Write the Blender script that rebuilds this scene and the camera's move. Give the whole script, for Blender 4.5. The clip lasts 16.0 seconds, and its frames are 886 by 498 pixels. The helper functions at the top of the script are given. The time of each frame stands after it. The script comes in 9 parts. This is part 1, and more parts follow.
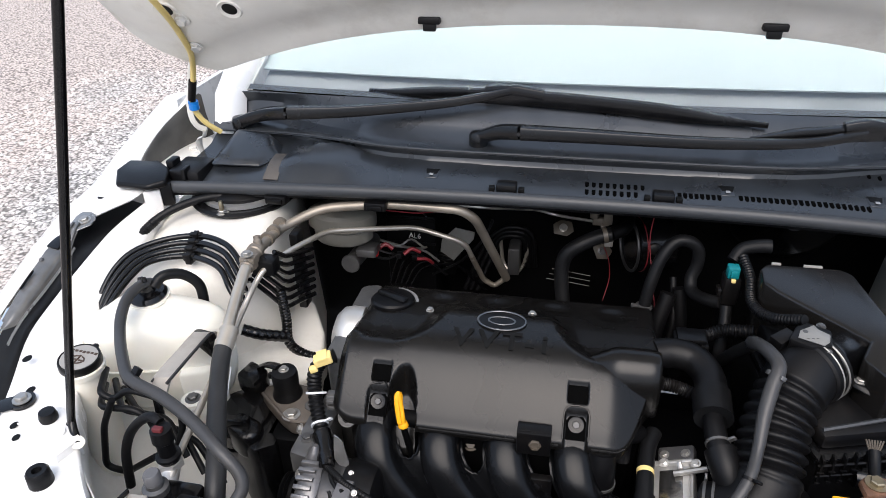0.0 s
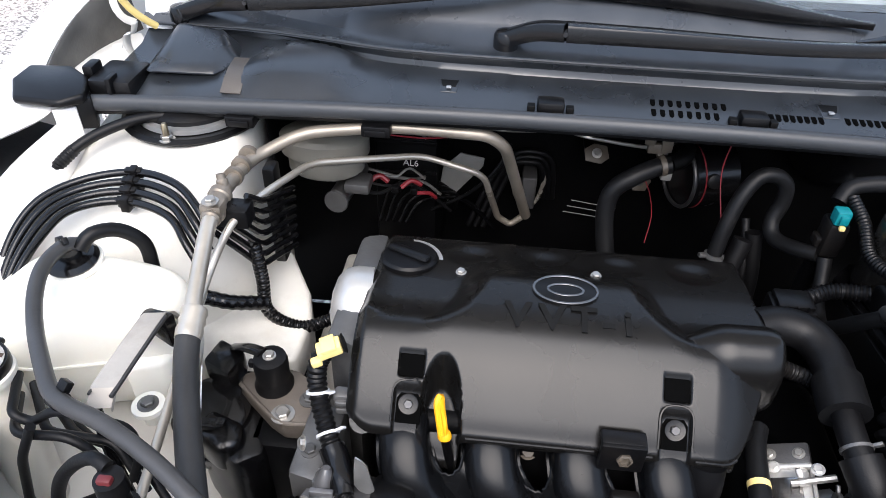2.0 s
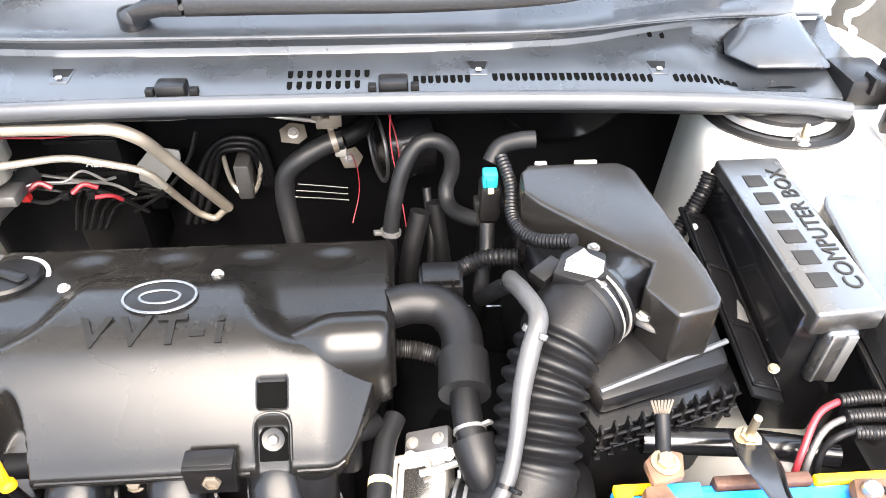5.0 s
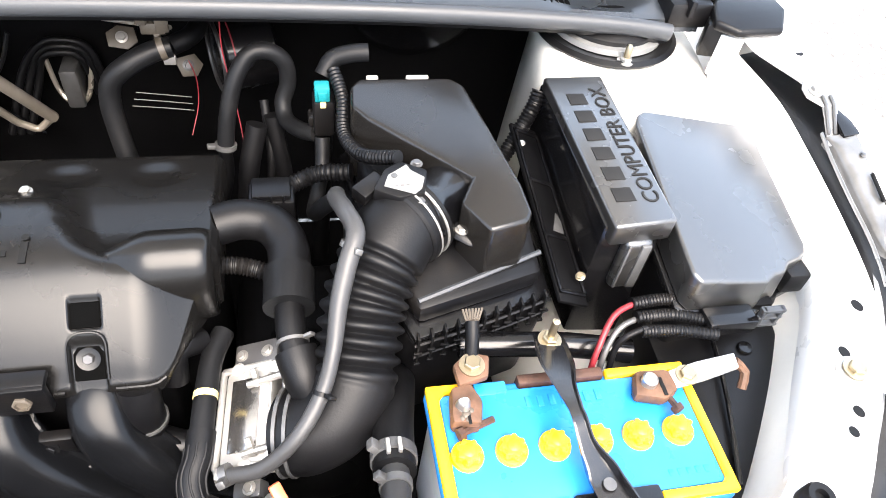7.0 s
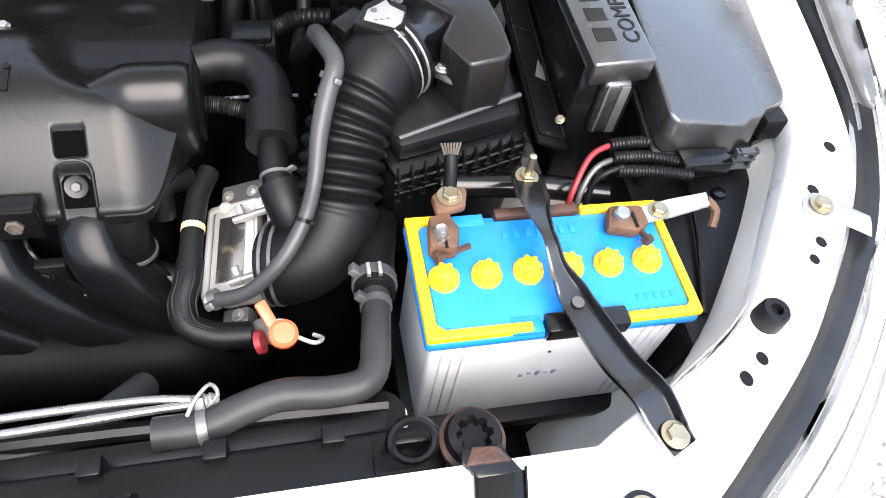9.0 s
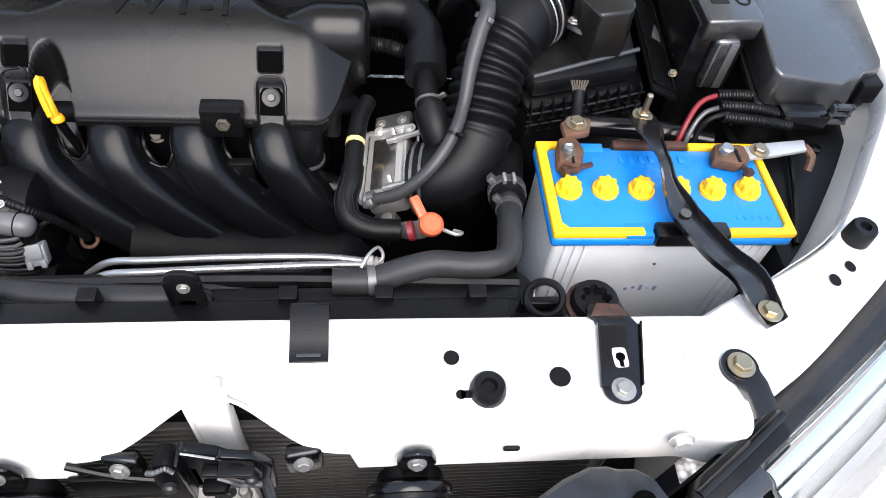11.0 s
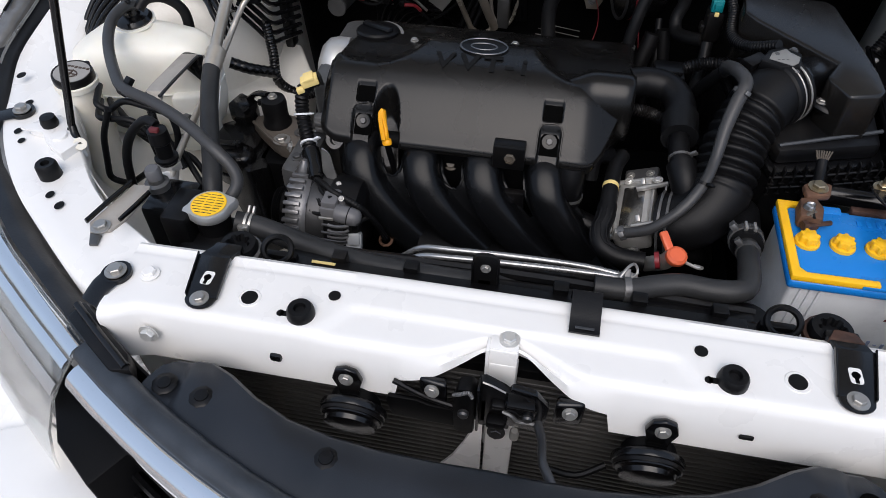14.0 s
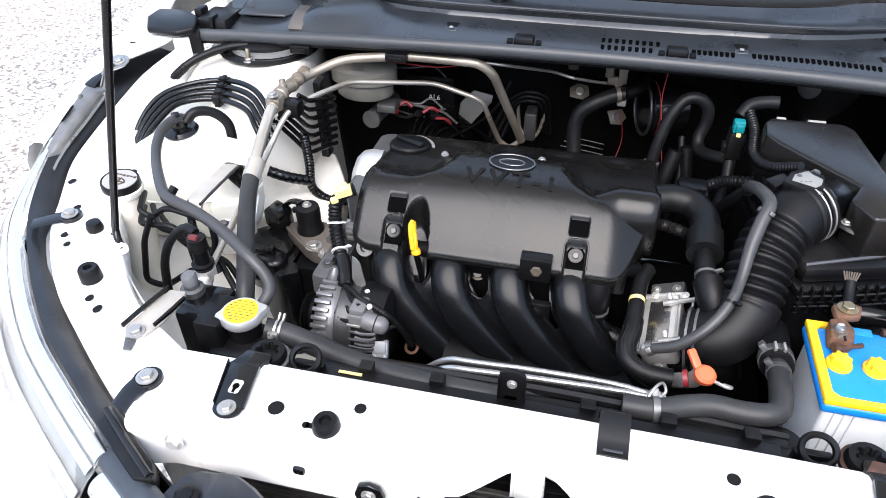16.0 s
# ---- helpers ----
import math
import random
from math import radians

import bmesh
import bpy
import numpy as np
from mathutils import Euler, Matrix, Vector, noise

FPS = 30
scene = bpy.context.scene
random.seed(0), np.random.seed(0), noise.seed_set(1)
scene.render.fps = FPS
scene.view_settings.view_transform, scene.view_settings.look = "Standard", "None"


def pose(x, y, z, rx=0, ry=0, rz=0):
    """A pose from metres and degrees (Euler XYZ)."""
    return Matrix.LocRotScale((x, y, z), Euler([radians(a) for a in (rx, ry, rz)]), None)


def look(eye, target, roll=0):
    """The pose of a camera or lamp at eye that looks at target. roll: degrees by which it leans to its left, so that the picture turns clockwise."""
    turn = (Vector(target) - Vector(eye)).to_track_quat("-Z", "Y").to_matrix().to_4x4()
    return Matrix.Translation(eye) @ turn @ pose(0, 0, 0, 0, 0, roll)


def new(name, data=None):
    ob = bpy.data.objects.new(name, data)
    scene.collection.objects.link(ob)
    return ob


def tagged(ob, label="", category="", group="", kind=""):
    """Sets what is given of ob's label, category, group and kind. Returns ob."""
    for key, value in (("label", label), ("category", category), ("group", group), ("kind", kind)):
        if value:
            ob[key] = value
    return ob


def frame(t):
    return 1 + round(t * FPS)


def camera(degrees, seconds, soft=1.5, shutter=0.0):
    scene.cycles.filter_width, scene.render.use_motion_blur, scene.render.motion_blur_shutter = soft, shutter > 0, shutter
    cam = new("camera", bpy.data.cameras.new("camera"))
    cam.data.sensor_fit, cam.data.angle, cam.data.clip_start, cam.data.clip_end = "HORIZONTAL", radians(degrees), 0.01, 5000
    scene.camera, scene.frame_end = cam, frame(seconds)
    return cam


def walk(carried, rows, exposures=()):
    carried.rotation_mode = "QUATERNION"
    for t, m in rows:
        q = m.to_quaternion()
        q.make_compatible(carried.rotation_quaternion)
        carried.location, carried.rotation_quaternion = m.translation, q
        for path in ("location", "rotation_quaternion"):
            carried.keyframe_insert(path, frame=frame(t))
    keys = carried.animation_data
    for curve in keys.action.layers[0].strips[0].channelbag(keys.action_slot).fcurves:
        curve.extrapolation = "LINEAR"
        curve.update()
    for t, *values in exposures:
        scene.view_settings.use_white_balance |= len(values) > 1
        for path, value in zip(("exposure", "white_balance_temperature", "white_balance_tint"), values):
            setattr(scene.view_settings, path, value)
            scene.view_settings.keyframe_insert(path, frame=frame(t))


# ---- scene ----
cam = camera(65.5, 16.0, soft=0.75)
PATH = [
    (0, (-0.024, -0.32, 1.459), (-0.367, 1.364, 0.435), -1.4),
    (0.5, (-0.135, -0.204, 1.427), (-0.427, 1.439, 0.324), -0.9),
    (1, (-0.192, -0.158, 1.386), (-0.414, 1.439, 0.203), 0.4),
    (1.5, (-0.212, -0.118, 1.376), (-0.389, 1.448, 0.144), 1.5),
    (2, (-0.197, -0.08, 1.356), (-0.328, 1.475, 0.105), 1.8),
    (2.5, (-0.163, -0.05, 1.311), (-0.269, 1.466, 0.01), 1.6),
    (3, (-0.116, -0.024, 1.301), (-0.239, 1.472, -0.021), 0.3),
    (3.5, (-0.058, -0.017, 1.315), (-0.151, 1.496, 0.01), 0.2),
    (4, (0.016, -0.01, 1.316), (-0.019, 1.51, 0.018), -0.2),
    (4.5, (0.095, 0.0, 1.322), (0.143, 1.521, 0.024), 0.6),
    (5, (0.14, -0.002, 1.323), (0.255, 1.519, 0.029), 0.8),
    (5.2, (0.153, 0.002, 1.321), (0.291, 1.514, 0.018), 1.0),
    (7.3, (0.218, -0.027, 1.342), (0.639, 1.264, -0.126), 10.0),
    (7.5, (0.223, -0.044, 1.338), (0.615, 1.253, -0.133), 9.1),
    (8, (0.223, -0.069, 1.328), (0.651, 1.136, -0.21), 11.0),
    (8.2, (0.222, -0.076, 1.322), (0.642, 1.096, -0.243), 11.2),
    (10.3, (0.191, -0.137, 1.303), (0.535, 0.951, -0.34), 10.8),
    (10.5, (0.17, -0.164, 1.312), (0.478, 0.96, -0.314), 10.1),
    (11, (0.126, -0.254, 1.321), (0.339, 0.938, -0.27), 7.9),
    (11.5, (0.101, -0.311, 1.336), (0.217, 0.941, -0.219), 5.9),
    (12, (0.079, -0.352, 1.348), (0.113, 0.91, -0.203), 4.1),
    (12.5, (0.055, -0.384, 1.356), (-0.021, 0.903, -0.173), 2.5),
    (13, (0.041, -0.404, 1.361), (-0.102, 0.896, -0.152), 1.6),
    (13.5, (0.028, -0.418, 1.372), (-0.201, 0.914, -0.102), -0.0),
    (14, (0.018, -0.433, 1.383), (-0.255, 0.922, -0.063), -0.4),
    (14.5, (0.01, -0.433, 1.39), (-0.328, 0.946, -0.019), -1.0),
    (15, (0.0, -0.438, 1.398), (-0.395, 0.989, 0.053), -0.8),
    (15.5, (0.005, -0.433, 1.408), (-0.384, 1.057, 0.132), -0.6),
    (16, (0.011, -0.428, 1.408), (-0.364, 1.093, 0.165), -0.7),
]
EXPOSURES = [(0.0, 0.54, 6680, 14), (0.5, 0.68, 6660, 14), (1.0, 0.86, 6600, 14), (2.0, 1.08, 6500, 14), (3.0, 1.85, 6750, 14), (4.0, 2.92, 7150, 14), (4.5, 3.25, 7330, 14), (5.2, 3.35, 7330, 14), (7.3, 2.45, 7100, 14), (8.2, 2.2, 6950, 14), (10.3, 1.43, 6620, 14), (10.7, 1.27, 6600, 14), (11.5, 0.72, 6600, 14), (12.2, -0.2, 6620, 14), (12.6, -0.25, 6620, 14), (13.6, -0.2, 6560, 14), (14.3, 0.02, 6500, 14), (14.8, 0.16, 6480, 14), (15.5, 0.8, 6450, 14), (16.0, 1.40, 6430, 14)]
walk(cam, [(t, look(eye, target, roll)) for t, eye, target, roll in PATH], EXPOSURES)

# ---- light ----
SUN_EL, SUN_AZ = 52.0, 176.0
world = bpy.data.worlds.new("sky")
scene.world = world
world.use_nodes = True
wn = world.node_tree
sky = wn.nodes.new("ShaderNodeTexSky")
sky.sky_type = "NISHITA"
sky.sun_disc = False
sky.sun_elevation, sky.sun_rotation = radians(SUN_EL), radians(SUN_AZ)
sky.air_density, sky.dust_density, sky.ozone_density = 1.0, 4.0, 1.0
wash = wn.nodes.new("ShaderNodeMixRGB")
wash.inputs[0].default_value = 0.5
wash.inputs[2].default_value = (6.8, 8.85, 11.75, 1)
wn.links.new(sky.outputs[0], wash.inputs[1])
wn.links.new(wash.outputs[0], wn.nodes["Background"].inputs[0])
wn.nodes["Background"].inputs[1].default_value = 0.106
sun = new("sun", bpy.data.lights.new("sun", "SUN"))
sun.data.energy, sun.data.angle, sun.data.color = 2.2, radians(52), (1.0, 0.97, 0.925)
sun_way = Vector((math.sin(radians(SUN_AZ)) * math.cos(radians(SUN_EL)), math.cos(radians(SUN_AZ)) * math.cos(radians(SUN_EL)), math.sin(radians(SUN_EL))))
sun.matrix_basis = look(sun_way * 20, (0, 0, 0))

# ---- materials ----
def mat(name, color, rough=0.5, metal=0.0, vary=0.12, scale=14.0, bump=0.05, grain=220.0, coat=0.0, dirt=0.0, dirt_color=(0.16, 0.13, 0.1), sheen_rough=0.12, spec=0.5, trans=0.0, each=0.0, coat_rough=0.08):
    m = bpy.data.materials.new(name)
    m.use_nodes = True
    t = m.node_tree
    b = t.nodes["Principled BSDF"]
    tc = t.nodes.new("ShaderNodeTexCoord")
    big = t.nodes.new("ShaderNodeTexNoise")
    big.inputs["Scale"].default_value, big.inputs["Detail"].default_value = scale, 6
    fine = t.nodes.new("ShaderNodeTexNoise")
    fine.inputs["Scale"].default_value, fine.inputs["Detail"].default_value = grain, 3
    for n in (big, fine):
        t.links.new(tc.outputs["Object"], n.inputs["Vector"])
    ramp = t.nodes.new("ShaderNodeMapRange")
    ramp.inputs[1].default_value, ramp.inputs[2].default_value = 0.3, 0.7
    ramp.inputs[3].default_value, ramp.inputs[4].default_value = 1 - vary, 1 + vary
    t.links.new(big.outputs["Fac"], ramp.inputs[0])
    mul = t.nodes.new("ShaderNodeVectorMath")
    mul.operation = "SCALE"
    mul.inputs[0].default_value = color
    t.links.new(ramp.outputs[0], mul.inputs["Scale"])
    out = mul.outputs[0]
    if each:
        info = t.nodes.new("ShaderNodeObjectInfo")
        er = t.nodes.new("ShaderNodeMapRange")
        er.inputs[3].default_value, er.inputs[4].default_value = 1 - each, 1 + each
        t.links.new(info.outputs["Random"], er.inputs[0])
        m3 = t.nodes.new("ShaderNodeVectorMath")
        m3.operation = "SCALE"
        t.links.new(out, m3.inputs[0])
        t.links.new(er.outputs[0], m3.inputs["Scale"])
        out = m3.outputs[0]
    if dirt:
        dn = t.nodes.new("ShaderNodeTexNoise")
        dn.inputs["Scale"].default_value, dn.inputs["Detail"].default_value = scale * 0.6, 9
        dn.inputs["Roughness"].default_value = 0.7
        t.links.new(tc.outputs["Object"], dn.inputs["Vector"])
        dr = t.nodes.new("ShaderNodeMapRange")
        dr.inputs[1].default_value, dr.inputs[2].default_value = 0.52, 0.72
        dr.inputs[3].default_value, dr.inputs[4].default_value = 0.0, dirt
        t.links.new(dn.outputs["Fac"], dr.inputs[0])
        mx = t.nodes.new("ShaderNodeMixRGB")
        mx.inputs[2].default_value = (*dirt_color, 1)
        t.links.new(dr.outputs[0], mx.inputs[0])
        t.links.new(out, mx.inputs[1])
        out = mx.outputs[0]
    t.links.new(out, b.inputs["Base Color"])
    rr = t.nodes.new("ShaderNodeMapRange")
    rr.inputs[1].default_value, rr.inputs[2].default_value = 0.3, 0.7
    rr.inputs[3].default_value, rr.inputs[4].default_value = max(0.02, rough - sheen_rough * 0.5), min(1, rough + sheen_rough * 0.5)
    t.links.new(big.outputs["Fac"], rr.inputs[0])
    t.links.new(rr.outputs[0], b.inputs["Roughness"])
    b.inputs["Metallic"].default_value = metal
    b.inputs["Coat Weight"].default_value = coat
    b.inputs["Coat Roughness"].default_value = coat_rough
    b.inputs["Specular IOR Level"].default_value = spec
    if trans:
        b.inputs["Subsurface Weight"].default_value = trans
        b.inputs["Subsurface Radius"].default_value = (0.03, 0.025, 0.018)
        b.inputs["Subsurface Scale"].default_value = 0.4
    if bump:
        bp = t.nodes.new("ShaderNodeBump")
        bp.inputs["Strength"].default_value, bp.inputs["Distance"].default_value = bump, 0.002
        t.links.new(fine.outputs["Fac"], bp.inputs["Height"])
        t.links.new(bp.outputs[0], b.inputs["Normal"])
    return m


WHITE = mat("white_paint", (0.8, 0.788, 0.762), 0.3, coat=0.4, vary=0.015, bump=0.01, dirt=0.05, dirt_color=(0.45, 0.41, 0.34))
CREAM = mat("cream_primer_paint", (0.76, 0.735, 0.675), 0.42, coat=0.2, vary=0.05, bump=0.02, dirt=0.3, dirt_color=(0.38, 0.33, 0.26))
LID = mat("satin_black_lid_plastic", (0.008, 0.0072, 0.0065), 0.26, vary=0.12, bump=0.01, grain=900, sheen_rough=0.05, spec=0.5)
COVER = mat("satin_black_plastic", (0.0055, 0.0052, 0.005), 0.27, vary=0.1, bump=0.02, grain=900, sheen_rough=0.05, spec=0.31)
LIDM = mat("smooth_black_lid_plastic", (0.012, 0.0117, 0.0114), 0.27, vary=0.1, bump=0.06, grain=900, sheen_rough=0.05, spec=1.0, coat=1.0, coat_rough=0.32)
PLASTIC = mat("black_plastic", (0.0035, 0.0035, 0.004), 0.36, vary=0.18, bump=0.08, grain=500, dirt=0.05, spec=0.24)
# black that paints the shade inside slots, pocket floors and keyholes
VOID = mat("recess_shade_black", (0.001, 0.001, 0.001), 0.9, spec=0.05)
GRILLE = mat("smooth_blue_black_plastic", (0.012, 0.0145, 0.019), 0.36, vary=0.2, bump=0.1, grain=700, spec=0.42)
TOPSTRIP = mat("worn_blue_black_rubber", (0.02, 0.025, 0.032), 0.42, vary=0.35, scale=30, bump=0.15, grain=300, spec=0.6)
RUNNER = mat("moulded_black_nylon", (0.004, 0.0043, 0.005), 0.25, vary=0.2, bump=0.03, grain=600, spec=0.2, sheen_rough=0.06)
COWL = mat("weathered_black_plastic", (0.021, 0.024, 0.028), 0.3, vary=0.2, bump=0.05, grain=600, dirt=0.35, dirt_color=(0.045, 0.05, 0.055), spec=0.7)
GLOSS = mat("black_painted_steel", (0.003, 0.003, 0.0035), 0.22, coat=0.12, vary=0.15, bump=0.02, dirt=0.12, dirt_color=(0.05, 0.045, 0.04), spec=0.35)
RUBBER = mat("black_rubber", (0.003, 0.003, 0.0035), 0.46, vary=0.2, bump=0.1, grain=400, dirt=0.12, dirt_color=(0.02, 0.019, 0.018), spec=0.24)
VENTM = mat("grey_breather_rubber", (0.035, 0.035, 0.036), 0.46, vary=0.25, bump=0.12, grain=350, dirt=0.3, dirt_color=(0.07, 0.068, 0.064))
HOSE = mat("grey_dusty_rubber", (0.006, 0.0062, 0.0068), 0.44, vary=0.3, bump=0.1, grain=350, dirt=0.4, dirt_color=(0.02, 0.019, 0.018), spec=0.18)
SEAL = mat("weather_rubber", (0.035, 0.038, 0.042), 0.42, vary=0.12, bump=0.08, grain=500)
# darker than any paint: the deep shade of the bay is in this colour
DARK = mat("bay_shade_near_black", (0.0012, 0.0012, 0.0015), 0.55, vary=0.25, bump=0.08, dirt=0.2, dirt_color=(0.004, 0.0037, 0.0034), spec=0.13)
ALU = mat("cast_aluminium", (0.6, 0.59, 0.57), 0.42, metal=0.65, vary=0.18, bump=0.15, grain=260, dirt=0.35)
PIPE = mat("drawn_aluminium_pipe", (0.5, 0.46, 0.4), 0.32, metal=0.7, vary=0.14, bump=0.05, dirt=0.3, dirt_color=(0.3, 0.25, 0.19))
BRASSY = mat("aged_pipe", (0.29, 0.255, 0.21), 0.4, metal=0.55, vary=0.2, bump=0.08, dirt=0.4)
ZINC = mat("zinc_plated_steel", (0.72, 0.71, 0.68), 0.34, metal=0.6, vary=0.2, bump=0.06, dirt=0.25)
GOLDZ = mat("yellow_zinc_steel", (0.42, 0.35, 0.24), 0.36, metal=1.0, vary=0.25, bump=0.06, dirt=0.3, dirt_color=(0.25, 0.13, 0.06))
RUST = mat("rusted_steel", (0.11, 0.055, 0.032), 0.7, metal=0.2, vary=0.4, scale=60, bump=0.4, dirt=0.6, dirt_color=(0.1, 0.07, 0.05))
MOUNT = mat("worn_cast_iron", (0.13, 0.112, 0.095), 0.48, metal=0.4, vary=0.25, bump=0.2, dirt=0.4)
TANK = mat("milky_plastic", (0.8, 0.78, 0.7), 0.36, vary=0.04, bump=0.02, trans=0.15, dirt=0.15, dirt_color=(0.6, 0.54, 0.42))
NECK = mat("aged_milky_plastic", (0.8, 0.76, 0.66), 0.4, vary=0.06, bump=0.02, trans=0.15, dirt=0.3, dirt_color=(0.45, 0.38, 0.27))
CASE = mat("grey_translucent_plastic", (0.66, 0.68, 0.7), 0.38, vary=0.08, bump=0.03, dirt=0.3, dirt_color=(0.25, 0.25, 0.26))
BLUE = mat("blue_plastic", (0.006, 0.2, 0.62), 0.3, vary=0.06, bump=0.03, dirt=0.1, dirt_color=(0.1, 0.2, 0.4))
YELLOW = mat("yellow_plastic", (0.92, 0.5, 0.012), 0.36, vary=0.06, bump=0.03)
DIP = mat("yellow_handle_plastic", (0.9, 0.4, 0.01), 0.4, vary=0.06)
ORANGE = mat("orange_red_plastic", (0.72, 0.13, 0.05), 0.42, vary=0.08)
RED = mat("red_plastic", (0.6, 0.02, 0.02), 0.42)
DARKRED = mat("dark_red_plastic", (0.1, 0.012, 0.014), 0.45)
WIRERED = mat("red_wire", (0.2, 0.014, 0.02), 0.45)
TEAL = mat("teal_plastic", (0.0, 0.17, 0.19), 0.4)
TAPE = mat("yellow_tape", (0.8, 0.62, 0.24), 0.5)
LABELY = mat("yellow_label", (0.92, 0.55, 0.015), 0.42)
INK = mat("dark_print", (0.05, 0.03, 0.02), 0.6, vary=0.05)
PALE = mat("pale_print", (0.7, 0.7, 0.68), 0.6, vary=0.05)
# painted shade for flat hole discs; also letters, seams and pins
ETCH = mat("hole_shade_and_mark_black", (0.003, 0.003, 0.003), 0.6, spec=0.2)
MUTED = mat("grey_print", (0.012, 0.012, 0.012), 0.75, spec=0.2)
# milky plastic with grime, darkened for the shade under the cowl
NECKD = mat("shaded_grimy_milky_plastic", (0.17, 0.163, 0.142), 0.45, vary=0.12, dirt=0.5, dirt_color=(0.12, 0.1, 0.07))
TAG = mat("dirty_tan_plastic", (0.07, 0.057, 0.043), 0.5, vary=0.2, dirt=0.4)
CASTD = mat("grimy_cast_metal", (0.13, 0.13, 0.13), 0.42, metal=0.6, vary=0.3, bump=0.2, dirt=0.5, dirt_color=(0.03, 0.028, 0.026))
LAMPTOP = mat("grey_lamp_top_plastic", (0.11, 0.108, 0.104), 0.2, metal=0.2, vary=0.45, scale=18, bump=0.1, grain=120, dirt=0.5, dirt_color=(0.16, 0.145, 0.13), spec=0.9)
CASTL = mat("pale_cast_aluminium", (0.2, 0.2, 0.205), 0.34, metal=0.65, vary=0.25, bump=0.15, grain=300, dirt=0.4, dirt_color=(0.06, 0.055, 0.05))
BRKT = mat("grey_zinc_sheet", (0.27, 0.27, 0.265), 0.3, metal=0.6, vary=0.2, bump=0.05, dirt=0.35, dirt_color=(0.12, 0.11, 0.1))
DASHM = mat("grey_dash_plastic", (0.24, 0.255, 0.265), 0.5, vary=0.2, scale=4, bump=0.05)
SIDESEAL = mat("dusty_brown_grey_rubber", (0.075, 0.07, 0.062), 0.55, vary=0.3, scale=20, bump=0.15, grain=250, dirt=0.4, dirt_color=(0.16, 0.145, 0.125))
GREYH = mat("faded_grey_rubber", (0.024, 0.0245, 0.0255), 0.46, vary=0.3, bump=0.12, grain=350, dirt=0.35, dirt_color=(0.04, 0.039, 0.037), spec=0.3)
PLUGM = mat("light_grey_plug_plastic", (0.3, 0.31, 0.32), 0.4, vary=0.12, bump=0.05, dirt=0.2)
DULLZ = mat("dull_dark_steel", (0.38, 0.37, 0.35), 0.36, metal=0.7, vary=0.2, dirt=0.3)
CASTA = mat("dull_cast_aluminium", (0.17, 0.17, 0.175), 0.38, metal=0.6, vary=0.25, bump=0.2, grain=300, dirt=0.45, dirt_color=(0.05, 0.047, 0.043))
CAPTOP = mat("faded_grey_cap", (0.3, 0.29, 0.27), 0.42, vary=0.12, bump=0.05, dirt=0.3, dirt_color=(0.16, 0.15, 0.13))
PLATEM = mat("pale_grey_sheet_metal", (0.24, 0.24, 0.23), 0.45, metal=0.2, vary=0.15, dirt=0.3)
PIPEJ = mat("stained_aluminium_joint", (0.25, 0.215, 0.175), 0.42, metal=0.55, vary=0.3, scale=40, bump=0.2, dirt=0.5, dirt_color=(0.1, 0.08, 0.06))
BLUEINK = mat("faint_blue_ink", (0.2, 0.24, 0.36), 0.5, vary=0.3)
MACH = mat("machined_aluminium", (0.42, 0.41, 0.4), 0.24, metal=0.95, vary=0.3, scale=30, bump=0.05, dirt=0.3, dirt_color=(0.2, 0.18, 0.16))
BADGEM = mat("dulled_chrome", (0.16, 0.16, 0.16), 0.28, metal=0.9, vary=0.15)
CHROME = mat("chrome", (0.86, 0.87, 0.88), 0.07, metal=1.0, vary=0.02, bump=0.0, sheen_rough=0.04)
DARKRUST = mat("dark_rusted_steel", (0.06, 0.028, 0.018), 0.6, metal=0.2, vary=0.5, scale=80, bump=0.4, dirt=0.6, dirt_color=(0.01, 0.009, 0.008))
STRAPM = mat("worn_black_steel", (0.008, 0.008, 0.009), 0.2, vary=0.35, bump=0.04, dirt=0.3, dirt_color=(0.05, 0.045, 0.042), spec=0.75)
CAPG = mat("grey_cap_plastic", (0.11, 0.11, 0.115), 0.42, vary=0.15, bump=0.08)
STRAPT = mat("worn_tan_steel", (0.4, 0.37, 0.33), 0.45, metal=0.3, vary=0.2, bump=0.1, dirt=0.4)
DARKZ = mat("blackened_steel", (0.07, 0.07, 0.072), 0.38, metal=0.7, vary=0.3, bump=0.15, dirt=0.4, dirt_color=(0.02, 0.018, 0.016))
PIPE2 = mat("dull_radiator_pipe", (0.38, 0.38, 0.38), 0.3, metal=0.85, vary=0.2, bump=0.06, dirt=0.4, dirt_color=(0.16, 0.15, 0.14))
SILVER = mat("silver_paint", (0.55, 0.55, 0.54), 0.35, metal=0.7, vary=0.08, dirt=0.2)
LAMPBODY = mat("grey_lamp_housing", (0.17, 0.175, 0.18), 0.3, vary=0.35, dirt=0.2)
FIN = mat("black_radiator_fins", (0.06, 0.058, 0.055), 0.5, metal=0.3, vary=0.3, bump=0.2, dirt=0.4, dirt_color=(0.12, 0.1, 0.085))
AGED = mat("yellowed_hose", (0.72, 0.55, 0.2), 0.42, vary=0.12)
STRIPM = mat("dusty_black_moulding", (0.008, 0.009, 0.011), 0.36, vary=0.4, scale=25, bump=0.12, grain=300, dirt=0.25, dirt_color=(0.04, 0.042, 0.046), spec=0.5)
SKYSHEET = mat("pale_sky_reflection_sheet", (0.4, 0.46, 0.47), 0.7, vary=0.05, scale=3)


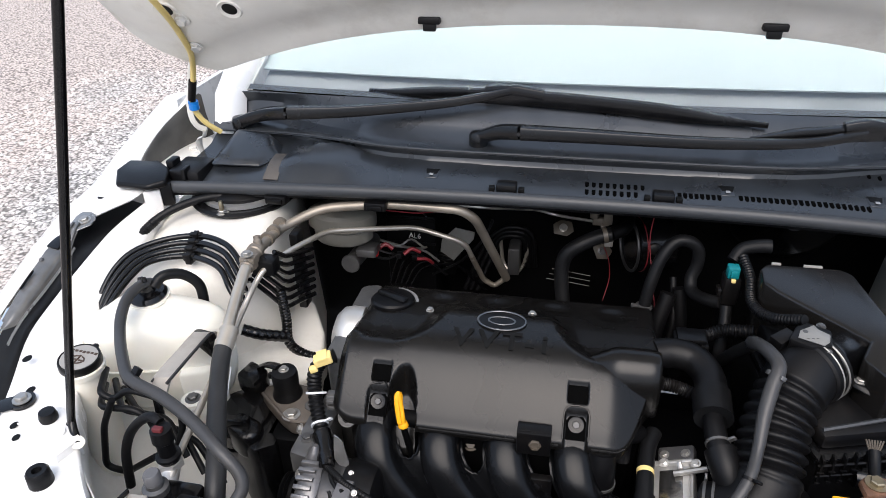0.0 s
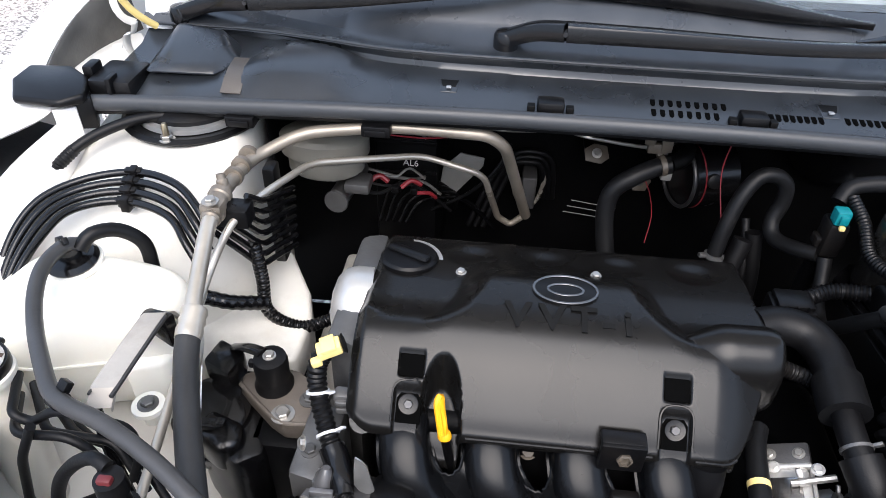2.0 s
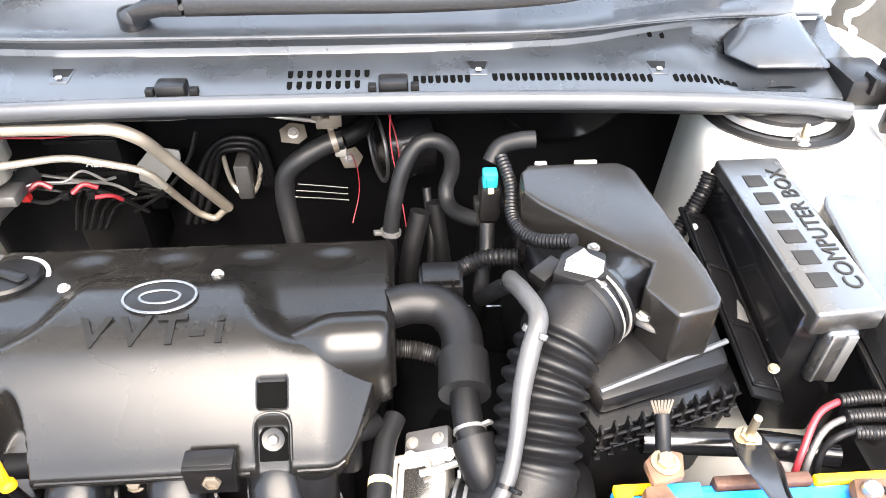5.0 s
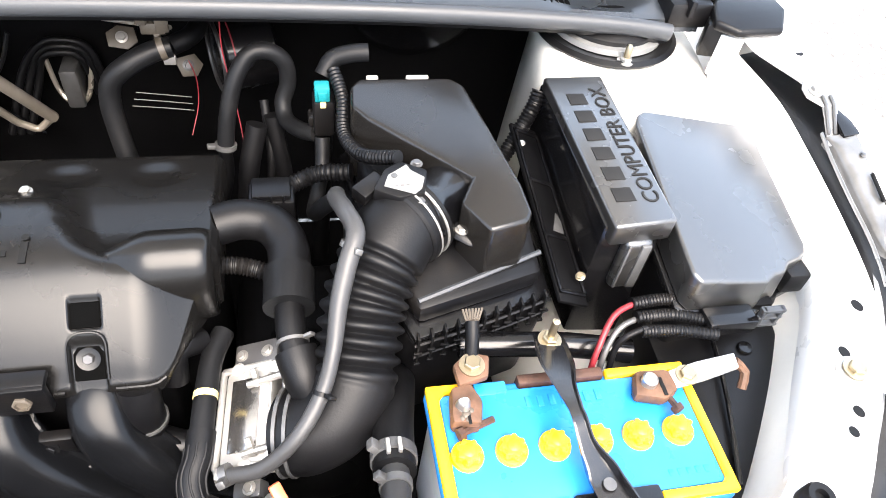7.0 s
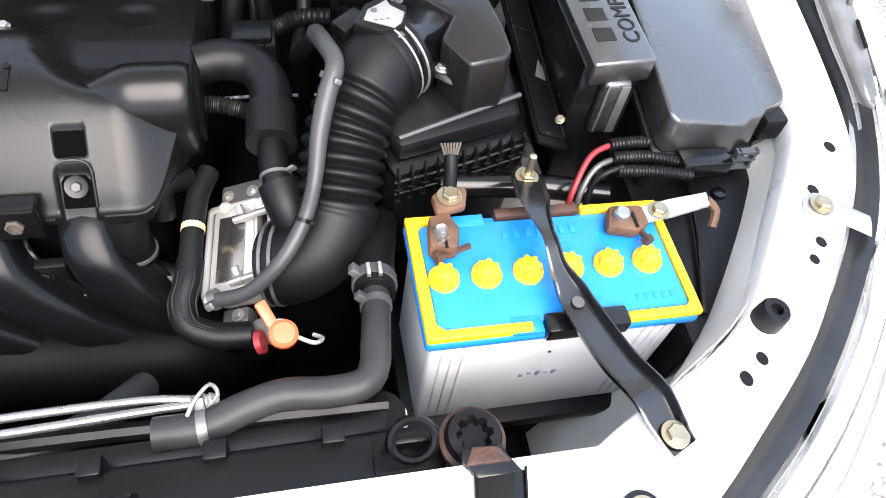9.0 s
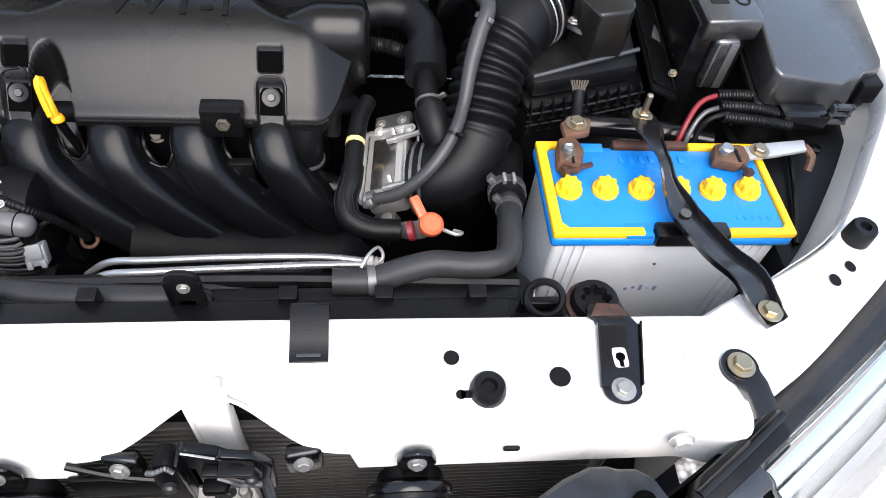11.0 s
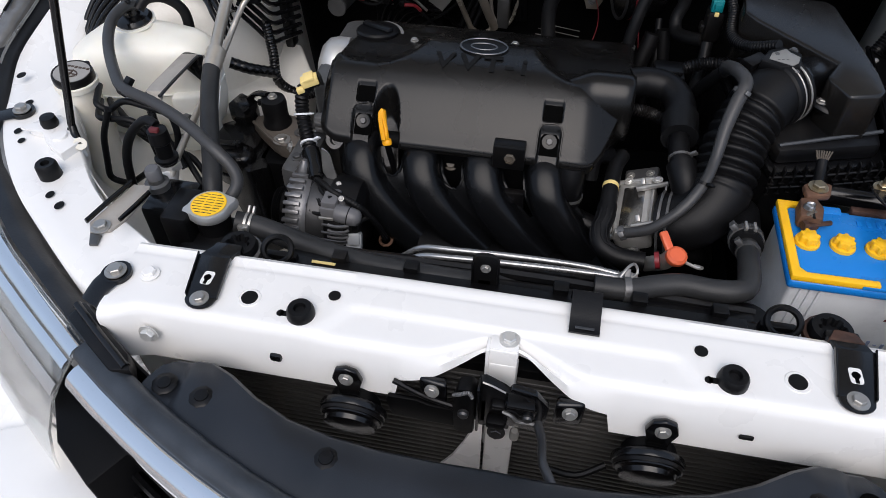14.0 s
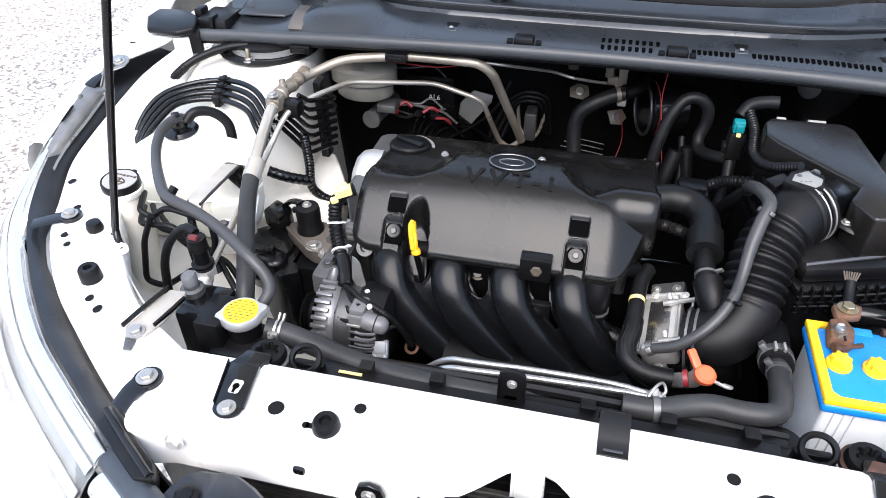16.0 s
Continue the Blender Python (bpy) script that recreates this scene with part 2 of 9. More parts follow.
def glass_mat(name, tint, rough=0.02):
    m = bpy.data.materials.new(name)
    m.use_nodes = True
    b = m.node_tree.nodes["Principled BSDF"]
    b.inputs["Base Color"].default_value = (*tint, 1)
    b.inputs["Roughness"].default_value = rough
    b.inputs["Transmission Weight"].default_value = 1.0
    b.inputs["IOR"].default_value = 1.45
    return m


GLASS = glass_mat("window_glass", (0.93, 0.97, 0.97))
LENS = glass_mat("clear_lamp_lens", (0.86, 0.88, 0.88), 0.1)
LENS.node_tree.nodes["Principled BSDF"].inputs["Transmission Weight"].default_value = 0.92


def gravel_mat():
    m = bpy.data.materials.new("gravel_ground")
    m.use_nodes = True
    t = m.node_tree
    b = t.nodes["Principled BSDF"]
    tc = t.nodes.new("ShaderNodeTexCoord")
    v = t.nodes.new("ShaderNodeTexVoronoi")
    v.inputs["Scale"].default_value = 62
    big = t.nodes.new("ShaderNodeTexNoise")
    big.inputs["Scale"].default_value, big.inputs["Detail"].default_value = 0.55, 8
    t.links.new(tc.outputs["Object"], v.inputs["Vector"])
    t.links.new(tc.outputs["Object"], big.inputs["Vector"])
    r1 = t.nodes.new("ShaderNodeValToRGB")
    r1.color_ramp.elements[0].color, r1.color_ramp.elements[1].color = (0.26, 0.24, 0.22, 1), (0.82, 0.785, 0.74, 1)
    t.links.new(v.outputs["Color"], r1.inputs[0])
    r2 = t.nodes.new("ShaderNodeValToRGB")
    r2.color_ramp.elements[0].position, r2.color_ramp.elements[1].position = 0.46, 0.6
    # bare earth further from the car
    xyz = t.nodes.new("ShaderNodeSeparateXYZ")
    t.links.new(tc.outputs["Object"], xyz.inputs[0])
    far = t.nodes.new("ShaderNodeMapRange")
    far.inputs[1].default_value, far.inputs[2].default_value = -1.6, -3.6
    far.inputs[3].default_value, far.inputs[4].default_value = -0.12, 0.2
    t.links.new(xyz.outputs["X"], far.inputs[0])
    add = t.nodes.new("ShaderNodeMath")
    t.links.new(big.outputs["Fac"], add.inputs[0])
    t.links.new(far.outputs[0], add.inputs[1])
    t.links.new(add.outputs[0], r2.inputs[0])
    mx = t.nodes.new("ShaderNodeMixRGB")
    mx.inputs[2].default_value = (0.66, 0.565, 0.5, 1)
    t.links.new(r2.outputs[0], mx.inputs[0])
    t.links.new(r1.outputs[0], mx.inputs[1])
    # cell edges darkened in the colour as the shade between stones
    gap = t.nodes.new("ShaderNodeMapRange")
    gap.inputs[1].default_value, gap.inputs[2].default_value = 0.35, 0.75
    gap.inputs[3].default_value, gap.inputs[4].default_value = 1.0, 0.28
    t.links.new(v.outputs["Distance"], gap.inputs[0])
    stone_shade = t.nodes.new("ShaderNodeVectorMath")
    stone_shade.operation = "SCALE"
    t.links.new(mx.outputs[0], stone_shade.inputs[0])
    t.links.new(gap.outputs[0], stone_shade.inputs["Scale"])
    t.links.new(stone_shade.outputs[0], b.inputs["Base Color"])
    bp = t.nodes.new("ShaderNodeBump")
    bp.invert = True
    bp.inputs["Strength"].default_value, bp.inputs["Distance"].default_value = 0.5, 0.006
    t.links.new(v.outputs["Distance"], bp.inputs["Height"])
    t.links.new(bp.outputs[0], b.inputs["Normal"])
    b.inputs["Roughness"].default_value = 0.95
    b.inputs["Specular IOR Level"].default_value = 0.2
    return m


GRAVEL = gravel_mat()
PEBBLE = mat("pale_pebbles", (0.6, 0.57, 0.53), 0.8, vary=0.35, scale=30, bump=0.2)

# ---- building helpers ----
WORLD_AT = {}


def link(name, me, parent, label="", m=None):
    ob = new(name, me)
    if parent:
        ob.parent = parent
        ob.matrix_parent_inverse = WORLD_AT[parent.name].inverted()
    if m is not None:
        ob.matrix_basis = m
    WORLD_AT[ob.name] = m.copy() if m is not None else Matrix()
    if label:
        tagged(ob, label)
    return ob


def to_mesh(name, bm, material, sharp=38):
    bmesh.ops.recalc_face_normals(bm, faces=bm.faces)
    me = bpy.data.meshes.new(name)
    bm.to_mesh(me)
    bm.free()
    me.materials.append(material)
    me.shade_smooth()
    me.set_sharp_from_angle(angle=radians(sharp))
    return me


def part(name, bm, material, parent=None, label="", sharp=38):
    return link(name, to_mesh(name, bm, material, sharp), parent, label)


def single(name, bm, material, label, category, group="", kind="", sharp=38):
    return tagged(part(name, bm, material, None, "", sharp), label, category, group, kind)


def thing(name, at, label, category, group="", kind=""):
    ob = new(name)
    ob.empty_display_size = 0.02
    ob.location = at
    WORLD_AT[ob.name] = Matrix.Translation(at)
    return tagged(ob, label, category, group, kind)


def bevel(bm, w, seg=2, angle=30):
    if w > 0:
        edges = [e for e in bm.edges if len(e.link_faces) == 2 and e.calc_face_angle(0) > radians(angle)]
        bmesh.ops.bevel(bm, geom=edges, offset=w, segments=seg, profile=0.5, affect="EDGES", clamp_overlap=True)
    return bm


def join(*bms):
    """One bmesh from several."""
    a = bms[0]
    for b in bms[1:]:
        me = bpy.data.meshes.new("tmp")
        b.to_mesh(me)
        b.free()
        a.from_mesh(me)
        bpy.data.meshes.remove(me)
    return a


def box(lo, hi, w=0.003, seg=2, m=None):
    bm = bmesh.new()
    bmesh.ops.create_cube(bm, size=1, matrix=Matrix.Translation([(a + b) / 2 for a, b in zip(lo, hi)]) @ Matrix.Diagonal([b - a for a, b in zip(lo, hi)] + [1]))
    bevel(bm, w, seg)
    if m is not None:
        bm.transform(m)
    return bm


def prism(pts, z0, z1, w=0.003, seg=2, taper=0.0, m=None):
    """A polygon (x, y) raised from z0 to z1; z0 and z1 may be functions of x, y. taper: inset of the top."""
    bm = bmesh.new()
    c = Vector((sum(p[0] for p in pts) / len(pts), sum(p[1] for p in pts) / len(pts)))
    f0 = z0 if callable(z0) else (lambda x, y: z0)
    f1 = z1 if callable(z1) else (lambda x, y: z1)
    low = [bm.verts.new((x, y, f0(x, y))) for x, y in pts]
    top = []
    for x, y in pts:
        d = c - Vector((x, y))
        q = Vector((x, y)) + (d.normalized() * taper if d.length else d)
        top.append(bm.verts.new((q.x, q.y, f1(x, y))))
    n = len(pts)
    bm.faces.new(top)
    bm.faces.new(low[::-1])
    for i in range(n):
        bm.faces.new((low[i], low[(i + 1) % n], top[(i + 1) % n], top[i]))
    bmesh.ops.recalc_face_normals(bm, faces=bm.faces)
    bevel(bm, w, seg)
    if m is not None:
        bm.transform(m)
    return bm


def spline(pts, step=0.008, closed=False):
    """Points along a smooth curve through pts."""
    P = [Vector(p) for p in pts]
    out = []
    n = len(P)
    for i in range(n if closed else n - 1):
        p1, p2 = P[i], P[(i + 1) % n]
        p0 = P[i - 1] if (i or closed) else p1 * 2 - p2
        p3 = P[(i + 2) % n] if (i + 2 < n or closed) else p2 * 2 - p1
        k = max(1, int((p2 - p1).length / step))
        for j in range(k):
            t = j / k
            out.append(0.5 * (2 * p1 + (p2 - p0) * t + (2 * p0 - 5 * p1 + 4 * p2 - p3) * t * t + (3 * p1 - p0 - 3 * p2 + p3) * t ** 3))
    if not closed:
        out.append(P[-1])
    return out


def loft(rings, closed=True, caps=True):
    bm = bmesh.new()
    R = [[bm.verts.new(p) for p in r] for r in rings]
    n = len(R[0])
    for a, b in zip(R, R[1:]):
        for i in range(n if closed else n - 1):
            bm.faces.new((a[i], a[(i + 1) % n], b[(i + 1) % n], b[i]))
    if caps and closed:
        bm.faces.new(R[0][::-1])
        bm.faces.new(R[-1])
    return bm


def sheet(rows, thick=0.0015, up=False):
    bm = loft(rows, closed=False)
    bmesh.ops.recalc_face_normals(bm, faces=bm.faces)
    if up and sum(f.normal.z for f in bm.faces) < 0:
        bmesh.ops.reverse_faces(bm, faces=bm.faces[:])
    if thick:
        bmesh.ops.solidify(bm, geom=bm.faces[:], thickness=thick)
    return bm


def frames_along(P):
    T = [(P[min(i + 1, len(P) - 1)] - P[max(i - 1, 0)]).normalized() for i in range(len(P))]
    u = T[0].orthogonal().normalized()
    res = []
    for p, t in zip(P, T):
        u = (u - t * u.dot(t)).normalized()
        res.append((p, t, u, t.cross(u)))
    return res


def tube(pts, r, seg=12, step=0.008, smooth=True, flat=1.0, up=None):
    """A hose or pipe through pts. r: radius, or a function of the distance gone and the whole length."""
    P = spline(pts, step) if smooth else [Vector(p) for p in pts]
    total = sum((b - a).length for a, b in zip(P, P[1:]))
    rings, s = [], 0.0
    F = frames_along(P)
    for i, (p, t, u, v) in enumerate(F):
        if i:
            s += (P[i] - P[i - 1]).length
        if up is not None:
            v = (Vector(up) - t * Vector(up).dot(t)).normalized()
            u = v.cross(t)
        q = r(s, total) if callable(r) else r
        rings.append([p + (u * math.cos(a) + v * math.sin(a) * flat) * q for a in [2 * math.pi * k / seg for k in range(seg)]])
    return loft(rings)


def ribbed(r, depth=0.12, pitch=0.006, lo=0.0, hi=1.0):
    """Radius for a corrugated hose."""
    def f(s, total):
        if not lo <= s / total <= hi:
            return r
        return r * (1 - depth * (0.5 - 0.5 * math.cos(2 * math.pi * s / pitch)))
    return f


def bent(pts, r, seg=10, fillet=0.02):
    """A pipe of straight runs with rounded bends."""
    P = [Vector(p) for p in pts]
    out = [P[0]]
    for a, b, c in zip(P, P[1:], P[2:]):
        f = min(fillet, (a - b).length * 0.45, (c - b).length * 0.45)
        p, q = b + (a - b).normalized() * f, b + (c - b).normalized() * f
        for k in range(6):
            t = k / 5
            out.append(p * (1 - t) ** 2 + b * 2 * t * (1 - t) + q * t * t)
    out.append(P[-1])
    return tube(out, r, seg, smooth=False)


def lathe(profile, seg=24, m=None, wob=None):
    """A turned body from (radius, height) pairs. wob: radius factor by angle."""
    rings = []
    for r, z in profile:
        rings.append([Vector((max(r, 1e-5) * (wob(a, r, z) if wob else 1) * math.cos(a), max(r, 1e-5) * (wob(a, r, z) if wob else 1) * math.sin(a), z)) for a in [2 * math.pi * k / seg for k in range(seg)]])
    bm = loft(rings)
    if m is not None:
        bm.transform(m)
    return bm


def facing(at, way=(0, 0, 1), spin=0.0):
    """A pose at a place whose z axis points along way."""
    return Matrix.Translation(at) @ Vector(way).to_track_quat("Z", "Y").to_matrix().to_4x4() @ pose(0, 0, 0, 0, 0, spin)


BOLTS = {}


def bolt(parent, at, r=0.007, way=(0, 0, 1), material=None, name="bolt", washer=1.45, h=0.75):
    material = material or ZINC
    key = (r, material.name, washer, h)
    if key not in BOLTS:
        w = lathe([(0, 0), (r * washer, 0), (r * washer, r * 0.18), (r * 1.02, r * 0.26), (0, r * 0.26)], 20)
        a = lathe([(0, r * 0.2), (r, r * 0.2), (r, r * h), (r * 0.86, r * (h + 0.12)), (0, r * (h + 0.1))], 6)
        BOLTS[key] = to_mesh(name, join(w, a), material, 25)
    return link(name, BOLTS[key], parent, "", facing(at, way, 17 * len(WORLD_AT) % 60))


def text_mesh(name, words, size, depth, material, align="CENTER", bold=0.0):
    cu = bpy.data.curves.new(name, "FONT")
    cu.body, cu.size, cu.extrude, cu.align_x, cu.align_y = words, size, depth, align, "CENTER"
    cu.resolution_u, cu.offset = 3, bold
    ob = bpy.data.objects.new(name, cu)
    scene.collection.objects.link(ob)
    me = bpy.data.meshes.new_from_object(ob.evaluated_get(bpy.context.evaluated_depsgraph_get()))
    bpy.data.objects.remove(ob)
    me.name = name
    me.materials.clear()
    me.materials.append(material)
    return me


def clamp_ring(parent, at, way, r, w=0.006, material=None, name="hose_clamp"):
    """A wire or band clamp round a hose."""
    bm = lathe([(r, -w), (r * 1.07, -w), (r * 1.07, w), (r, w)], 24)
    ear = box((r, -0.004, -w), (r + 0.01, 0.004, w), 0.001)
    bm = join(bm, ear)
    bm.transform(facing(at, way, 40))
    return part(name, bm, material or CASTD, parent)


def upright_plate(outline, y0, y1, w=0.002):
    bm = prism([(x, z) for x, z in outline], -y1, -y0, w)
    bm.transform(Matrix(((1, 0, 0, 0), (0, 0, -1, 0), (0, 1, 0, 0), (0, 0, 0, 1))))
    return bm


def sstep(a, b, x):
    t = min(1.0, max(0.0, (x - a) / (b - a)))
    return t * t * (3 - 2 * t)


def bar(pts, w, h, step=0.01, lean=0.0):
    """A bar with a flat top and chamfered edges along pts; w and h: half width and half height by the share of its length."""
    P = spline([Vector(p) for p in pts], step)
    rings = []
    for i, p in enumerate(P):
        t = (P[min(i + 1, len(P) - 1)] - P[max(i - 1, 0)]).normalized()
        side = t.cross(Vector((0, 0, 1))).normalized()
        up = side.cross(t)
        a, b = w(i / (len(P) - 1)), h(i / (len(P) - 1))
        rings.append([p + side * u * a + up * v * b for u, v in ((-1, -1), (1, -1), (1, 0.55), (0.8, 0.95), (0.7 - lean, 1), (-0.7 - 0.2 * lean, 1), (-0.85 - 0.2 * lean, 0.9), (-1, 0.5))])
    return loft(rings)


def at_share(P, f):
    """The place at a share of the way along a list of points."""
    q = min(max(f, 0.0), 1.0) * (len(P) - 1)
    k = min(int(q), len(P) - 2)
    return P[k].lerp(P[k + 1], q - k)


def lerp_curve(pts, x):
    """Height over x by straight runs between (x, value) pairs."""
    if x <= pts[0][0]:
        return pts[0][1]
    for (a, u), (b, v) in zip(pts, pts[1:]):
        if x <= b:
            return u + (v - u) * (x - a) / (b - a)
    return pts[-1][1]

# ---- ground ----
bm = bmesh.new()
bmesh.ops.create_grid(bm, x_segments=60, y_segments=60, size=40)
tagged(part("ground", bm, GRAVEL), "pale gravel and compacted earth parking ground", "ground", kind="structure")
rng = random.Random(3)
V, F = [], []
for i in range(13000):
    d = rng.random() ** 1.3
    x, y = -1.0 - 2.6 * d * d, 0.1 + 4.2 * rng.random() ** 1.3
    r = rng.uniform(0.006, 0.017)
    k = len(V)
    for a in range(5):
        an = a * 1.2566 + rng.random() * 0.7
        V.append((x + r * math.cos(an) * rng.uniform(0.7, 1.2), y + r * math.sin(an) * rng.uniform(0.7, 1.2), 0.0))
    V.append((x + rng.uniform(-0.4, 0.4) * r, y + rng.uniform(-0.4, 0.4) * r, r * rng.uniform(0.5, 0.95)))
    F += [(k + a, k + (a + 1) % 5, k + 5) for a in range(5)]
me = bpy.data.meshes.new("gravel_stones")
me.from_pydata(V, [], F)
me.materials.append(PEBBLE)
tagged(link("gravel_stones", me, None), "loose pale gravel stones on the ground", "gravel", kind="stuff")

# ---- car body: front panel, side ledges, inner aprons, fenders ----
panel = thing("radiator_support", (0, 0.01, 0.72), "white painted steel radiator support panel with holes and bolts", "car panel")


def panel_row(x):
    ax = abs(x)
    mid = sstep(0.0, 1.0, max(0.0, 1 - ax / 0.092))
    yf = -0.034 + 0.034 * mid
    zl = 0.7225 if ax > 0.115 else lerp_curve([(0.0, 0.796), (0.02, 0.792), (0.045, 0.778), (0.075, 0.765), (0.1, 0.757), (0.115, 0.754)], ax)
    end = sstep(0.40, 0.44, ax)
    yb = 0.055 + 0.003 * math.cos(x * 3)

    def top(y):
        edge = 0.172 + (0.008 - y) * 0.75
        return 0.8005 - 0.0042 * sstep(edge + 0.006, edge - 0.006, ax) * sstep(0.014, 0.004, y) - 0.0012 * math.exp(-((y - 0.043) / 0.002) ** 2)

    fold = yf + 0.004 - 0.012 * end
    row = [(yb + 0.004, 0.782), (yb + 0.003, 0.799), (yb - 0.003, 0.8025)]
    row += [(y, top(y)) for y in (0.049, 0.0455, 0.043, 0.0405, 0.036, 0.03, 0.022)]
    row += [(y, top(y)) for y in [0.0165 + (fold - 0.0165) * k / 12 for k in range(12)]]
    z = top(fold)
    row += [(fold, z - 0.0012), (yf - 0.014 * end, z - 0.005), (yf - 0.003 - 0.014 * end, z - 0.012), (yf - 0.007 - 0.01 * end, (z + zl) / 2), (yf - 0.0095 - 0.008 * end, zl)]
    return [Vector((x, y, z_)) for y, z_ in row]


xs = [-0.445 + 0.89 * i / 130 for i in range(131)]
part("panel", sheet([panel_row(x) for x in xs], 0.0018), WHITE, panel, sharp=50)


def shift_in(p, s):
    """The driver's side ledge sits a little further out."""
    return 0.036 * sstep(0.07, 0.16, p.y) * sstep(0.55, 0.36, p.y) if s > 0 else 0.0


def shift_out(p, s):
    return (0.026 * sstep(0.2, 0.36, p.y) if s > 0 else 0.021 * sstep(0.28, 0.42, p.y)) * sstep(0.75, 0.6, p.y)


def ledge_rows(s):
    """The side ledge between wing and bay: inner and outer edge, with its height."""
    inner = spline([(0.428, 0.058, 0.8), (0.527, 0.117, 0.8), (0.595, 0.185, 0.8), (0.66, 0.27, 0.8), (0.735, 0.38, 0.803), (0.76, 0.46, 0.81), (0.77, 0.54, 0.822), (0.775, 0.63, 0.838), (0.78, 0.72, 0.862)], 0.02)
    outer = spline([(0.438, -0.036, 0.792), (0.5, -0.004, 0.795), (0.568, 0.046, 0.798), (0.669, 0.131, 0.8), (0.762, 0.245, 0.8), (0.806, 0.36, 0.807), (0.813, 0.48, 0.834), (0.807, 0.63, 0.869), (0.803, 0.72, 0.884)], 0.02)
    n = 40
    rows = []
    for i in range(n + 1):
        a = at_share(inner, i / n)
        b = at_share(outer, i / n)
        a = a + Vector((shift_in(a, s), 0, 0))
        b = b + Vector((shift_out(b, s), 0, 0))
        w = (b - a)
        row = [a + Vector((0.004, 0.004, -0.05)), a + Vector((0, 0, -0.004)), a + w * 0.04, a + w * 0.3, a + w * 0.7, b - w * 0.05, b + Vector((0, 0, -0.004)), b + Vector((-0.003, 0, -0.05))]
        rows.append([Vector((p.x * s, p.y, p.z)) for p in row])
    return rows


def apron_rows(s):
    secs = [
        (0.0, [(0.44, 0.79), (0.45, 0.76), (0.47, 0.66), (0.47, 0.6), (0.46, 0.5), (0.45, 0.4)]),
        (0.09, [(0.49, 0.79), (0.5, 0.74), (0.53, 0.66), (0.52, 0.58), (0.49, 0.5), (0.47, 0.4)]),
        (0.2, [(0.61, 0.79), (0.62, 0.73), (0.63, 0.65), (0.57, 0.56), (0.5, 0.5), (0.47, 0.4)]),
        (0.38, [(0.745, 0.795), (0.745, 0.73), (0.73, 0.66), (0.62, 0.58), (0.52, 0.54), (0.47, 0.4)]),
        (0.5, [(0.782, 0.82), (0.765, 0.77), (0.72, 0.7), (0.62, 0.62), (0.52, 0.55), (0.47, 0.4)]),
        (0.58, [(0.782, 0.815), (0.75, 0.81), (0.68, 0.8), (0.59, 0.72), (0.52, 0.57), (0.47, 0.4)]),
        (0.66, [(0.782, 0.822), (0.745, 0.838), (0.66, 0.852), (0.555, 0.82), (0.525, 0.66), (0.49, 0.4)]),
        (0.74, [(0.785, 0.84), (0.745, 0.855), (0.64, 0.862), (0.548, 0.855), (0.54, 0.7), (0.52, 0.4)]),
        (0.88, [(0.785, 0.86), (0.745, 0.862), (0.64, 0.862), (0.58, 0.858), (0.575, 0.7), (0.56, 0.4)]),
        (1.06, [(0.785, 0.87), (0.745, 0.865), (0.64, 0.862), (0.65, 0.858), (0.64, 0.7), (0.62, 0.4)]),
    ]
    dense = []
    m = 60
    for k in range(6):
        c = spline([(p[k][0], y, p[k][1]) for y, p in secs], 0.004)
        dense.append([c[round(i / m * (len(c) - 1))] for i in range(m + 1)])
    rows = []
    for i in range(m + 1):
        full = []
        pts = [dense[k][i] for k in range(6)]
        for k in range(5):
            for j in range(4):
                t = j / 4
                p0 = pts[max(k - 1, 0)]
                p1, p2 = pts[k], pts[k + 1]
                p3 = pts[min(k + 2, 5)]
                full.append(0.5 * (2 * p1 + (p2 - p0) * t + (2 * p0 - 5 * p1 + 4 * p2 - p3) * t * t + (3 * p1 - p0 - 3 * p2 + p3) * t ** 3))
        full.append(pts[-1])
        rows.append([Vector(((p.x + shift_in(p, s) * sstep(0.7, 0.79, p.z)) * s, p.y, p.z)) for p in full])
    return rows


def fender_rows(s):
    lip = spline([(0.878, 0.4, 0.838), (0.888, 0.5, 0.862), (0.886, 0.57, 0.88), (0.85, 0.63, 0.896), (0.808, 0.7, 0.904), (0.812, 0.745, 0.912), (0.85, 0.785, 0.926), (0.858, 0.84, 0.945), (0.855, 0.9, 0.966), (0.841, 0.955, 0.985), (0.827, 1.0, 1.0)], 0.015)
    rows = []
    for p in lip:
        edge = lerp_curve([(0.4, 0.912), (0.55, 0.928), (0.7, 0.928), (0.85, 0.92), (1.0, 0.9)], p.y)
        w = edge - p.x
        row = [p + Vector((0.004, 0, -0.008)), p + Vector((0, 0, -0.004)), p + Vector((0.004, 0, 0.0)), p + Vector((w * 0.6, 0, -0.001)), p + Vector((w, 0, -0.01)), p + Vector((w + 0.018, 0, -0.04)), p + Vector((w + 0.028, 0, -0.12)), p + Vector((w + 0.03, 0, -0.28)), p + Vector((w + 0.01, 0, -0.5))]
        rows.append([Vector((q.x * s, q.y, q.z)) for q in row])
    return rows


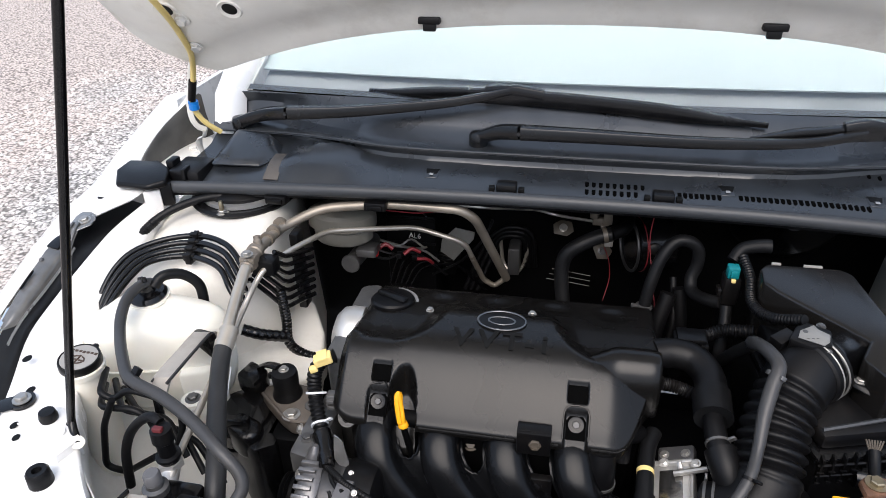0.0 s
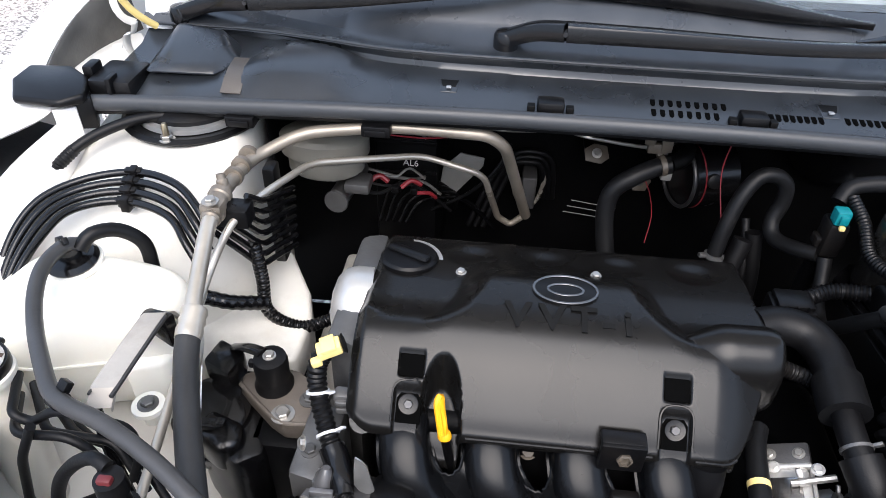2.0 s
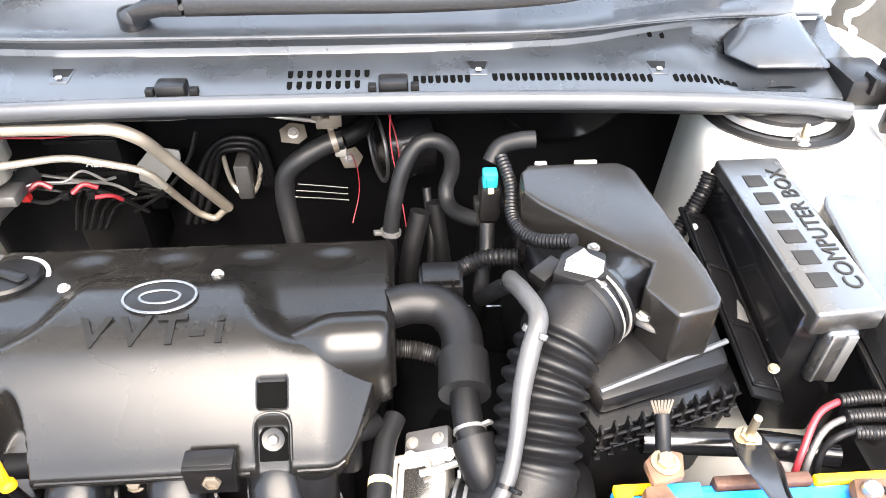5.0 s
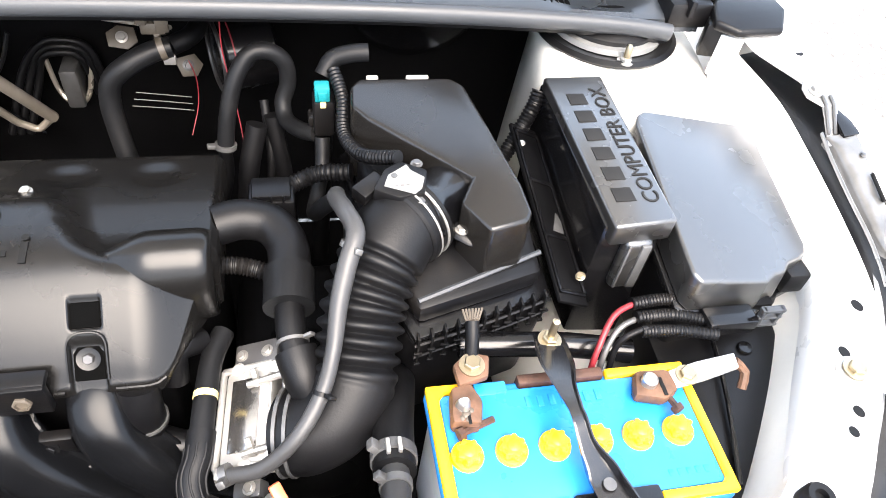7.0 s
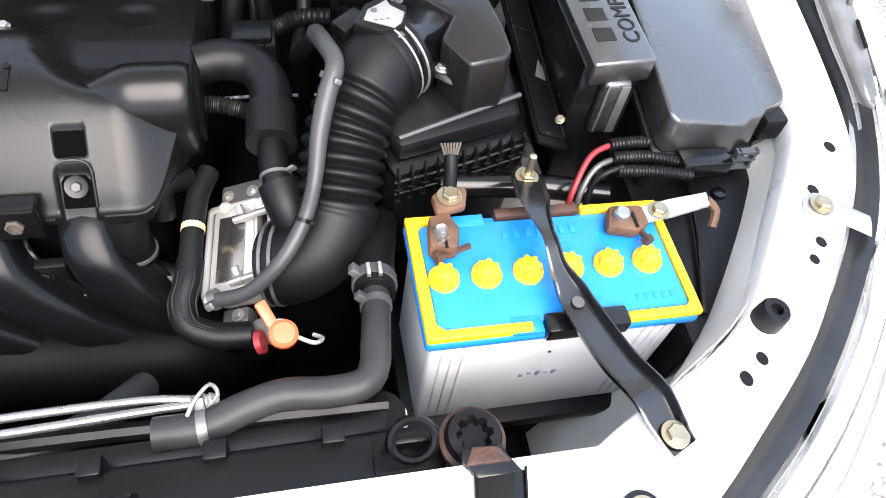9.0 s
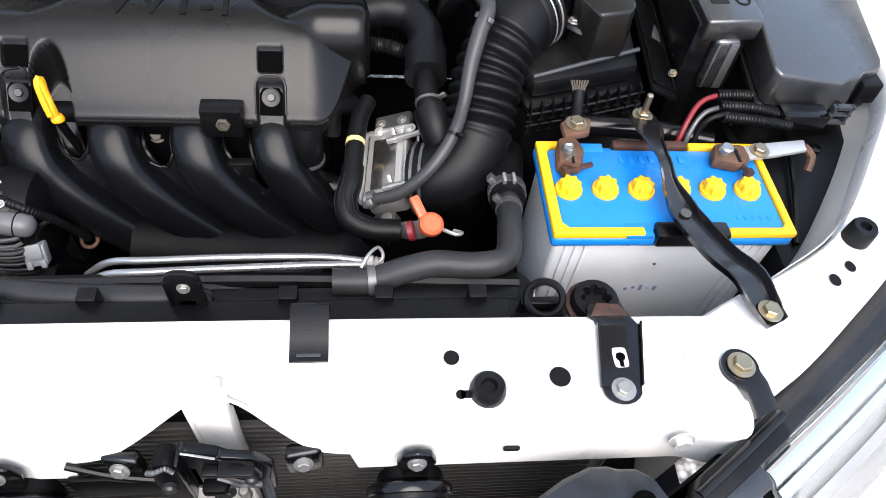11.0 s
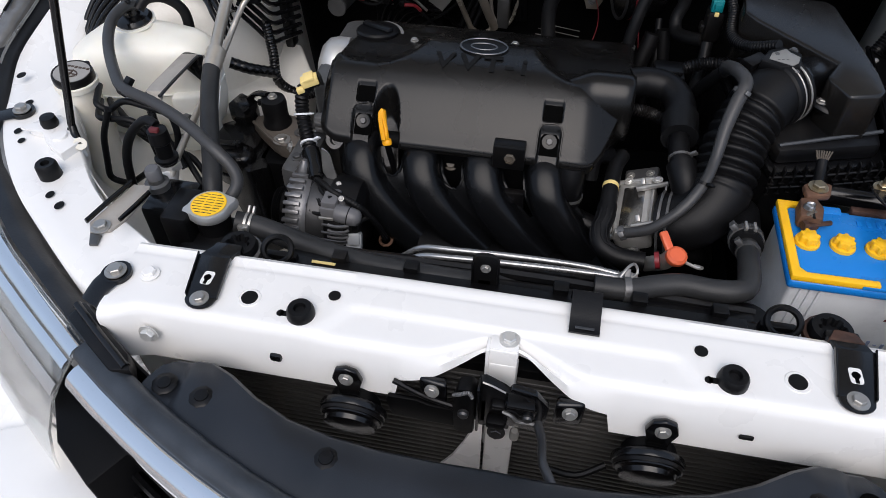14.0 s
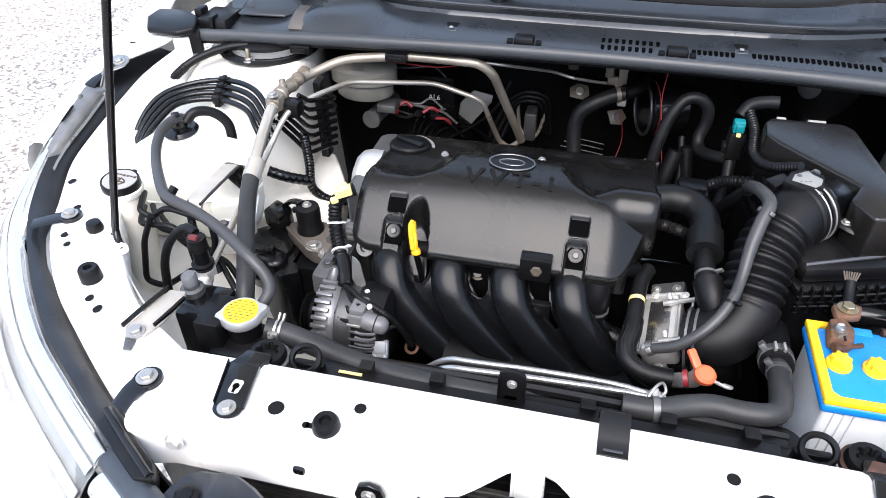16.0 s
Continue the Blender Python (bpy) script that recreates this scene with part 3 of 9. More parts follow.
body = []
for s, side in ((-1, "passenger"), (1, "driver")):
    apron = thing("inner_fender", (s * 0.62, 0.5, 0.4), "white painted inner fender apron with strut tower", "car panel", "inner fenders")
    part("ledge", sheet(ledge_rows(s), 0.0015), WHITE, apron, sharp=50)
    part("apron", sheet(apron_rows(s), 0.0015), CREAM, apron, sharp=60)
    fender = thing("fender", (s * 0.86, 0.6, 0.4), "white painted outer front fender", "fender", "front fenders")
    part("skin", sheet(fender_rows(s), 0.0012), WHITE, fender, sharp=60)
    part("flange_hole", lathe([(0, 0), (0.007, 0), (0.007, 0.001), (0, 0.001)], 16, Matrix.Translation((s * 0.872, 0.685, 0.9005))), ETCH, fender)
    # folded bracket, lamp top and thin flange along the gap
    zb = lambda x, y: 0.8985 + 0.27 * (y - 0.626)
    brk = part("wing_bracket", join(prism([(s * x, y) for x, y in ((0.8385, 0.614), (0.845, 0.626), (0.856, 0.631), (0.873, 0.63), (0.879, 0.618), (0.878, 0.587), (0.857, 0.585), (0.84, 0.6))], lambda x, y: zb(x, y) - 0.002, zb, 0.0008), sheet([[Vector((s * x, y, z)) for x, y, z in r_] for r_ in (((0.878, 0.588, 0.8875), (0.868, 0.587, 0.887), (0.857, 0.586, 0.8865)), ((0.876, 0.575, 0.88), (0.866, 0.574, 0.8795), (0.856, 0.573, 0.879)), ((0.871, 0.556, 0.867), (0.862, 0.5545, 0.8665), (0.854, 0.553, 0.866)), ((0.866, 0.54, 0.864), (0.858, 0.539, 0.8635), (0.85, 0.54, 0.863)))], 0.0018)), BRKT, fender, "grey folded steel bracket")
    for x0, x1 in ((0.8605, 0.857), (0.872, 0.866)):
        part("bracket_ridge", tube([(s * x0, 0.6, 0.8935), (s * x0, 0.587, 0.889), (s * (x0 + x1) / 2, 0.573, 0.881), (s * x1, 0.555, 0.8685)], 0.0022, 6, 0.006), CASTD, brk)
    bolt(fender, (s * 0.857, 0.61, 0.894), 0.0075, (0, -0.2, 1), DULLZ)
    # black plate added in the gap to paint its shadow
    part("gap_plate", prism([(s * x, y) for x, y in ((0.879, 0.586), (0.888, 0.572), (0.895, 0.562), (0.894, 0.548), (0.87, 0.545), (0.87, 0.575))], lambda x, y: 0.8655 + 0.26 * (y - 0.55), lambda x, y: 0.8745 + 0.26 * (y - 0.55), 0.0006), GLOSS, fender)
    PI = spline([(0.852, 0.553, 0.866), (0.855, 0.53, 0.862), (0.853, 0.495, 0.854), (0.851, 0.46, 0.8455), (0.85, 0.434, 0.839), (0.851, 0.408, 0.832), (0.861, 0.38, 0.825)], 0.006)
    PO = spline([(0.886, 0.553, 0.872), (0.8885, 0.54, 0.87), (0.885, 0.51, 0.8625), (0.881, 0.477, 0.8535), (0.877, 0.445, 0.846), (0.8725, 0.418, 0.8385), (0.866, 0.378, 0.8265)], 0.006)
    rows = []
    for i in range(31):
        p, q = at_share(PI, i / 30), at_share(PO, i / 30)
        h = 0.006 * sstep(0, 0.12, i / 30) * sstep(1, 0.7, i / 30)
        rows.append([Vector((s * v.x, v.y, v.z)) for v in (p + Vector((0, 0, -0.012)), p, p.lerp(q, 0.18) + Vector((0, 0, h * 0.8)), p.lerp(q, 0.45) + Vector((0, 0, h + 0.0016 * math.sin(i * 0.8))), p.lerp(q, 0.62) + Vector((0, 0, h * 0.55 + 0.0014 * math.sin(i * 1.1 + 1))), p.lerp(q, 0.85) + Vector((0, 0, h * 0.75)), q + Vector((0, 0, 0.0015)))])
    lt = part("lamp_top", sheet(rows, 0.0015), LAMPTOP, fender, "crumpled grey plastic lamp top", sharp=80)
    part("slot", tube([(s * 0.8765, 0.487, 0.863), (s * 0.8745, 0.462, 0.8565), (s * 0.8735, 0.45, 0.8535)], 0.0022, 6, 0.006), ETCH, lt)
    part("clip", lathe([(0, 0), (0.004, 0), (0.003, 0.003), (0, 0.0035)], 12, Matrix.Translation((s * 0.8795, 0.515, 0.868))), CASTD, lt)
    part("flange", tube([(s * 0.847, 0.557, 0.869), (s * 0.8445, 0.54, 0.8655), (s * 0.8425, 0.515, 0.859), (s * 0.8405, 0.465, 0.847), (s * 0.8405, 0.413, 0.8345), (s * 0.836, 0.372, 0.824), (s * 0.832, 0.355, 0.8195)], 0.003, 8, 0.01, flat=0.35, up=(1, 0, 0)), BRKT, fender, "thin bright flange")
    # strut tower top with its dust cap and studs
    tower = thing("strut_mount", (s * 0.645, 0.79, 0.865), "black strut top mount with studs on the tower", "strut mount", "strut mounts")
    dish = lathe([(0, 0.002), (0.1, 0.002), (0.102, 0.006), (0.095, 0.01), (0.078, 0.006), (0.07, 0.01), (0.07, 0.022), (0.06, 0.03), (0, 0.034)], 40)
    dish.transform(Matrix.Translation((s * 0.645, 0.8, 0.865)))
    part("dust_cap", dish, RUBBER, tower)
    ring = lathe([(0.071, 0.008), (0.08, 0.008), (0.08, 0.016), (0.071, 0.016)], 40)
    ring.transform(Matrix.Translation((s * 0.645, 0.8, 0.865)))
    part("mount_ring", ring, SILVER, tower, "bare metal ring")
    for k in range(3):
        a = radians(-92 + 120 * k)
        at = (s * 0.645 + 0.09 * math.cos(a), 0.8 + 0.09 * math.sin(a), 0.872)
        bolt(tower, at, 0.0085, name="stud_nut", washer=1.3, material=DULLZ)
        st = lathe([(0, 0), (0.0045, 0), (0.0045, 0.022), (0.003, 0.025), (0, 0.025)], 10)
        st.transform(Matrix.Translation(at))
        part("stud", st, GOLDZ, tower)

# ---- firewall and cabin front ----
fw = [[Vector((x, 1.065 + 0.008 * math.sin(x * 9), z)) for z in (0.25, 0.45, 0.6, 0.7, 0.8, 0.935)] for x in [-0.78 + 0.052 * i for i in range(31)]]
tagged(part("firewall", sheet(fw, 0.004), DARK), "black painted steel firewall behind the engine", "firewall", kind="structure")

# ---- cowl ----
cowl = thing("cowl_panel", (0, 0.86, 0.9), "black plastic cowl panel with vent slots below the windshield", "cowl panel")
PROF = [(0.757, 0.905), (0.759, 0.921), (0.766, 0.925), (0.792, 0.931), (0.812, 0.936), (0.842, 0.9405), (0.855, 0.9425), (0.857, 0.95), (0.852, 0.958), (0.847, 0.9635), (0.8475, 0.9665), (0.852, 0.967), (0.872, 0.96), (0.9, 0.962), (0.93, 0.985), (0.955, 1.008), (0.975, 1.016)]


def cowl_row(x):
    ax = abs(x)
    drop = 0.016 * sstep(0.35, 0.75, ax)
    row = []
    for y, z in PROF:
        dz = 0.0
        if 0.77 < y < 0.845:
            h = math.exp(-(((x + 0.49) / 0.085) ** 4))
            dz += 0.02 * h * sstep(0.77, 0.8, y)
            h2 = math.exp(-(((x + 0.66) / 0.05) ** 4))
            dz -= 0.003 * h2
            h3 = math.exp(-(((x - 0.62) / 0.07) ** 4))
            dz -= 0.014 * h3
        if 0.87 < y < 0.94:
            dz += 0.012 * math.exp(-((ax - 0.66) / 0.08) ** 2)
        bow = 0.0 if y < 0.846 else 0.012 * (1 - (x / 0.76) ** 2) * -1
        sweep = lerp_curve([(0.28, 0.0), (0.36, 0.005), (0.41, 0.016), (0.46, 0.034), (0.53, 0.056), (0.6, 0.074), (0.7, 0.084)], ax)
        bow += sweep * sstep(0.815, 0.855, y) * sstep(1.0, 0.9, y)
        row.append(Vector((x, y + bow, z - drop * (1 if y < 0.85 else 0.3) + dz)))
    return row


cx = [-0.76 + 1.52 * i / 150 for i in range(151)]
part("cowl_skin", sheet([cowl_row(x) for x in cx], 0.0025, True), COWL, cowl, sharp=40)
lip_ = [tuple(cowl_row(x)[10] + Vector((0, -0.001, 0.0008))) for x in [-0.74 + 0.074 * i for i in range(21)]]
part("edge_lip", tube(lip_, 0.0022, 8, 0.03), SEAL, cowl, "thin paler edge of the step")
# slots of the air intake: flat black plates that paint their shade
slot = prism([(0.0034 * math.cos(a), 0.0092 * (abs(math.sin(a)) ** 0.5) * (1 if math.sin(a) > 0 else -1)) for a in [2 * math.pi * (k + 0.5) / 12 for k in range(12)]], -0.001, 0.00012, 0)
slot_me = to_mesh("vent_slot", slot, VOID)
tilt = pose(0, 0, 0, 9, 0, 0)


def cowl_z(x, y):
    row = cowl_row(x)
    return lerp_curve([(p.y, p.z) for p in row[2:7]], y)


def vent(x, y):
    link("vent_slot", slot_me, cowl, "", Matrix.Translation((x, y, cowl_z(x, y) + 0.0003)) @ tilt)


for i in range(9):
    for y in (0.7815, 0.802):
        if not (i == 8 and y < 0.79):
            vent(0.008 + 0.0118 * i, y)
for i in range(8):
    vent(0.163 + 0.0092 * i, 0.788)
for i in range(22):
    vent(0.262 + 0.0094 * i, 0.79 - 0.0002 * i)
for i in range(10):
    vent(0.494 + 0.0092 * i, 0.788)
for i in range(14):
    vent(0.27 + 0.018 * i, 0.889)
# clip pockets, their floors blackened as shade, and clip blocks along the front
for x in (-0.27, 0.242, 0.475):
    zc = cowl_z(x, 0.806)
    pk = part("clip_pocket", prism([(x - 0.015, 0.819), (x + 0.015, 0.819), (x + 0.011, 0.792), (x - 0.011, 0.792)], lambda X, Y: cowl_z(X, Y) - 0.004, lambda X, Y: cowl_z(X, Y) + 0.0012, 0.0008), COWL, cowl, "recessed clip pocket")
    part("pocket_floor", prism([(x - 0.0125, 0.817), (x + 0.0125, 0.817), (x + 0.009, 0.803), (x - 0.009, 0.803)], lambda X, Y: cowl_z(X, Y) + 0.0004, lambda X, Y: cowl_z(X, Y) + 0.0016, 0.0003), ETCH, pk)
    part("pocket_pin", box((x - 0.0035, 0.7955, zc + 0.0005), (x + 0.0035, 0.8015, zc + 0.003), 0.0008), PLUGM, pk)
for x in (-0.13, 0.135):
    bl = box((x - 0.018, 0.759, 0.918), (x + 0.018, 0.785, 0.941), 0.004)
    part("clip_block", bl, PLASTIC, cowl)
    for dx in (-0.026, 0.026):
        part("clip_slot", box((x + dx - 0.005, 0.764, 0.92), (x + dx + 0.005, 0.775, 0.9335), 0.001), ETCH, cowl)
rows = [[p + Vector((dx, 0, 0.0035)) for dx in (-0.0145, 0.0145)] for p in [Vector((-0.572, y, cowl_z(-0.572, y))) for y in (0.767, 0.78, 0.79, 0.8, 0.81, 0.82, 0.83, 0.84)]]
part("tape_strip", sheet(rows, 0.002), MOUNT, cowl, "brown worn tape strip")
part("end_wall", prism([(-0.715, 0.795), (-0.605, 0.8), (-0.575, 0.85), (-0.6, 0.915), (-0.715, 0.925)], 0.925, lambda x, y: 0.94 + 0.2 * (y - 0.8), 0.01, 3, taper=0.03), COWL, cowl, "raised moulded end of the cowl")
part("end_wall", prism([(0.715, 0.795), (0.605, 0.8), (0.575, 0.85), (0.6, 0.915), (0.715, 0.925)], 0.925, lambda x, y: 0.94 + 0.2 * (y - 0.8), 0.01, 3, taper=0.03), COWL, cowl, "raised moulded end of the cowl")
# rubber seal along the front edge
seal = thing("hood_seal", (0, 0.75, 0.9), "grey rubber weather seal along the cowl edge", "rubber seal")
sp = [(-0.775, 0.742, 0.902), (-0.72, 0.746, 0.904), (-0.6, 0.75, 0.907), (-0.42, 0.75, 0.914), (-0.2, 0.749, 0.9195), (0.1, 0.749, 0.9205), (0.35, 0.749, 0.917), (0.55, 0.748, 0.909), (0.66, 0.745, 0.902), (0.71, 0.742, 0.896)]
part("bulb", tube(sp, 0.0105, 14, 0.02, flat=1.15, up=(0, 0, 1)), SEAL, seal)
part("lip", tube([(x, y + 0.004, z - 0.012) for x, y, z in sp], 0.007, 8, 0.03), RUBBER, seal)
for x in (-0.553, -0.363):
    cl = join(box((x - 0.02, 0.735, 0.884), (x + 0.02, 0.758, 0.9), 0.002), box((x - 0.014, 0.731, 0.887), (x + 0.014, 0.736, 0.896), 0.001))
    part("seal_clip", cl, PLASTIC, seal)
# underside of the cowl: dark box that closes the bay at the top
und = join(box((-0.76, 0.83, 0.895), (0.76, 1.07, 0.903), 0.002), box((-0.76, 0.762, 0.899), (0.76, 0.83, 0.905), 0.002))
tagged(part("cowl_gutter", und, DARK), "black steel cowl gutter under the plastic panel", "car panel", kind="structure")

# ---- windshield with what lies behind it ----
ws = thing("windshield", (0, 0.97, 1.0), "laminated windshield glass with a black border", "windshield")


def ws_point(x, s, lift=0.0):
    bow = 0.05 * (x / 0.7) ** 2
    return Vector((x, 0.968 + bow * 0.6 + s * 0.86 + lift * -0.5, 1.014 - 0.0 * bow + s * 0.5 + lift * 0.86))


wide = lambda s: 0.72 - 0.1 * s
part("pane", sheet([[ws_point(wide(s) * u, s) for u in [-1 + i / 15 for i in range(31)]] for s in [i * 0.05 for i in range(17)]], 0.004), GLASS, ws)
part("border", sheet([[ws_point(wide(s) * u, s, -0.006) for u in [-1 + i / 15 for i in range(31)]] for s in (0, 0.006, 0.012, 0.018)], 0.001), SEAL, ws, "dark grey printed border")
bpy.data.objects["pane"].visible_shadow = False
# pale sheet under the glass, coloured to stand for reflected sky
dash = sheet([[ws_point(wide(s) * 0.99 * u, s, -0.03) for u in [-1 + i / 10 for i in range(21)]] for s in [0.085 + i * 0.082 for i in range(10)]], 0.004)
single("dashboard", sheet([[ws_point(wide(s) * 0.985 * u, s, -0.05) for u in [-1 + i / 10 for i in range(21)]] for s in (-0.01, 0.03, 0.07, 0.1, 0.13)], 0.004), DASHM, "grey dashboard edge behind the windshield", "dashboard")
single("sun_shade", dash, SKYSHEET, "pale sheet behind the windshield that stands for the sky's reflection", "sun shade")
pl = thing("windshield_pillar", (-0.74, 0.95, 0.95), "white painted base of the windshield pillar", "car panel", "windshield pillars")
part("pillar", tube([(-0.735, 0.95, 0.93), (-0.735, 0.98, 1.0), (-0.72, 1.15, 1.1), (-0.67, 1.6, 1.37)], 0.035, 10, 0.05, flat=0.6), WHITE, pl)
part("pillar", tube([(0.735, 0.95, 0.93), (0.735, 0.98, 1.0), (0.72, 1.15, 1.1), (0.67, 1.6, 1.37)], 0.035, 10, 0.05, flat=0.6), WHITE, pl)
roof = sheet([[Vector((x, y, 1.42 + 0.06 * math.cos(x * 1.5) - 0.02 * (y - 2) ** 2)) for x in [-0.66 + 0.066 * i for i in range(21)]] for y in (1.64, 1.8, 2.2, 2.7)], 0.004)
single("car_roof", roof, WHITE, "white painted car roof", "roof")
for s in (-1, 1):
    dr = sheet([[Vector((s * (0.86 - 0.06 * max(0, z - 0.9)), y, z)) for z in (0.3, 0.6, 0.9, 1.0)] for y in (0.95, 1.4, 1.9, 2.6)], 0.01)
    single("front_door", dr, WHITE, "white painted front door panel", "car door", "front doors")

# ---- open hood ----
hood = thing("hood", (0, 0.8, 1.05), "white steel car hood held open, ribbed underside showing", "hood")
HA = radians(52)


def hood_point(x, s, off=0.0):
    crown = 0.02 * (1 - (x / 0.76) ** 2)
    k = off - crown
    return Vector((x, 0.82 - s * math.cos(HA) - math.sin(HA) * k, 1.085 + s * math.sin(HA) - math.cos(HA) * k))


def hood_edge(x):
    return lerp_curve([(0, 0.156), (0.07, 0.1555), (0.13, 0.153), (0.19, 0.149), (0.25, 0.1425), (0.3, 0.1365), (0.35, 0.128), (0.4, 0.117), (0.45, 0.104), (0.5, 0.0885), (0.55, 0.071), (0.6, 0.05), (0.63, 0.037), (0.65, 0.031), (0.668, 0.034), (0.69, 0.048), (0.71, 0.063), (0.73, 0.081), (0.745, 0.098), (0.757, 0.12), (0.766, 0.15), (0.772, 0.19), (0.777, 0.25)], abs(x))


hx = [-0.777 + 1.554 * i / 110 for i in range(111)]
HS = [0, 0.012, 0.03, 0.06, 0.085, 0.12, 0.17, 0.25, 0.4, 0.55, 0.7, 0.8, 0.86, 0.9]
rows = []
for k, f in enumerate(HS):
    row = []
    for x in hx:
        e = hood_edge(x)
        s = e + (0.92 - 0.12 * (x / 0.77) ** 2 - e) * f / 0.9
        groove = -0.008 * math.exp(-((f - 0.045) / 0.012) ** 2) + 0.01 * sstep(0.06, 0.12, f) * sstep(0.9, 0.8, f)
        row.append(hood_point(x, s, groove))
    rows.append(row)
part("inner_panel", sheet(rows, 0.002), CREAM, hood, sharp=60)
rows2 = [[hood_point(x, max(hood_edge(x) - 0.012, -0.01) + (0.95 - 0.12 * (x / 0.77) ** 2 - hood_edge(x)) * f / 0.9, -0.028) for x in hx] for f in HS]
part("outer_skin", sheet(rows2, 0.0015), WHITE, hood, sharp=60)
for x in (-0.25, 0.242):
    p = hood_point(x, hood_edge(x) + 0.02)
    st = join(box((p.x - 0.017, p.y - 0.012, p.z - 0.006), (p.x + 0.017, p.y + 0.006, p.z + 0.004), 0.002), box((p.x - 0.01, p.y - 0.01, p.z - 0.017), (p.x + 0.01, p.y, p.z - 0.004), 0.002))
    part("rubber_stop", st, RUBBER, hood, "black rubber stop")
# stamped holes: the shade inside is a flat dark disc
for x, s_ in ((-0.663, 0.2), (-0.556, 0.2), (0.663, 0.2), (0.556, 0.2)):
    part("stamped_hole", lathe([(0, 0), (0.012, 0), (0.012, 0.001), (0, 0.001)], 20, facing(hood_point(x, s_, 0.0115), (0, -math.sin(HA), -math.cos(HA)))), ETCH, hood, "flat dark disc painting a stamped hole's shade")
    part("hole_rim", lathe([(0.0125, 0), (0.022, 0), (0.018, 0.004), (0.0125, 0.002)], 24, facing(hood_point(x, s_, 0.01), (0, -math.sin(HA), -math.cos(HA)))), CREAM, hood)

# ---- engine cover ----
cover = thing("engine_cover", (-0.1, 0.5, 0.74), "satin black plastic engine cover with an oval badge", "engine cover")
X0, X1, YB = -0.336, 0.128, 0.655
FACE = [(0.36, 0.745), (0.366, 0.749), (0.371, 0.756), (0.378, 0.7645), (0.39, 0.7775), (0.403, 0.7905), (0.415, 0.8015), (0.425, 0.8098), (0.434, 0.8162)]
BOWL = FACE + [(0.442, 0.8205), (0.449, 0.8226), (0.456, 0.8228), (0.464, 0.8212), (0.475, 0.8172), (0.488, 0.8128), (0.502, 0.8098), (0.52, 0.808), (0.55, 0.8055), (0.6, 0.7985), (0.64, 0.7915), (0.65, 0.788), (0.655, 0.778)]
CREST = FACE + [(0.442, 0.8215), (0.45, 0.8258), (0.458, 0.829), (0.467, 0.831), (0.48, 0.8324), (0.5, 0.8332), (0.52, 0.8328), (0.532, 0.8312), (0.542, 0.8275), (0.552, 0.8215), (0.562, 0.8155), (0.572, 0.809), (0.585, 0.8035), (0.6, 0.7995), (0.64, 0.7915), (0.65, 0.788), (0.655, 0.778)]


def even(pts, n=400):
    """The same curve with its corners rounded off, as a table."""
    lo, hi = pts[0][0], pts[-1][0]
    v = [lerp_curve(pts, lo + (hi - lo) * k / n) for k in range(n + 1)]
    for _ in range(40):
        v = [v[0]] + [(v[k - 1] + 2 * v[k] + v[k + 1]) / 4 for k in range(1, n)] + [v[-1]]

    def f(y):
        q = min(max((y - lo) / (hi - lo) * n, 0), n - 1e-6)
        k = int(q)
        return v[k] + (v[k + 1] - v[k]) * (q - k)
    return f


bowl, crest = even(BOWL), even(CREST)
cover_front = even([(-0.34, 0.392), (-0.334, 0.382), (-0.325, 0.3725), (-0.31, 0.367), (0.06, 0.367), (0.073, 0.3705), (0.082, 0.378), (0.09, 0.392), (0.1, 0.417), (0.109, 0.442), (0.118, 0.46), (0.13, 0.47)])


def cover_z(x, y):
    xl = lerp_curve([(0.44, -0.262), (0.46, -0.24), (0.48, -0.225), (0.51, -0.212), (0.56, -0.2)], y)
    xr = lerp_curve([(0.44, 0.034), (0.46, 0.016), (0.48, 0.004), (0.51, -0.01), (0.56, -0.022)], y)
    hill = sstep(xl - 0.024, xl + 0.02, x) * sstep(xr + 0.024, xr - 0.02, x)
    # the roll along the front also runs round the outer end
    end = sstep(-0.3, -0.332, x) * sstep(0.45, 0.47, y) * sstep(0.57, 0.5, y)
    z = bowl(y) * (1 - hill) + crest(y) * hill + 0.008 * end
    # the end near the gearbox falls away at the front
    z -= 0.034 * sstep(0.05, 0.125, x) * sstep(0.482, 0.44, y)
    # round dips over the coils
    for cxx in (-0.214, -0.124, -0.031, 0.061):
        r = math.hypot(x - cxx, (y - 0.607) * 1.25)
        z -= 0.0055 * sstep(0.038, 0.006, r)
    # sides fall away
    z -= 0.014 * sstep(-0.32, -0.336, x) ** 2 + 0.01 * sstep(0.118, 0.128, x) ** 2
    # opening for the dipstick
    ox = abs(x + 0.234) / 0.0235
    oy = (y - 0.36) / 0.063
    if y < 0.43 and ox < 1.3:
        q = ox ** 2 + max(0, oy) ** 2.4
        z -= 0.05 * sstep(1.05, 0.82, q)
    # two fixing pockets: a square one over a notch for the bolt
    for px in (-0.268, 0.012):
        d = abs(x - px)
        notch = sstep(0.0168, 0.0142, d) * sstep(0.3985, 0.3945, y + 0.25 * max(0, d - 0.008))
        square = sstep(0.0142, 0.0127, d) * sstep(0.4255, 0.4228, y) * sstep(0.4025, 0.4052, y)
        z -= 0.0085 * notch + 0.007 * square
    return z


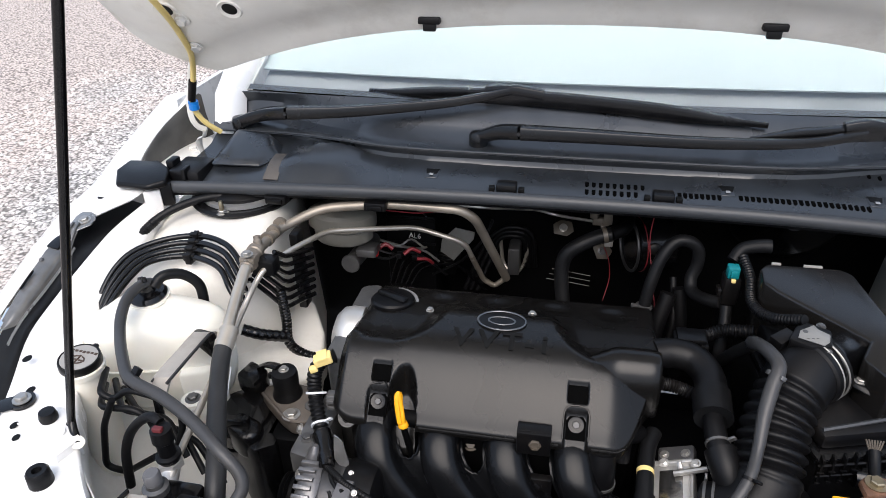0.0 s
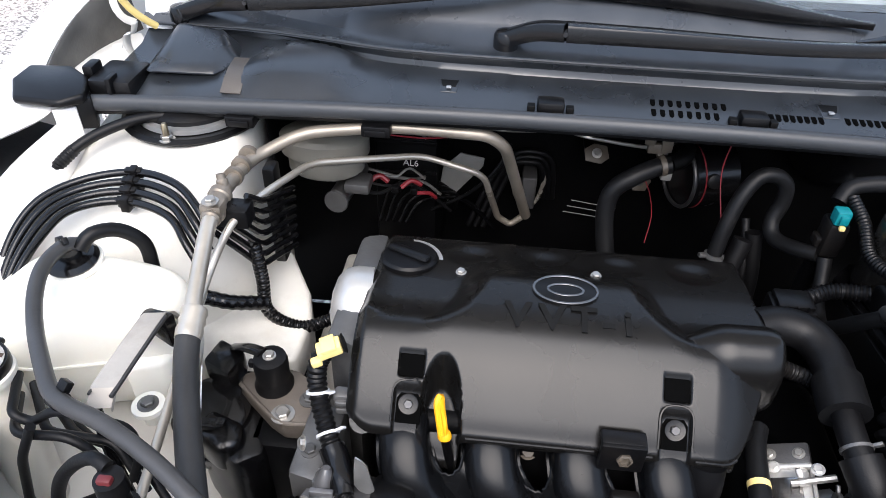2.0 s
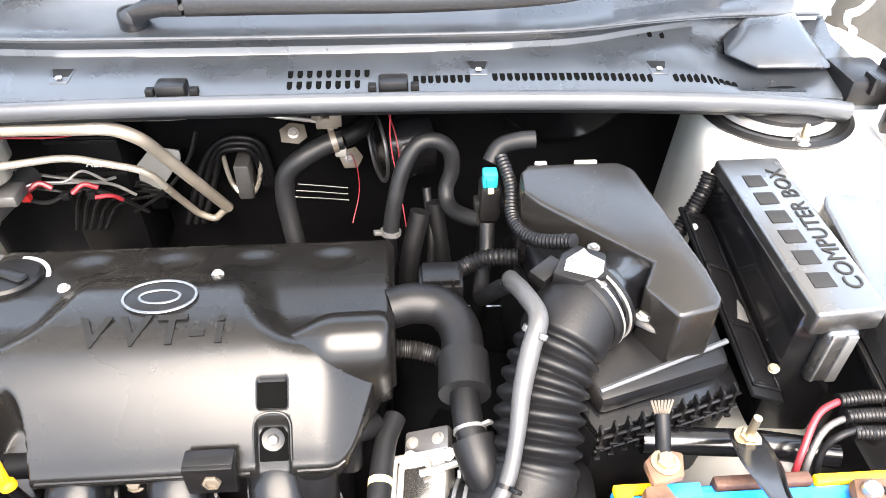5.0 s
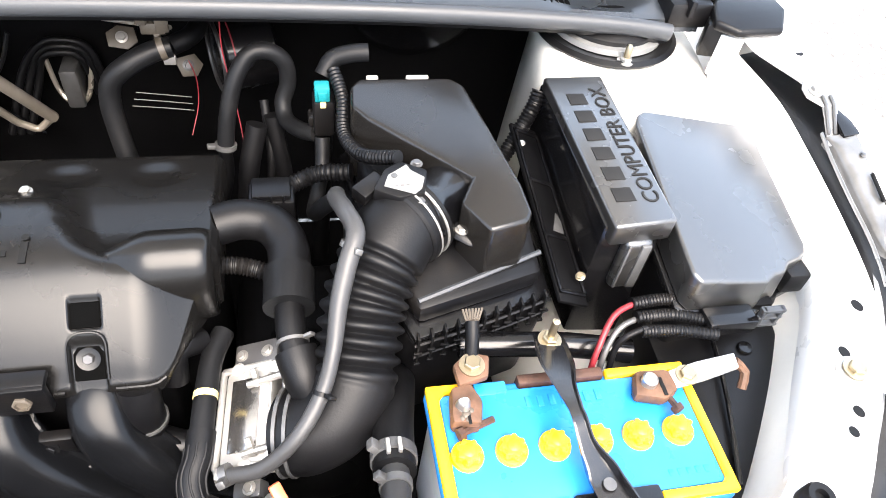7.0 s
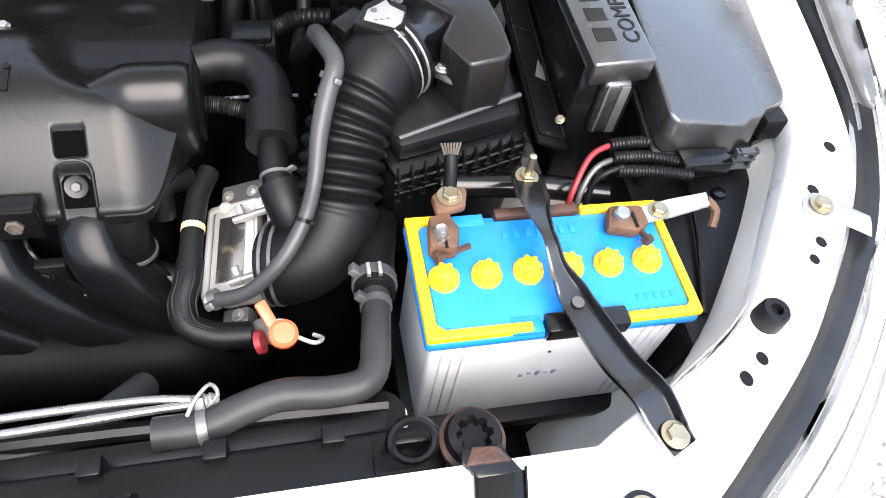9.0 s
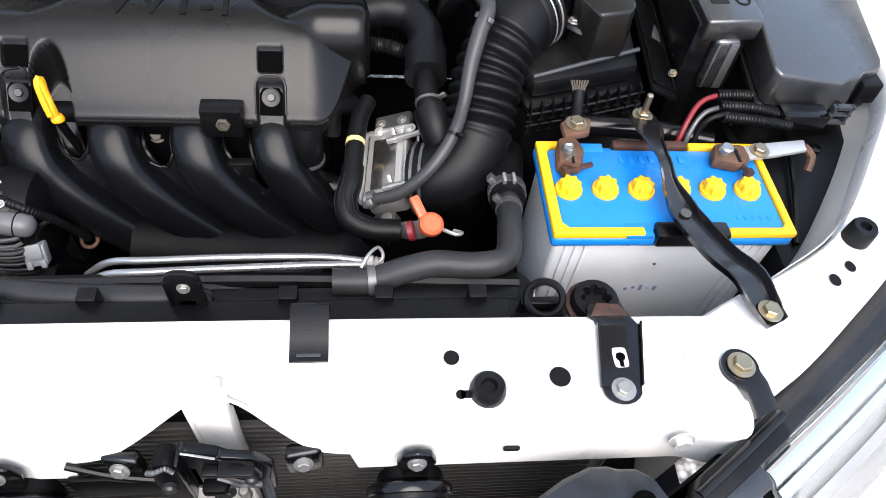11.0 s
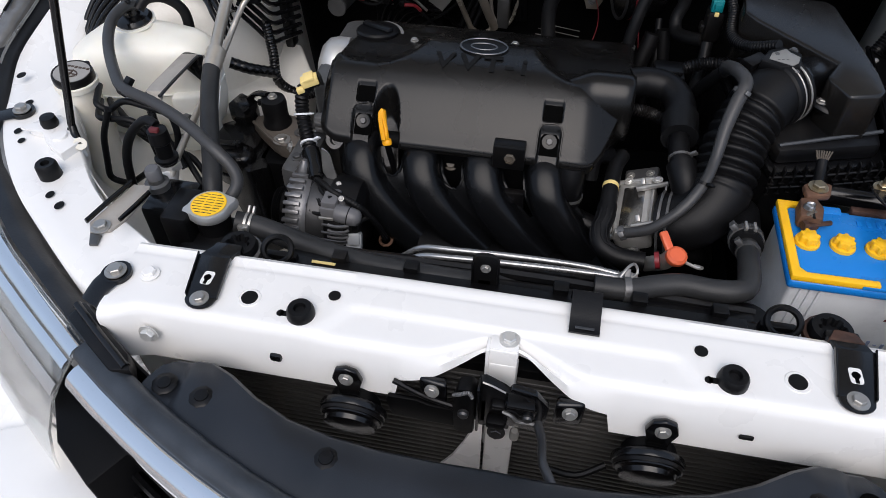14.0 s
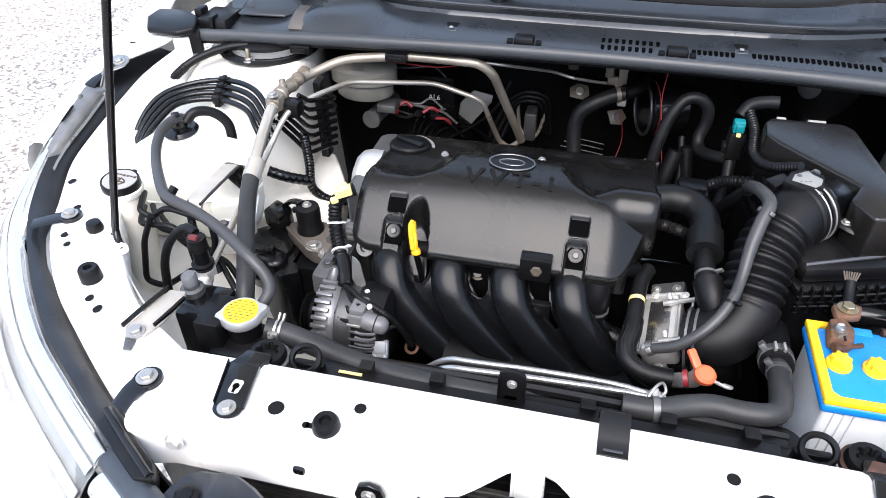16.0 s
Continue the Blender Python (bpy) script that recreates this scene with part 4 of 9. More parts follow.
NX, NY = 340, 150
rows = []
for i in range(NX + 1):
    x = X0 + (X1 - X0) * i / NX
    yf = cover_front(x)
    row = [Vector((x, YB + 0.001, 0.74))]
    for j in range(NY + 1):
        y = YB + (yf - YB) * j / NY
        row.append(Vector((x, y, cover_z(x, y))))
    last = row[-1]
    row.append(Vector((x, yf - 0.003, last.z - 0.003)))
    row.append(Vector((x, yf - 0.003, last.z - 0.014 - 0.006 * sstep(0.03, 0.04, x) * sstep(0.085, 0.07, x) + (0.738 - last.z + 0.014) * sstep(0.08, 0.11, x))))
    rows.append(row)
bm = loft(rows, closed=False)
for end in (rows[0], rows[-1]):
    vs = [bm.verts.new(p) for p in end] + [bm.verts.new((end[0].x, p.y, 0.74)) for p in end[::-1]]
    n = len(end)
    for i in range(n - 1):
        bm.faces.new((vs[i], vs[i + 1], vs[2 * n - 2 - i], vs[2 * n - 1 - i]))
bmesh.ops.remove_doubles(bm, verts=bm.verts, dist=1e-6)
part("shell", bm, COVER, cover, sharp=62)
for x0, x1 in ((-0.205, -0.07), (-0.02, -0.01), (0.034, 0.078)):
    part("edge_lip", tube([(x, cover_front(x) - 0.0035, cover_z(x, cover_front(x)) - 0.006) for x in [x0 + (x1 - x0) * k / 6 for k in range(7)]], 0.0022, 8, 0.02), COVER, cover)
# hollow nose over the breather at the gearbox end
rings = []
for k in range(25):
    x = 0.004 + 0.1195 * k / 24
    g = sstep(0, 0.55, k / 24)
    cy, cz, ry, rz = 0.464 + 0.004 * k / 24, 0.781, 0.016 + 0.021 * g, 0.034 + 0.0235 * g - 0.002 * k / 24
    if k > 21:
        ry, rz = ry - 0.0012 * (k - 21) ** 2 / 3, rz - 0.0012 * (k - 21) ** 2 / 3
    rings.append([Vector((x, cy + ry * math.cos(a), cz + rz * math.copysign(abs(math.sin(a)) ** 0.85, math.sin(a)))) for a in [2 * math.pi * j / 44 for j in range(44)]])
part("end_nose", loft(rings), COVER, cover, "rounded nose at the cover's end", sharp=70)
# lettering sunk in the top
for k, ch in enumerate("VVT-i"):
    px = (-0.159, -0.1215, -0.0865, -0.0605, -0.0395)[k]
    me = text_mesh("letter", ch, 0.046, 0.0009, ETCH, bold=0.0011)
    slope = math.degrees(math.atan2(cover_z(px, 0.483) - cover_z(px, 0.452), 0.031))
    link("letter", me, cover, "", pose(px, 0.468, cover_z(px, 0.468) + 0.0004, slope, 0, 0))
# badge: plain oval rings
bd = thing("badge", (-0.106, 0.515, 0.829), "chrome oval ring badge on the engine cover", "badge")


def oval(cx_, cy_, a, b, r, n=40):
    P = [Vector((cx_ + a * math.cos(2 * math.pi * k / n), cy_ + b * math.sin(2 * math.pi * k / n), 0)) for k in range(n)]
    return P


def ring_mesh(P, r, z, flat=0.6):
    rings = []
    n = len(P)
    for i, p in enumerate(P):
        t = (P[(i + 1) % n] - P[i - 1]).normalized()
        u = Vector((t.y, -t.x, 0))
        rings.append([p + u * math.cos(a) * r + Vector((0, 0, z + math.sin(a) * r * flat)) for a in [2 * math.pi * k / 8 for k in range(8)]])
    rings.append(rings[0])
    return loft(rings, caps=False)


plate = prism([(p.x, p.y) for p in oval(-0.106, 0.513, 0.0375, 0.0245, 0)], 0.8275, 0.8352, 0.001)
part("plate", plate, PLASTIC, bd, "dark oval plate")
part("ring", ring_mesh(oval(-0.106, 0.513, 0.036, 0.023, 0), 0.0016, 0.8357), BADGEM, bd)
part("inner_ring", ring_mesh(oval(-0.106, 0.5125, 0.02, 0.0095, 0), 0.0014, 0.8357), BADGEM, bd)
for x, y in ((-0.228, 0.564), (-0.064, 0.571)):
    bolt(cover, (x, y, cover_z(x, y)), 0.0052, name="cover_nut", washer=1.3, material=DULLZ)
for x in (-0.268, 0.012):
    lie = Matrix.Translation((x, 0.3855, 0.7645)) @ pose(0, 0, 0, 47, 0, 0)
    # notch and pocket floors are black to paint the shade of the recess
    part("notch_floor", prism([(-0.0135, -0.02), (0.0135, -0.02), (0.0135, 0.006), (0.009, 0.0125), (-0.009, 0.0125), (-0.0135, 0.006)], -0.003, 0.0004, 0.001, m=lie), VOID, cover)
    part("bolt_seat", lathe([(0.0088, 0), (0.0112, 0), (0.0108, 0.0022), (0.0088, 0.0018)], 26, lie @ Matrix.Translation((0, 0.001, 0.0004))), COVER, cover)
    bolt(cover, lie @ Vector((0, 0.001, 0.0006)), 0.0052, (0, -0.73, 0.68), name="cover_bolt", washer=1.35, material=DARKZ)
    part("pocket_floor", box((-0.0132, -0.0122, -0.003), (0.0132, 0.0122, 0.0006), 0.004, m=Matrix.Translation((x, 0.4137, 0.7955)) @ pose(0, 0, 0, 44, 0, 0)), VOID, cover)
    part("notch_rim", tube([(x + dx, y, cover_z(x + dx * 1.25, y) + 0.0006) for dx, y in ((-0.0172, 0.369), (-0.0172, 0.384), (-0.0165, 0.393), (-0.011, 0.3985), (0, 0.4), (0.011, 0.3985), (0.0165, 0.393), (0.0172, 0.384), (0.0172, 0.369))], 0.0014, 6, 0.004), COVER, cover)
part("bracket_plate", join(box((-0.066, 0.352, 0.733), (-0.02, 0.362, 0.772), 0.002), box((-0.066, 0.356, 0.765), (-0.02, 0.374, 0.773), 0.002)), PLASTIC, cover)
part("plate_nut", lathe([(0, 0), (0.0085, 0), (0.0085, 0.003), (0.006, 0.004), (0.006, 0.001), (0, 0.001)], 6, facing((-0.041, 0.3515, 0.754), (0, -1, 0.2))), TAG, cover, "olive tarnished nut")
# oil filler cap
oc = thing("oil_filler_cap", (-0.297, 0.582, 0.8), "black plastic oil filler cap with a grip bar", "oil cap")
M = Matrix.Translation((-0.295, 0.583, 0.7965)) @ pose(0, 0, 0, -8, 0, 0)
part("cap_body", lathe([(0, 0), (0.034, 0), (0.036, 0.004), (0.036, 0.009), (0.033, 0.012), (0.02, 0.0125), (0, 0.0125)], 36, M), PLASTIC, oc)
gr = box((-0.03, -0.0075, 0.011), (0.03, 0.0075, 0.019), 0.004)
gr.transform(M @ pose(0, 0, 0, 0, 0, -28))
part("grip", gr, PLASTIC, oc)
rr = []
for k in range(20):
    a = radians(-25 + 115 * k / 19)
    rr.append([Vector((-0.295 + q * math.cos(a), 0.583 + q * math.sin(a), z)) for q, z in ((0.038, 0.792), (0.043, 0.792), (0.043, 0.8), (0.038, 0.8))])
part("neck_rim", loft(rr), DULLZ, oc, "worn grey rim of the filler neck")
# dipstick
dp = thing("oil_dipstick", (-0.229, 0.37, 0.74), "yellow plastic loop handle of the oil dipstick", "dipstick")
loop = [(-0.227, 0.36, 0.752), (-0.2275, 0.363, 0.765), (-0.231, 0.372, 0.782), (-0.2325, 0.377, 0.793), (-0.2345, 0.3745, 0.796), (-0.236, 0.37, 0.79), (-0.233, 0.362, 0.774), (-0.2295, 0.356, 0.758)]
part("loop", tube(loop, 0.0036, 8, 0.003), DIP, dp)
part("grip", tube([(-0.2265, 0.361, 0.752), (-0.234, 0.3745, 0.794)], 0.0046, 10, 0.01), DIP, dp)
part("plug", lathe([(0, 0), (0.007, 0), (0.0078, 0.003), (0.006, 0.008), (0, 0.009)], 16, facing((-0.226, 0.361, 0.746), (-0.1, 0.3, 0.9))), DIP, dp)
part("guide_tube", tube([(-0.226, 0.361, 0.748), (-0.22, 0.366, 0.7), (-0.21, 0.38, 0.62)], 0.005, 10, 0.02), DARK, dp)

# ---- intake manifold ----
man = thing("intake_manifold", (-0.12, 0.36, 0.55), "black plastic intake manifold with four curved runners", "intake manifold")
part("plenum", box((-0.31, 0.385, 0.56), (0.075, 0.47, 0.74), 0.015, 3), DARK, man)
part("lower_plenum", tube([(-0.17, 0.315, 0.575), (-0.05, 0.31, 0.565), (0.1, 0.3, 0.57), (0.14, 0.31, 0.6)], 0.05, 20, 0.02), DARK, man)
RX = (-0.272, -0.178, -0.084, 0.01)
RAIL = spline([(0, 0.44, 0.715), (0, 0.405, 0.722), (0.001, 0.374, 0.718), (0.007, 0.35, 0.7), (0.024, 0.336, 0.673), (0.055, 0.325, 0.64), (0.095, 0.318, 0.603), (0.13, 0.312, 0.575)], 0.004)


def rail_frames():
    out = []
    L = len(RAIL)
    for i, p in enumerate(RAIL):
        t = (RAIL[min(i + 1, L - 1)] - RAIL[max(i - 1, 0)]).normalized()
        side = (Vector((1, 0, 0)) - t * t.x).normalized()
        out.append((p, side, side.cross(t)))
    return out


RF = rail_frames()
OUTWARD = -1 if RF[20][2].y > 0 else 1


def runner(x):
    """A moulded runner: crowned face, steep flanks and a thin flange on both sides."""
    rings = []
    for i, (p, side, nrm) in enumerate(RF):
        f = i / (len(RF) - 1)
        w = 0.0285 - 0.002 * sstep(0.5, 1, f)
        d = 0.026 - 0.003 * sstep(0.5, 1, f)
        half = [(w + 0.0042, -0.012), (w + 0.0046, -0.0095), (w + 0.0036, -0.0078), (w + 0.0008, -0.0074), (w - 0.0006, -0.004), (w - 0.0012, 0.006), (w - 0.0028, 0.014), (w - 0.0062, 0.0195), (w - 0.0115, 0.0232), (w - 0.019, 0.0252)]
        prof = half + [(0, d)] + [(-a, b) for a, b in half[::-1]] + [(-w, -0.02), (0, -0.024), (w, -0.02)]
        rings.append([p + Vector((x, 0, 0)) + side * a + nrm * (b * OUTWARD) for a, b in prof])
    return loft(rings)


for x in RX:
    part("runner", runner(x), RUNNER, man, sharp=50)
# webs between the runners, with a rounded mouth at the top
for x, lowest in ((-0.225, 0.36), (-0.131, 0.4), (-0.037, 0.55)):
    rows = []
    n0 = len(RF) - 1
    for k in range(13):
        u = -1 + k / 6
        start = lowest - 0.13 * (1 - math.sqrt(max(0.0, 1 - (abs(u) * 0.98) ** 2)))
        row = []
        for j in range(15):
            p, side, nrm = RF[min(n0, int((start + (1 - start) * j / 14) * n0))]
            row.append(p + Vector((x, 0, 0)) + side * (u * 0.019) + nrm * (-0.006 * OUTWARD))
        rows.append(row)
    part("web", sheet(rows, 0.004), RUNNER, man, sharp=60)
    part("web_mouth", tube([tuple(r[0] + Vector((0, -0.001, 0.001))) for r in rows], 0.002, 8, 0.003), RUNNER, man)
part("flange_plate", box((-0.062, 0.343, 0.64), (-0.014, 0.356, 0.696), 0.003), PLASTIC, man)
bolt(man, (-0.037, 0.3425, 0.683), 0.0065, (0, -1, 0.3), PLASTIC)
part("boss", lathe([(0.0045, 0), (0.009, 0), (0.0085, 0.004), (0.0045, 0.0035)], 20, facing((-0.121, 0.333, 0.664), (0, -1, 0.5))), RUNNER, man)
bolt(man, (-0.121, 0.334, 0.664), 0.0042, (0, -1, 0.5), PLASTIC)
bolt(man, (-0.134, 0.39, 0.7), 0.0075, (0, -0.8, 0.6), TAG)
part("port", tube([(0.05, 0.372, 0.735), (0.05, 0.362, 0.71), (0.05, 0.36, 0.68)], 0.02, 16, 0.01), PLASTIC, man)
clamp_ring(man, (0.05, 0.361, 0.69), (0, 0.1, 1), 0.0205, 0.002)
part("stub", tube([(0.05, 0.355, 0.66), (0.09, 0.345, 0.65), (0.12, 0.34, 0.648)], 0.016, 14, 0.01), PLASTIC, man)

# ---- engine block, gearbox and other dark masses under the cover ----
eng = thing("engine_block", (-0.1, 0.55, 0.3), "aluminium engine block with grime, colour blackened for the bay's shade", "engine")
# block, head and gearbox take the near-black that holds the bay's shade
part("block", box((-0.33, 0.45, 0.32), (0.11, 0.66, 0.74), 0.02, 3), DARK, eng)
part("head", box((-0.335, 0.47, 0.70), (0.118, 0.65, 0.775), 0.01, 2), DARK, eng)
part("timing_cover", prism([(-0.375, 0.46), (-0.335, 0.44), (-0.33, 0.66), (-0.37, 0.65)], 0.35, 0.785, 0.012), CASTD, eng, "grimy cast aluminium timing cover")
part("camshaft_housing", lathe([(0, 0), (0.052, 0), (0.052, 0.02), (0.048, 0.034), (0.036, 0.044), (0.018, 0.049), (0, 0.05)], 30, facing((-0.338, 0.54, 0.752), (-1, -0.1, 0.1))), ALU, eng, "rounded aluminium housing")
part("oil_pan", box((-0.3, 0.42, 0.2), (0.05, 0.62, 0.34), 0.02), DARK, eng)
gb = thing("gearbox", (0.25, 0.5, 0.3), "cast gearbox housing low in the bay, colour blackened for shade", "gearbox")
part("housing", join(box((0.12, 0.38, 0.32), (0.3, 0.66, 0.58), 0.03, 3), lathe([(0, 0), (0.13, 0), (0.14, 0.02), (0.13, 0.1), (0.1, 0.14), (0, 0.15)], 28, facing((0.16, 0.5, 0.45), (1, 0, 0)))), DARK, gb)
part("rib_boss", tube([(0.14, 0.4, 0.6), (0.24, 0.42, 0.61)], 0.02, 12), ALU, gb)

# ---- air filter box, duct and throttle body ----
ab = thing("air_filter_box", (0.37, 0.53, 0.62), "black plastic air filter box with a ribbed flange and clips", "air filter box")
ac_z = lambda x, y: 0.880 - 0.085 * (0.669 - y)
low_poly = [(0.272, 0.66), (0.3, 0.69), (0.405, 0.695), (0.44, 0.62), (0.475, 0.5), (0.472, 0.428), (0.322, 0.385), (0.3, 0.45)]
part("lower_case", prism(low_poly, 0.6, 0.752, 0.01, 2, taper=-0.012), PLASTIC, ab)
part("flange", prism([(x + (x - 0.37) * 0.06, y + (y - 0.54) * 0.06) for x, y in low_poly], 0.752, 0.764, 0.002), GLOSS, ab)
part("mid_case", prism([(x - (x - 0.37) * 0.05, y - (y - 0.54) * 0.05) for x, y in low_poly], 0.764, lambda x, y: 0.79 + 0.12 * max(0, y - 0.45), 0.008), PLASTIC, ab)
lid_poly = [(0.274, 0.621), (0.2755, 0.655), (0.287, 0.669), (0.397, 0.6695), (0.4125, 0.656), (0.4315, 0.57), (0.446, 0.49), (0.4478, 0.452), (0.44, 0.44), (0.398, 0.43), (0.3735, 0.4698), (0.3938, 0.504), (0.29, 0.5985)]
part("lid", prism(lid_poly, 0.775, ac_z, 0.0045, 3, taper=0.003), LID, ab, "satin black lid with a stepped edge")
for i in range(11):
    x, y = 0.322 + 0.0148 * i, 0.3755 + 0.0043 * i
    tooth = join(box((x - 0.0013, y - 0.007, 0.73), (x + 0.0013, y + 0.004, 0.772), 0.0005), box((x - 0.0042, y - 0.0085, 0.748), (x + 0.0042, y - 0.0055, 0.751), 0.0004), box((x - 0.003, y - 0.0085, 0.729), (x + 0.003, y - 0.005, 0.7325), 0.0004))
    part("clip", tooth, PLASTIC, ab)
part("clip_rail", tube([(0.318, 0.372, 0.758), (0.4, 0.394, 0.758), (0.478, 0.418, 0.76)], 0.0022, 6, 0.02), PLASTIC, ab)
part("clip_rail", tube([(0.318, 0.37, 0.741), (0.4, 0.392, 0.741), (0.478, 0.416, 0.742)], 0.0018, 6, 0.02), PLASTIC, ab)
part("trim_line", tube([(0.325, 0.405, 0.79), (0.4, 0.43, 0.795), (0.468, 0.455, 0.797)], 0.003, 6, 0.02), SEAL, ab)
for x0, x1 in ((0.298, 0.312), (0.345, 0.372)):
    part("rear_clip", box((x0, 0.669, 0.862), (x1, 0.675, 0.8785), 0.0015), CAPTOP, ab, "pale metal clip")
maf = thing("air_flow_meter", (0.34, 0.5, 0.78), "black air flow meter housing with a pale sensor on top", "air flow sensor")
part("housing", lathe([(0.036, 0), (0.045, 0), (0.045, 0.012), (0.039, 0.018), (0.038, 0.055), (0.043, 0.062), (0.045, 0.08), (0.03, 0.08)], 32, facing((0.395, 0.535, 0.822), (-0.8, -0.55, 0.03))), GLOSS, maf)
part("sensor", prism([(0.285, 0.488), (0.3, 0.518), (0.318, 0.53), (0.345, 0.515), (0.338, 0.48), (0.31, 0.474)], 0.85, 0.871, 0.003), PLASTIC, maf)
part("sensor_label", prism([(0.2966, 0.4907), (0.3024, 0.5064), (0.3165, 0.5165), (0.3234, 0.522), (0.3268, 0.5125), (0.3396, 0.501), (0.3345, 0.4852), (0.3262, 0.4775)], 0.8705, 0.8726, 0.0006), PLATEM, maf, "pale metal label")
part("label_hole", lathe([(0, 0), (0.0035, 0), (0.0035, 0.0005), (0, 0.0006)], 16, Matrix.Translation((0.3085, 0.5045, 0.8726))), CASTD, maf)
for k in range(3):
    part("label_mark", box((0.307 + 0.006 * k, 0.488 + 0.001 * k, 0.8724), (0.3105 + 0.006 * k, 0.4895 + 0.001 * k, 0.8731), 0.0002), CASTD, maf)
part("sensor_neck", box((0.31, 0.49, 0.82), (0.345, 0.52, 0.85), 0.004), PLASTIC, maf)
sb = box((-0.018, -0.01, 0), (0.016, 0.01, 0.016), 0.002)
sb.transform(facing((0.285, 0.508, 0.846), (0, -0.1, 1), 40))
part("connector", sb, PLASTIC, maf)
sb = box((-0.004, -0.004, 0.006), (0.0, 0.006, 0.0175), 0.001)
sb.transform(facing((0.298, 0.499, 0.85), (0, -0.1, 1), 40))
part("lock", sb, TAPE, maf, "yellow lock tab")
bolt(maf, (0.331, 0.474, 0.862), 0.0055, material=CASTD)
bolt(maf, (0.336, 0.529, 0.866), 0.0045, material=CASTD)
arm = tube([(0.372, 0.5, 0.828), (0.378, 0.466, 0.822), (0.41, 0.455, 0.815)], 0.011, 10, 0.01, flat=0.5, up=(0, 0, 1))
part("mounting_arm", arm, PLASTIC, maf)
bolt(maf, (0.378, 0.466, 0.827), 0.006, material=DULLZ, washer=1.3)

duct = thing("intake_duct", (0.25, 0.4, 0.66), "black ribbed rubber intake duct between filter box and throttle", "intake duct")
DP = [(0.336, 0.497, 0.823), (0.312, 0.477, 0.82), (0.29, 0.448, 0.805), (0.272, 0.415, 0.782), (0.262, 0.38, 0.757), (0.253, 0.35, 0.735), (0.235, 0.328, 0.715), (0.21, 0.322, 0.7), (0.188, 0.328, 0.69)]
part("duct_body", tube(DP, lambda s, L: 0.045 * (1 - 0.17 * (0.5 - 0.5 * math.cos(2 * math.pi * s / 0.0155)) ** 1.6 * sstep(0.2, 0.23, s / L) * sstep(0.68, 0.64, s / L)) * (1 - 0.05 * sstep(0.6, 0.8, s / L)), 28, 0.0018), RUBBER, duct, sharp=70)
cdir = Vector(DP[1]) - Vector(DP[0])
for k in (0.004, 0.015):
    wire_ring = ring_mesh(oval(0, 0, 0.0472, 0.0472, 0, 48), 0.0016, 0, 1.0)
    wire_ring.transform(facing(Vector(DP[0]) + cdir.normalized() * k, cdir))
    part("hose_clamp", wire_ring, DULLZ, duct, "bright wire clamp")
part("duct_collar", lathe([(0.045, -0.004), (0.0485, -0.002), (0.0485, 0.001), (0.0462, 0.003), (0.0462, 0.012), (0.0485, 0.018), (0.0482, 0.024), (0.0455, 0.027)], 40, facing(Vector(DP[0]), cdir)), RUBBER, duct)
clamp_ring(duct, (0.196, 0.326, 0.694), (1, -0.2, 0.2), 0.0425, 0.0018)
clamp_ring(duct, (0.186, 0.329, 0.69), (1, -0.2, 0.2), 0.0425, 0.0018)

th = thing("throttle_body", (0.15, 0.36, 0.62), "bare cast aluminium throttle body with bolts", "throttle body")
Mt = Matrix.Translation((0.15, 0.355, 0.68)) @ pose(0, 0, 0, 8, -24, -8)
tb_ = box((-0.027, -0.055, -0.026), (0.027, 0.052, 0.012), 0.008, 3)
tb_.transform(Mt)
part("casting", tb_, ALU, th)
cv = box((-0.016, -0.04, 0.011), (0.016, 0.038, 0.0135), 0.001)
cv.transform(Mt)
part("machined_face", cv, MACH, th)
for lo, hi in (((-0.03, -0.058, 0.006), (0.03, -0.051, 0.015)), ((-0.03, 0.048, 0.006), (0.03, 0.055, 0.015)), ((-0.031, -0.055, 0.006), (-0.0265, 0.052, 0.0155)), ((0.0255, -0.055, 0.0), (0.03, 0.052, 0.013))):
    rb = box(lo, hi, 0.003)
    rb.transform(Mt)
    part("rim", rb, ALU, th)
for x, y in ((0.033, -0.05), (0.034, 0.045), (0.005, -0.055), (-0.01, 0.05)):
    p = Mt @ Vector((x, y, 0.014))
    bolt(th, p, 0.005, Mt.to_3x3() @ Vector((0, 0, 1)))
for y in (-0.045, 0.028):
    tbm = tube([Mt @ Vector((0.005, y, 0.018)), Mt @ Vector((0.05, y + 0.006, 0.016))], 0.004, 8)
    part("spigot", tbm, DULLZ, th)
    clamp_ring(th, Mt @ Vector((0.016, y + 0.0015, 0.0178)), Mt.to_3x3() @ Vector((1, 0.13, 0)), 0.0045, 0.003, DULLZ, "spigot_collar")
tb2 = box((-0.022, 0.055, -0.01), (0.03, 0.085, 0.006), 0.004)
tb2.transform(Mt)
part("top_casting", tb2, CASTA, th)
for x in (-0.012, 0.018):
    bolt(th, Mt @ Vector((x, 0.07, 0.006)), 0.0048, Mt.to_3x3() @ Vector((0, 0, 1)), DULLZ)
tb2 = box((-0.02, -0.08, -0.03), (0.012, -0.06, -0.008), 0.005)
tb2.transform(Mt)
part("lower_casting", tb2, CASTD, th)
bolt(th, Mt @ Vector((0.0, -0.07, -0.008)), 0.005, Mt.to_3x3() @ Vector((0, 0, 1)), DULLZ)

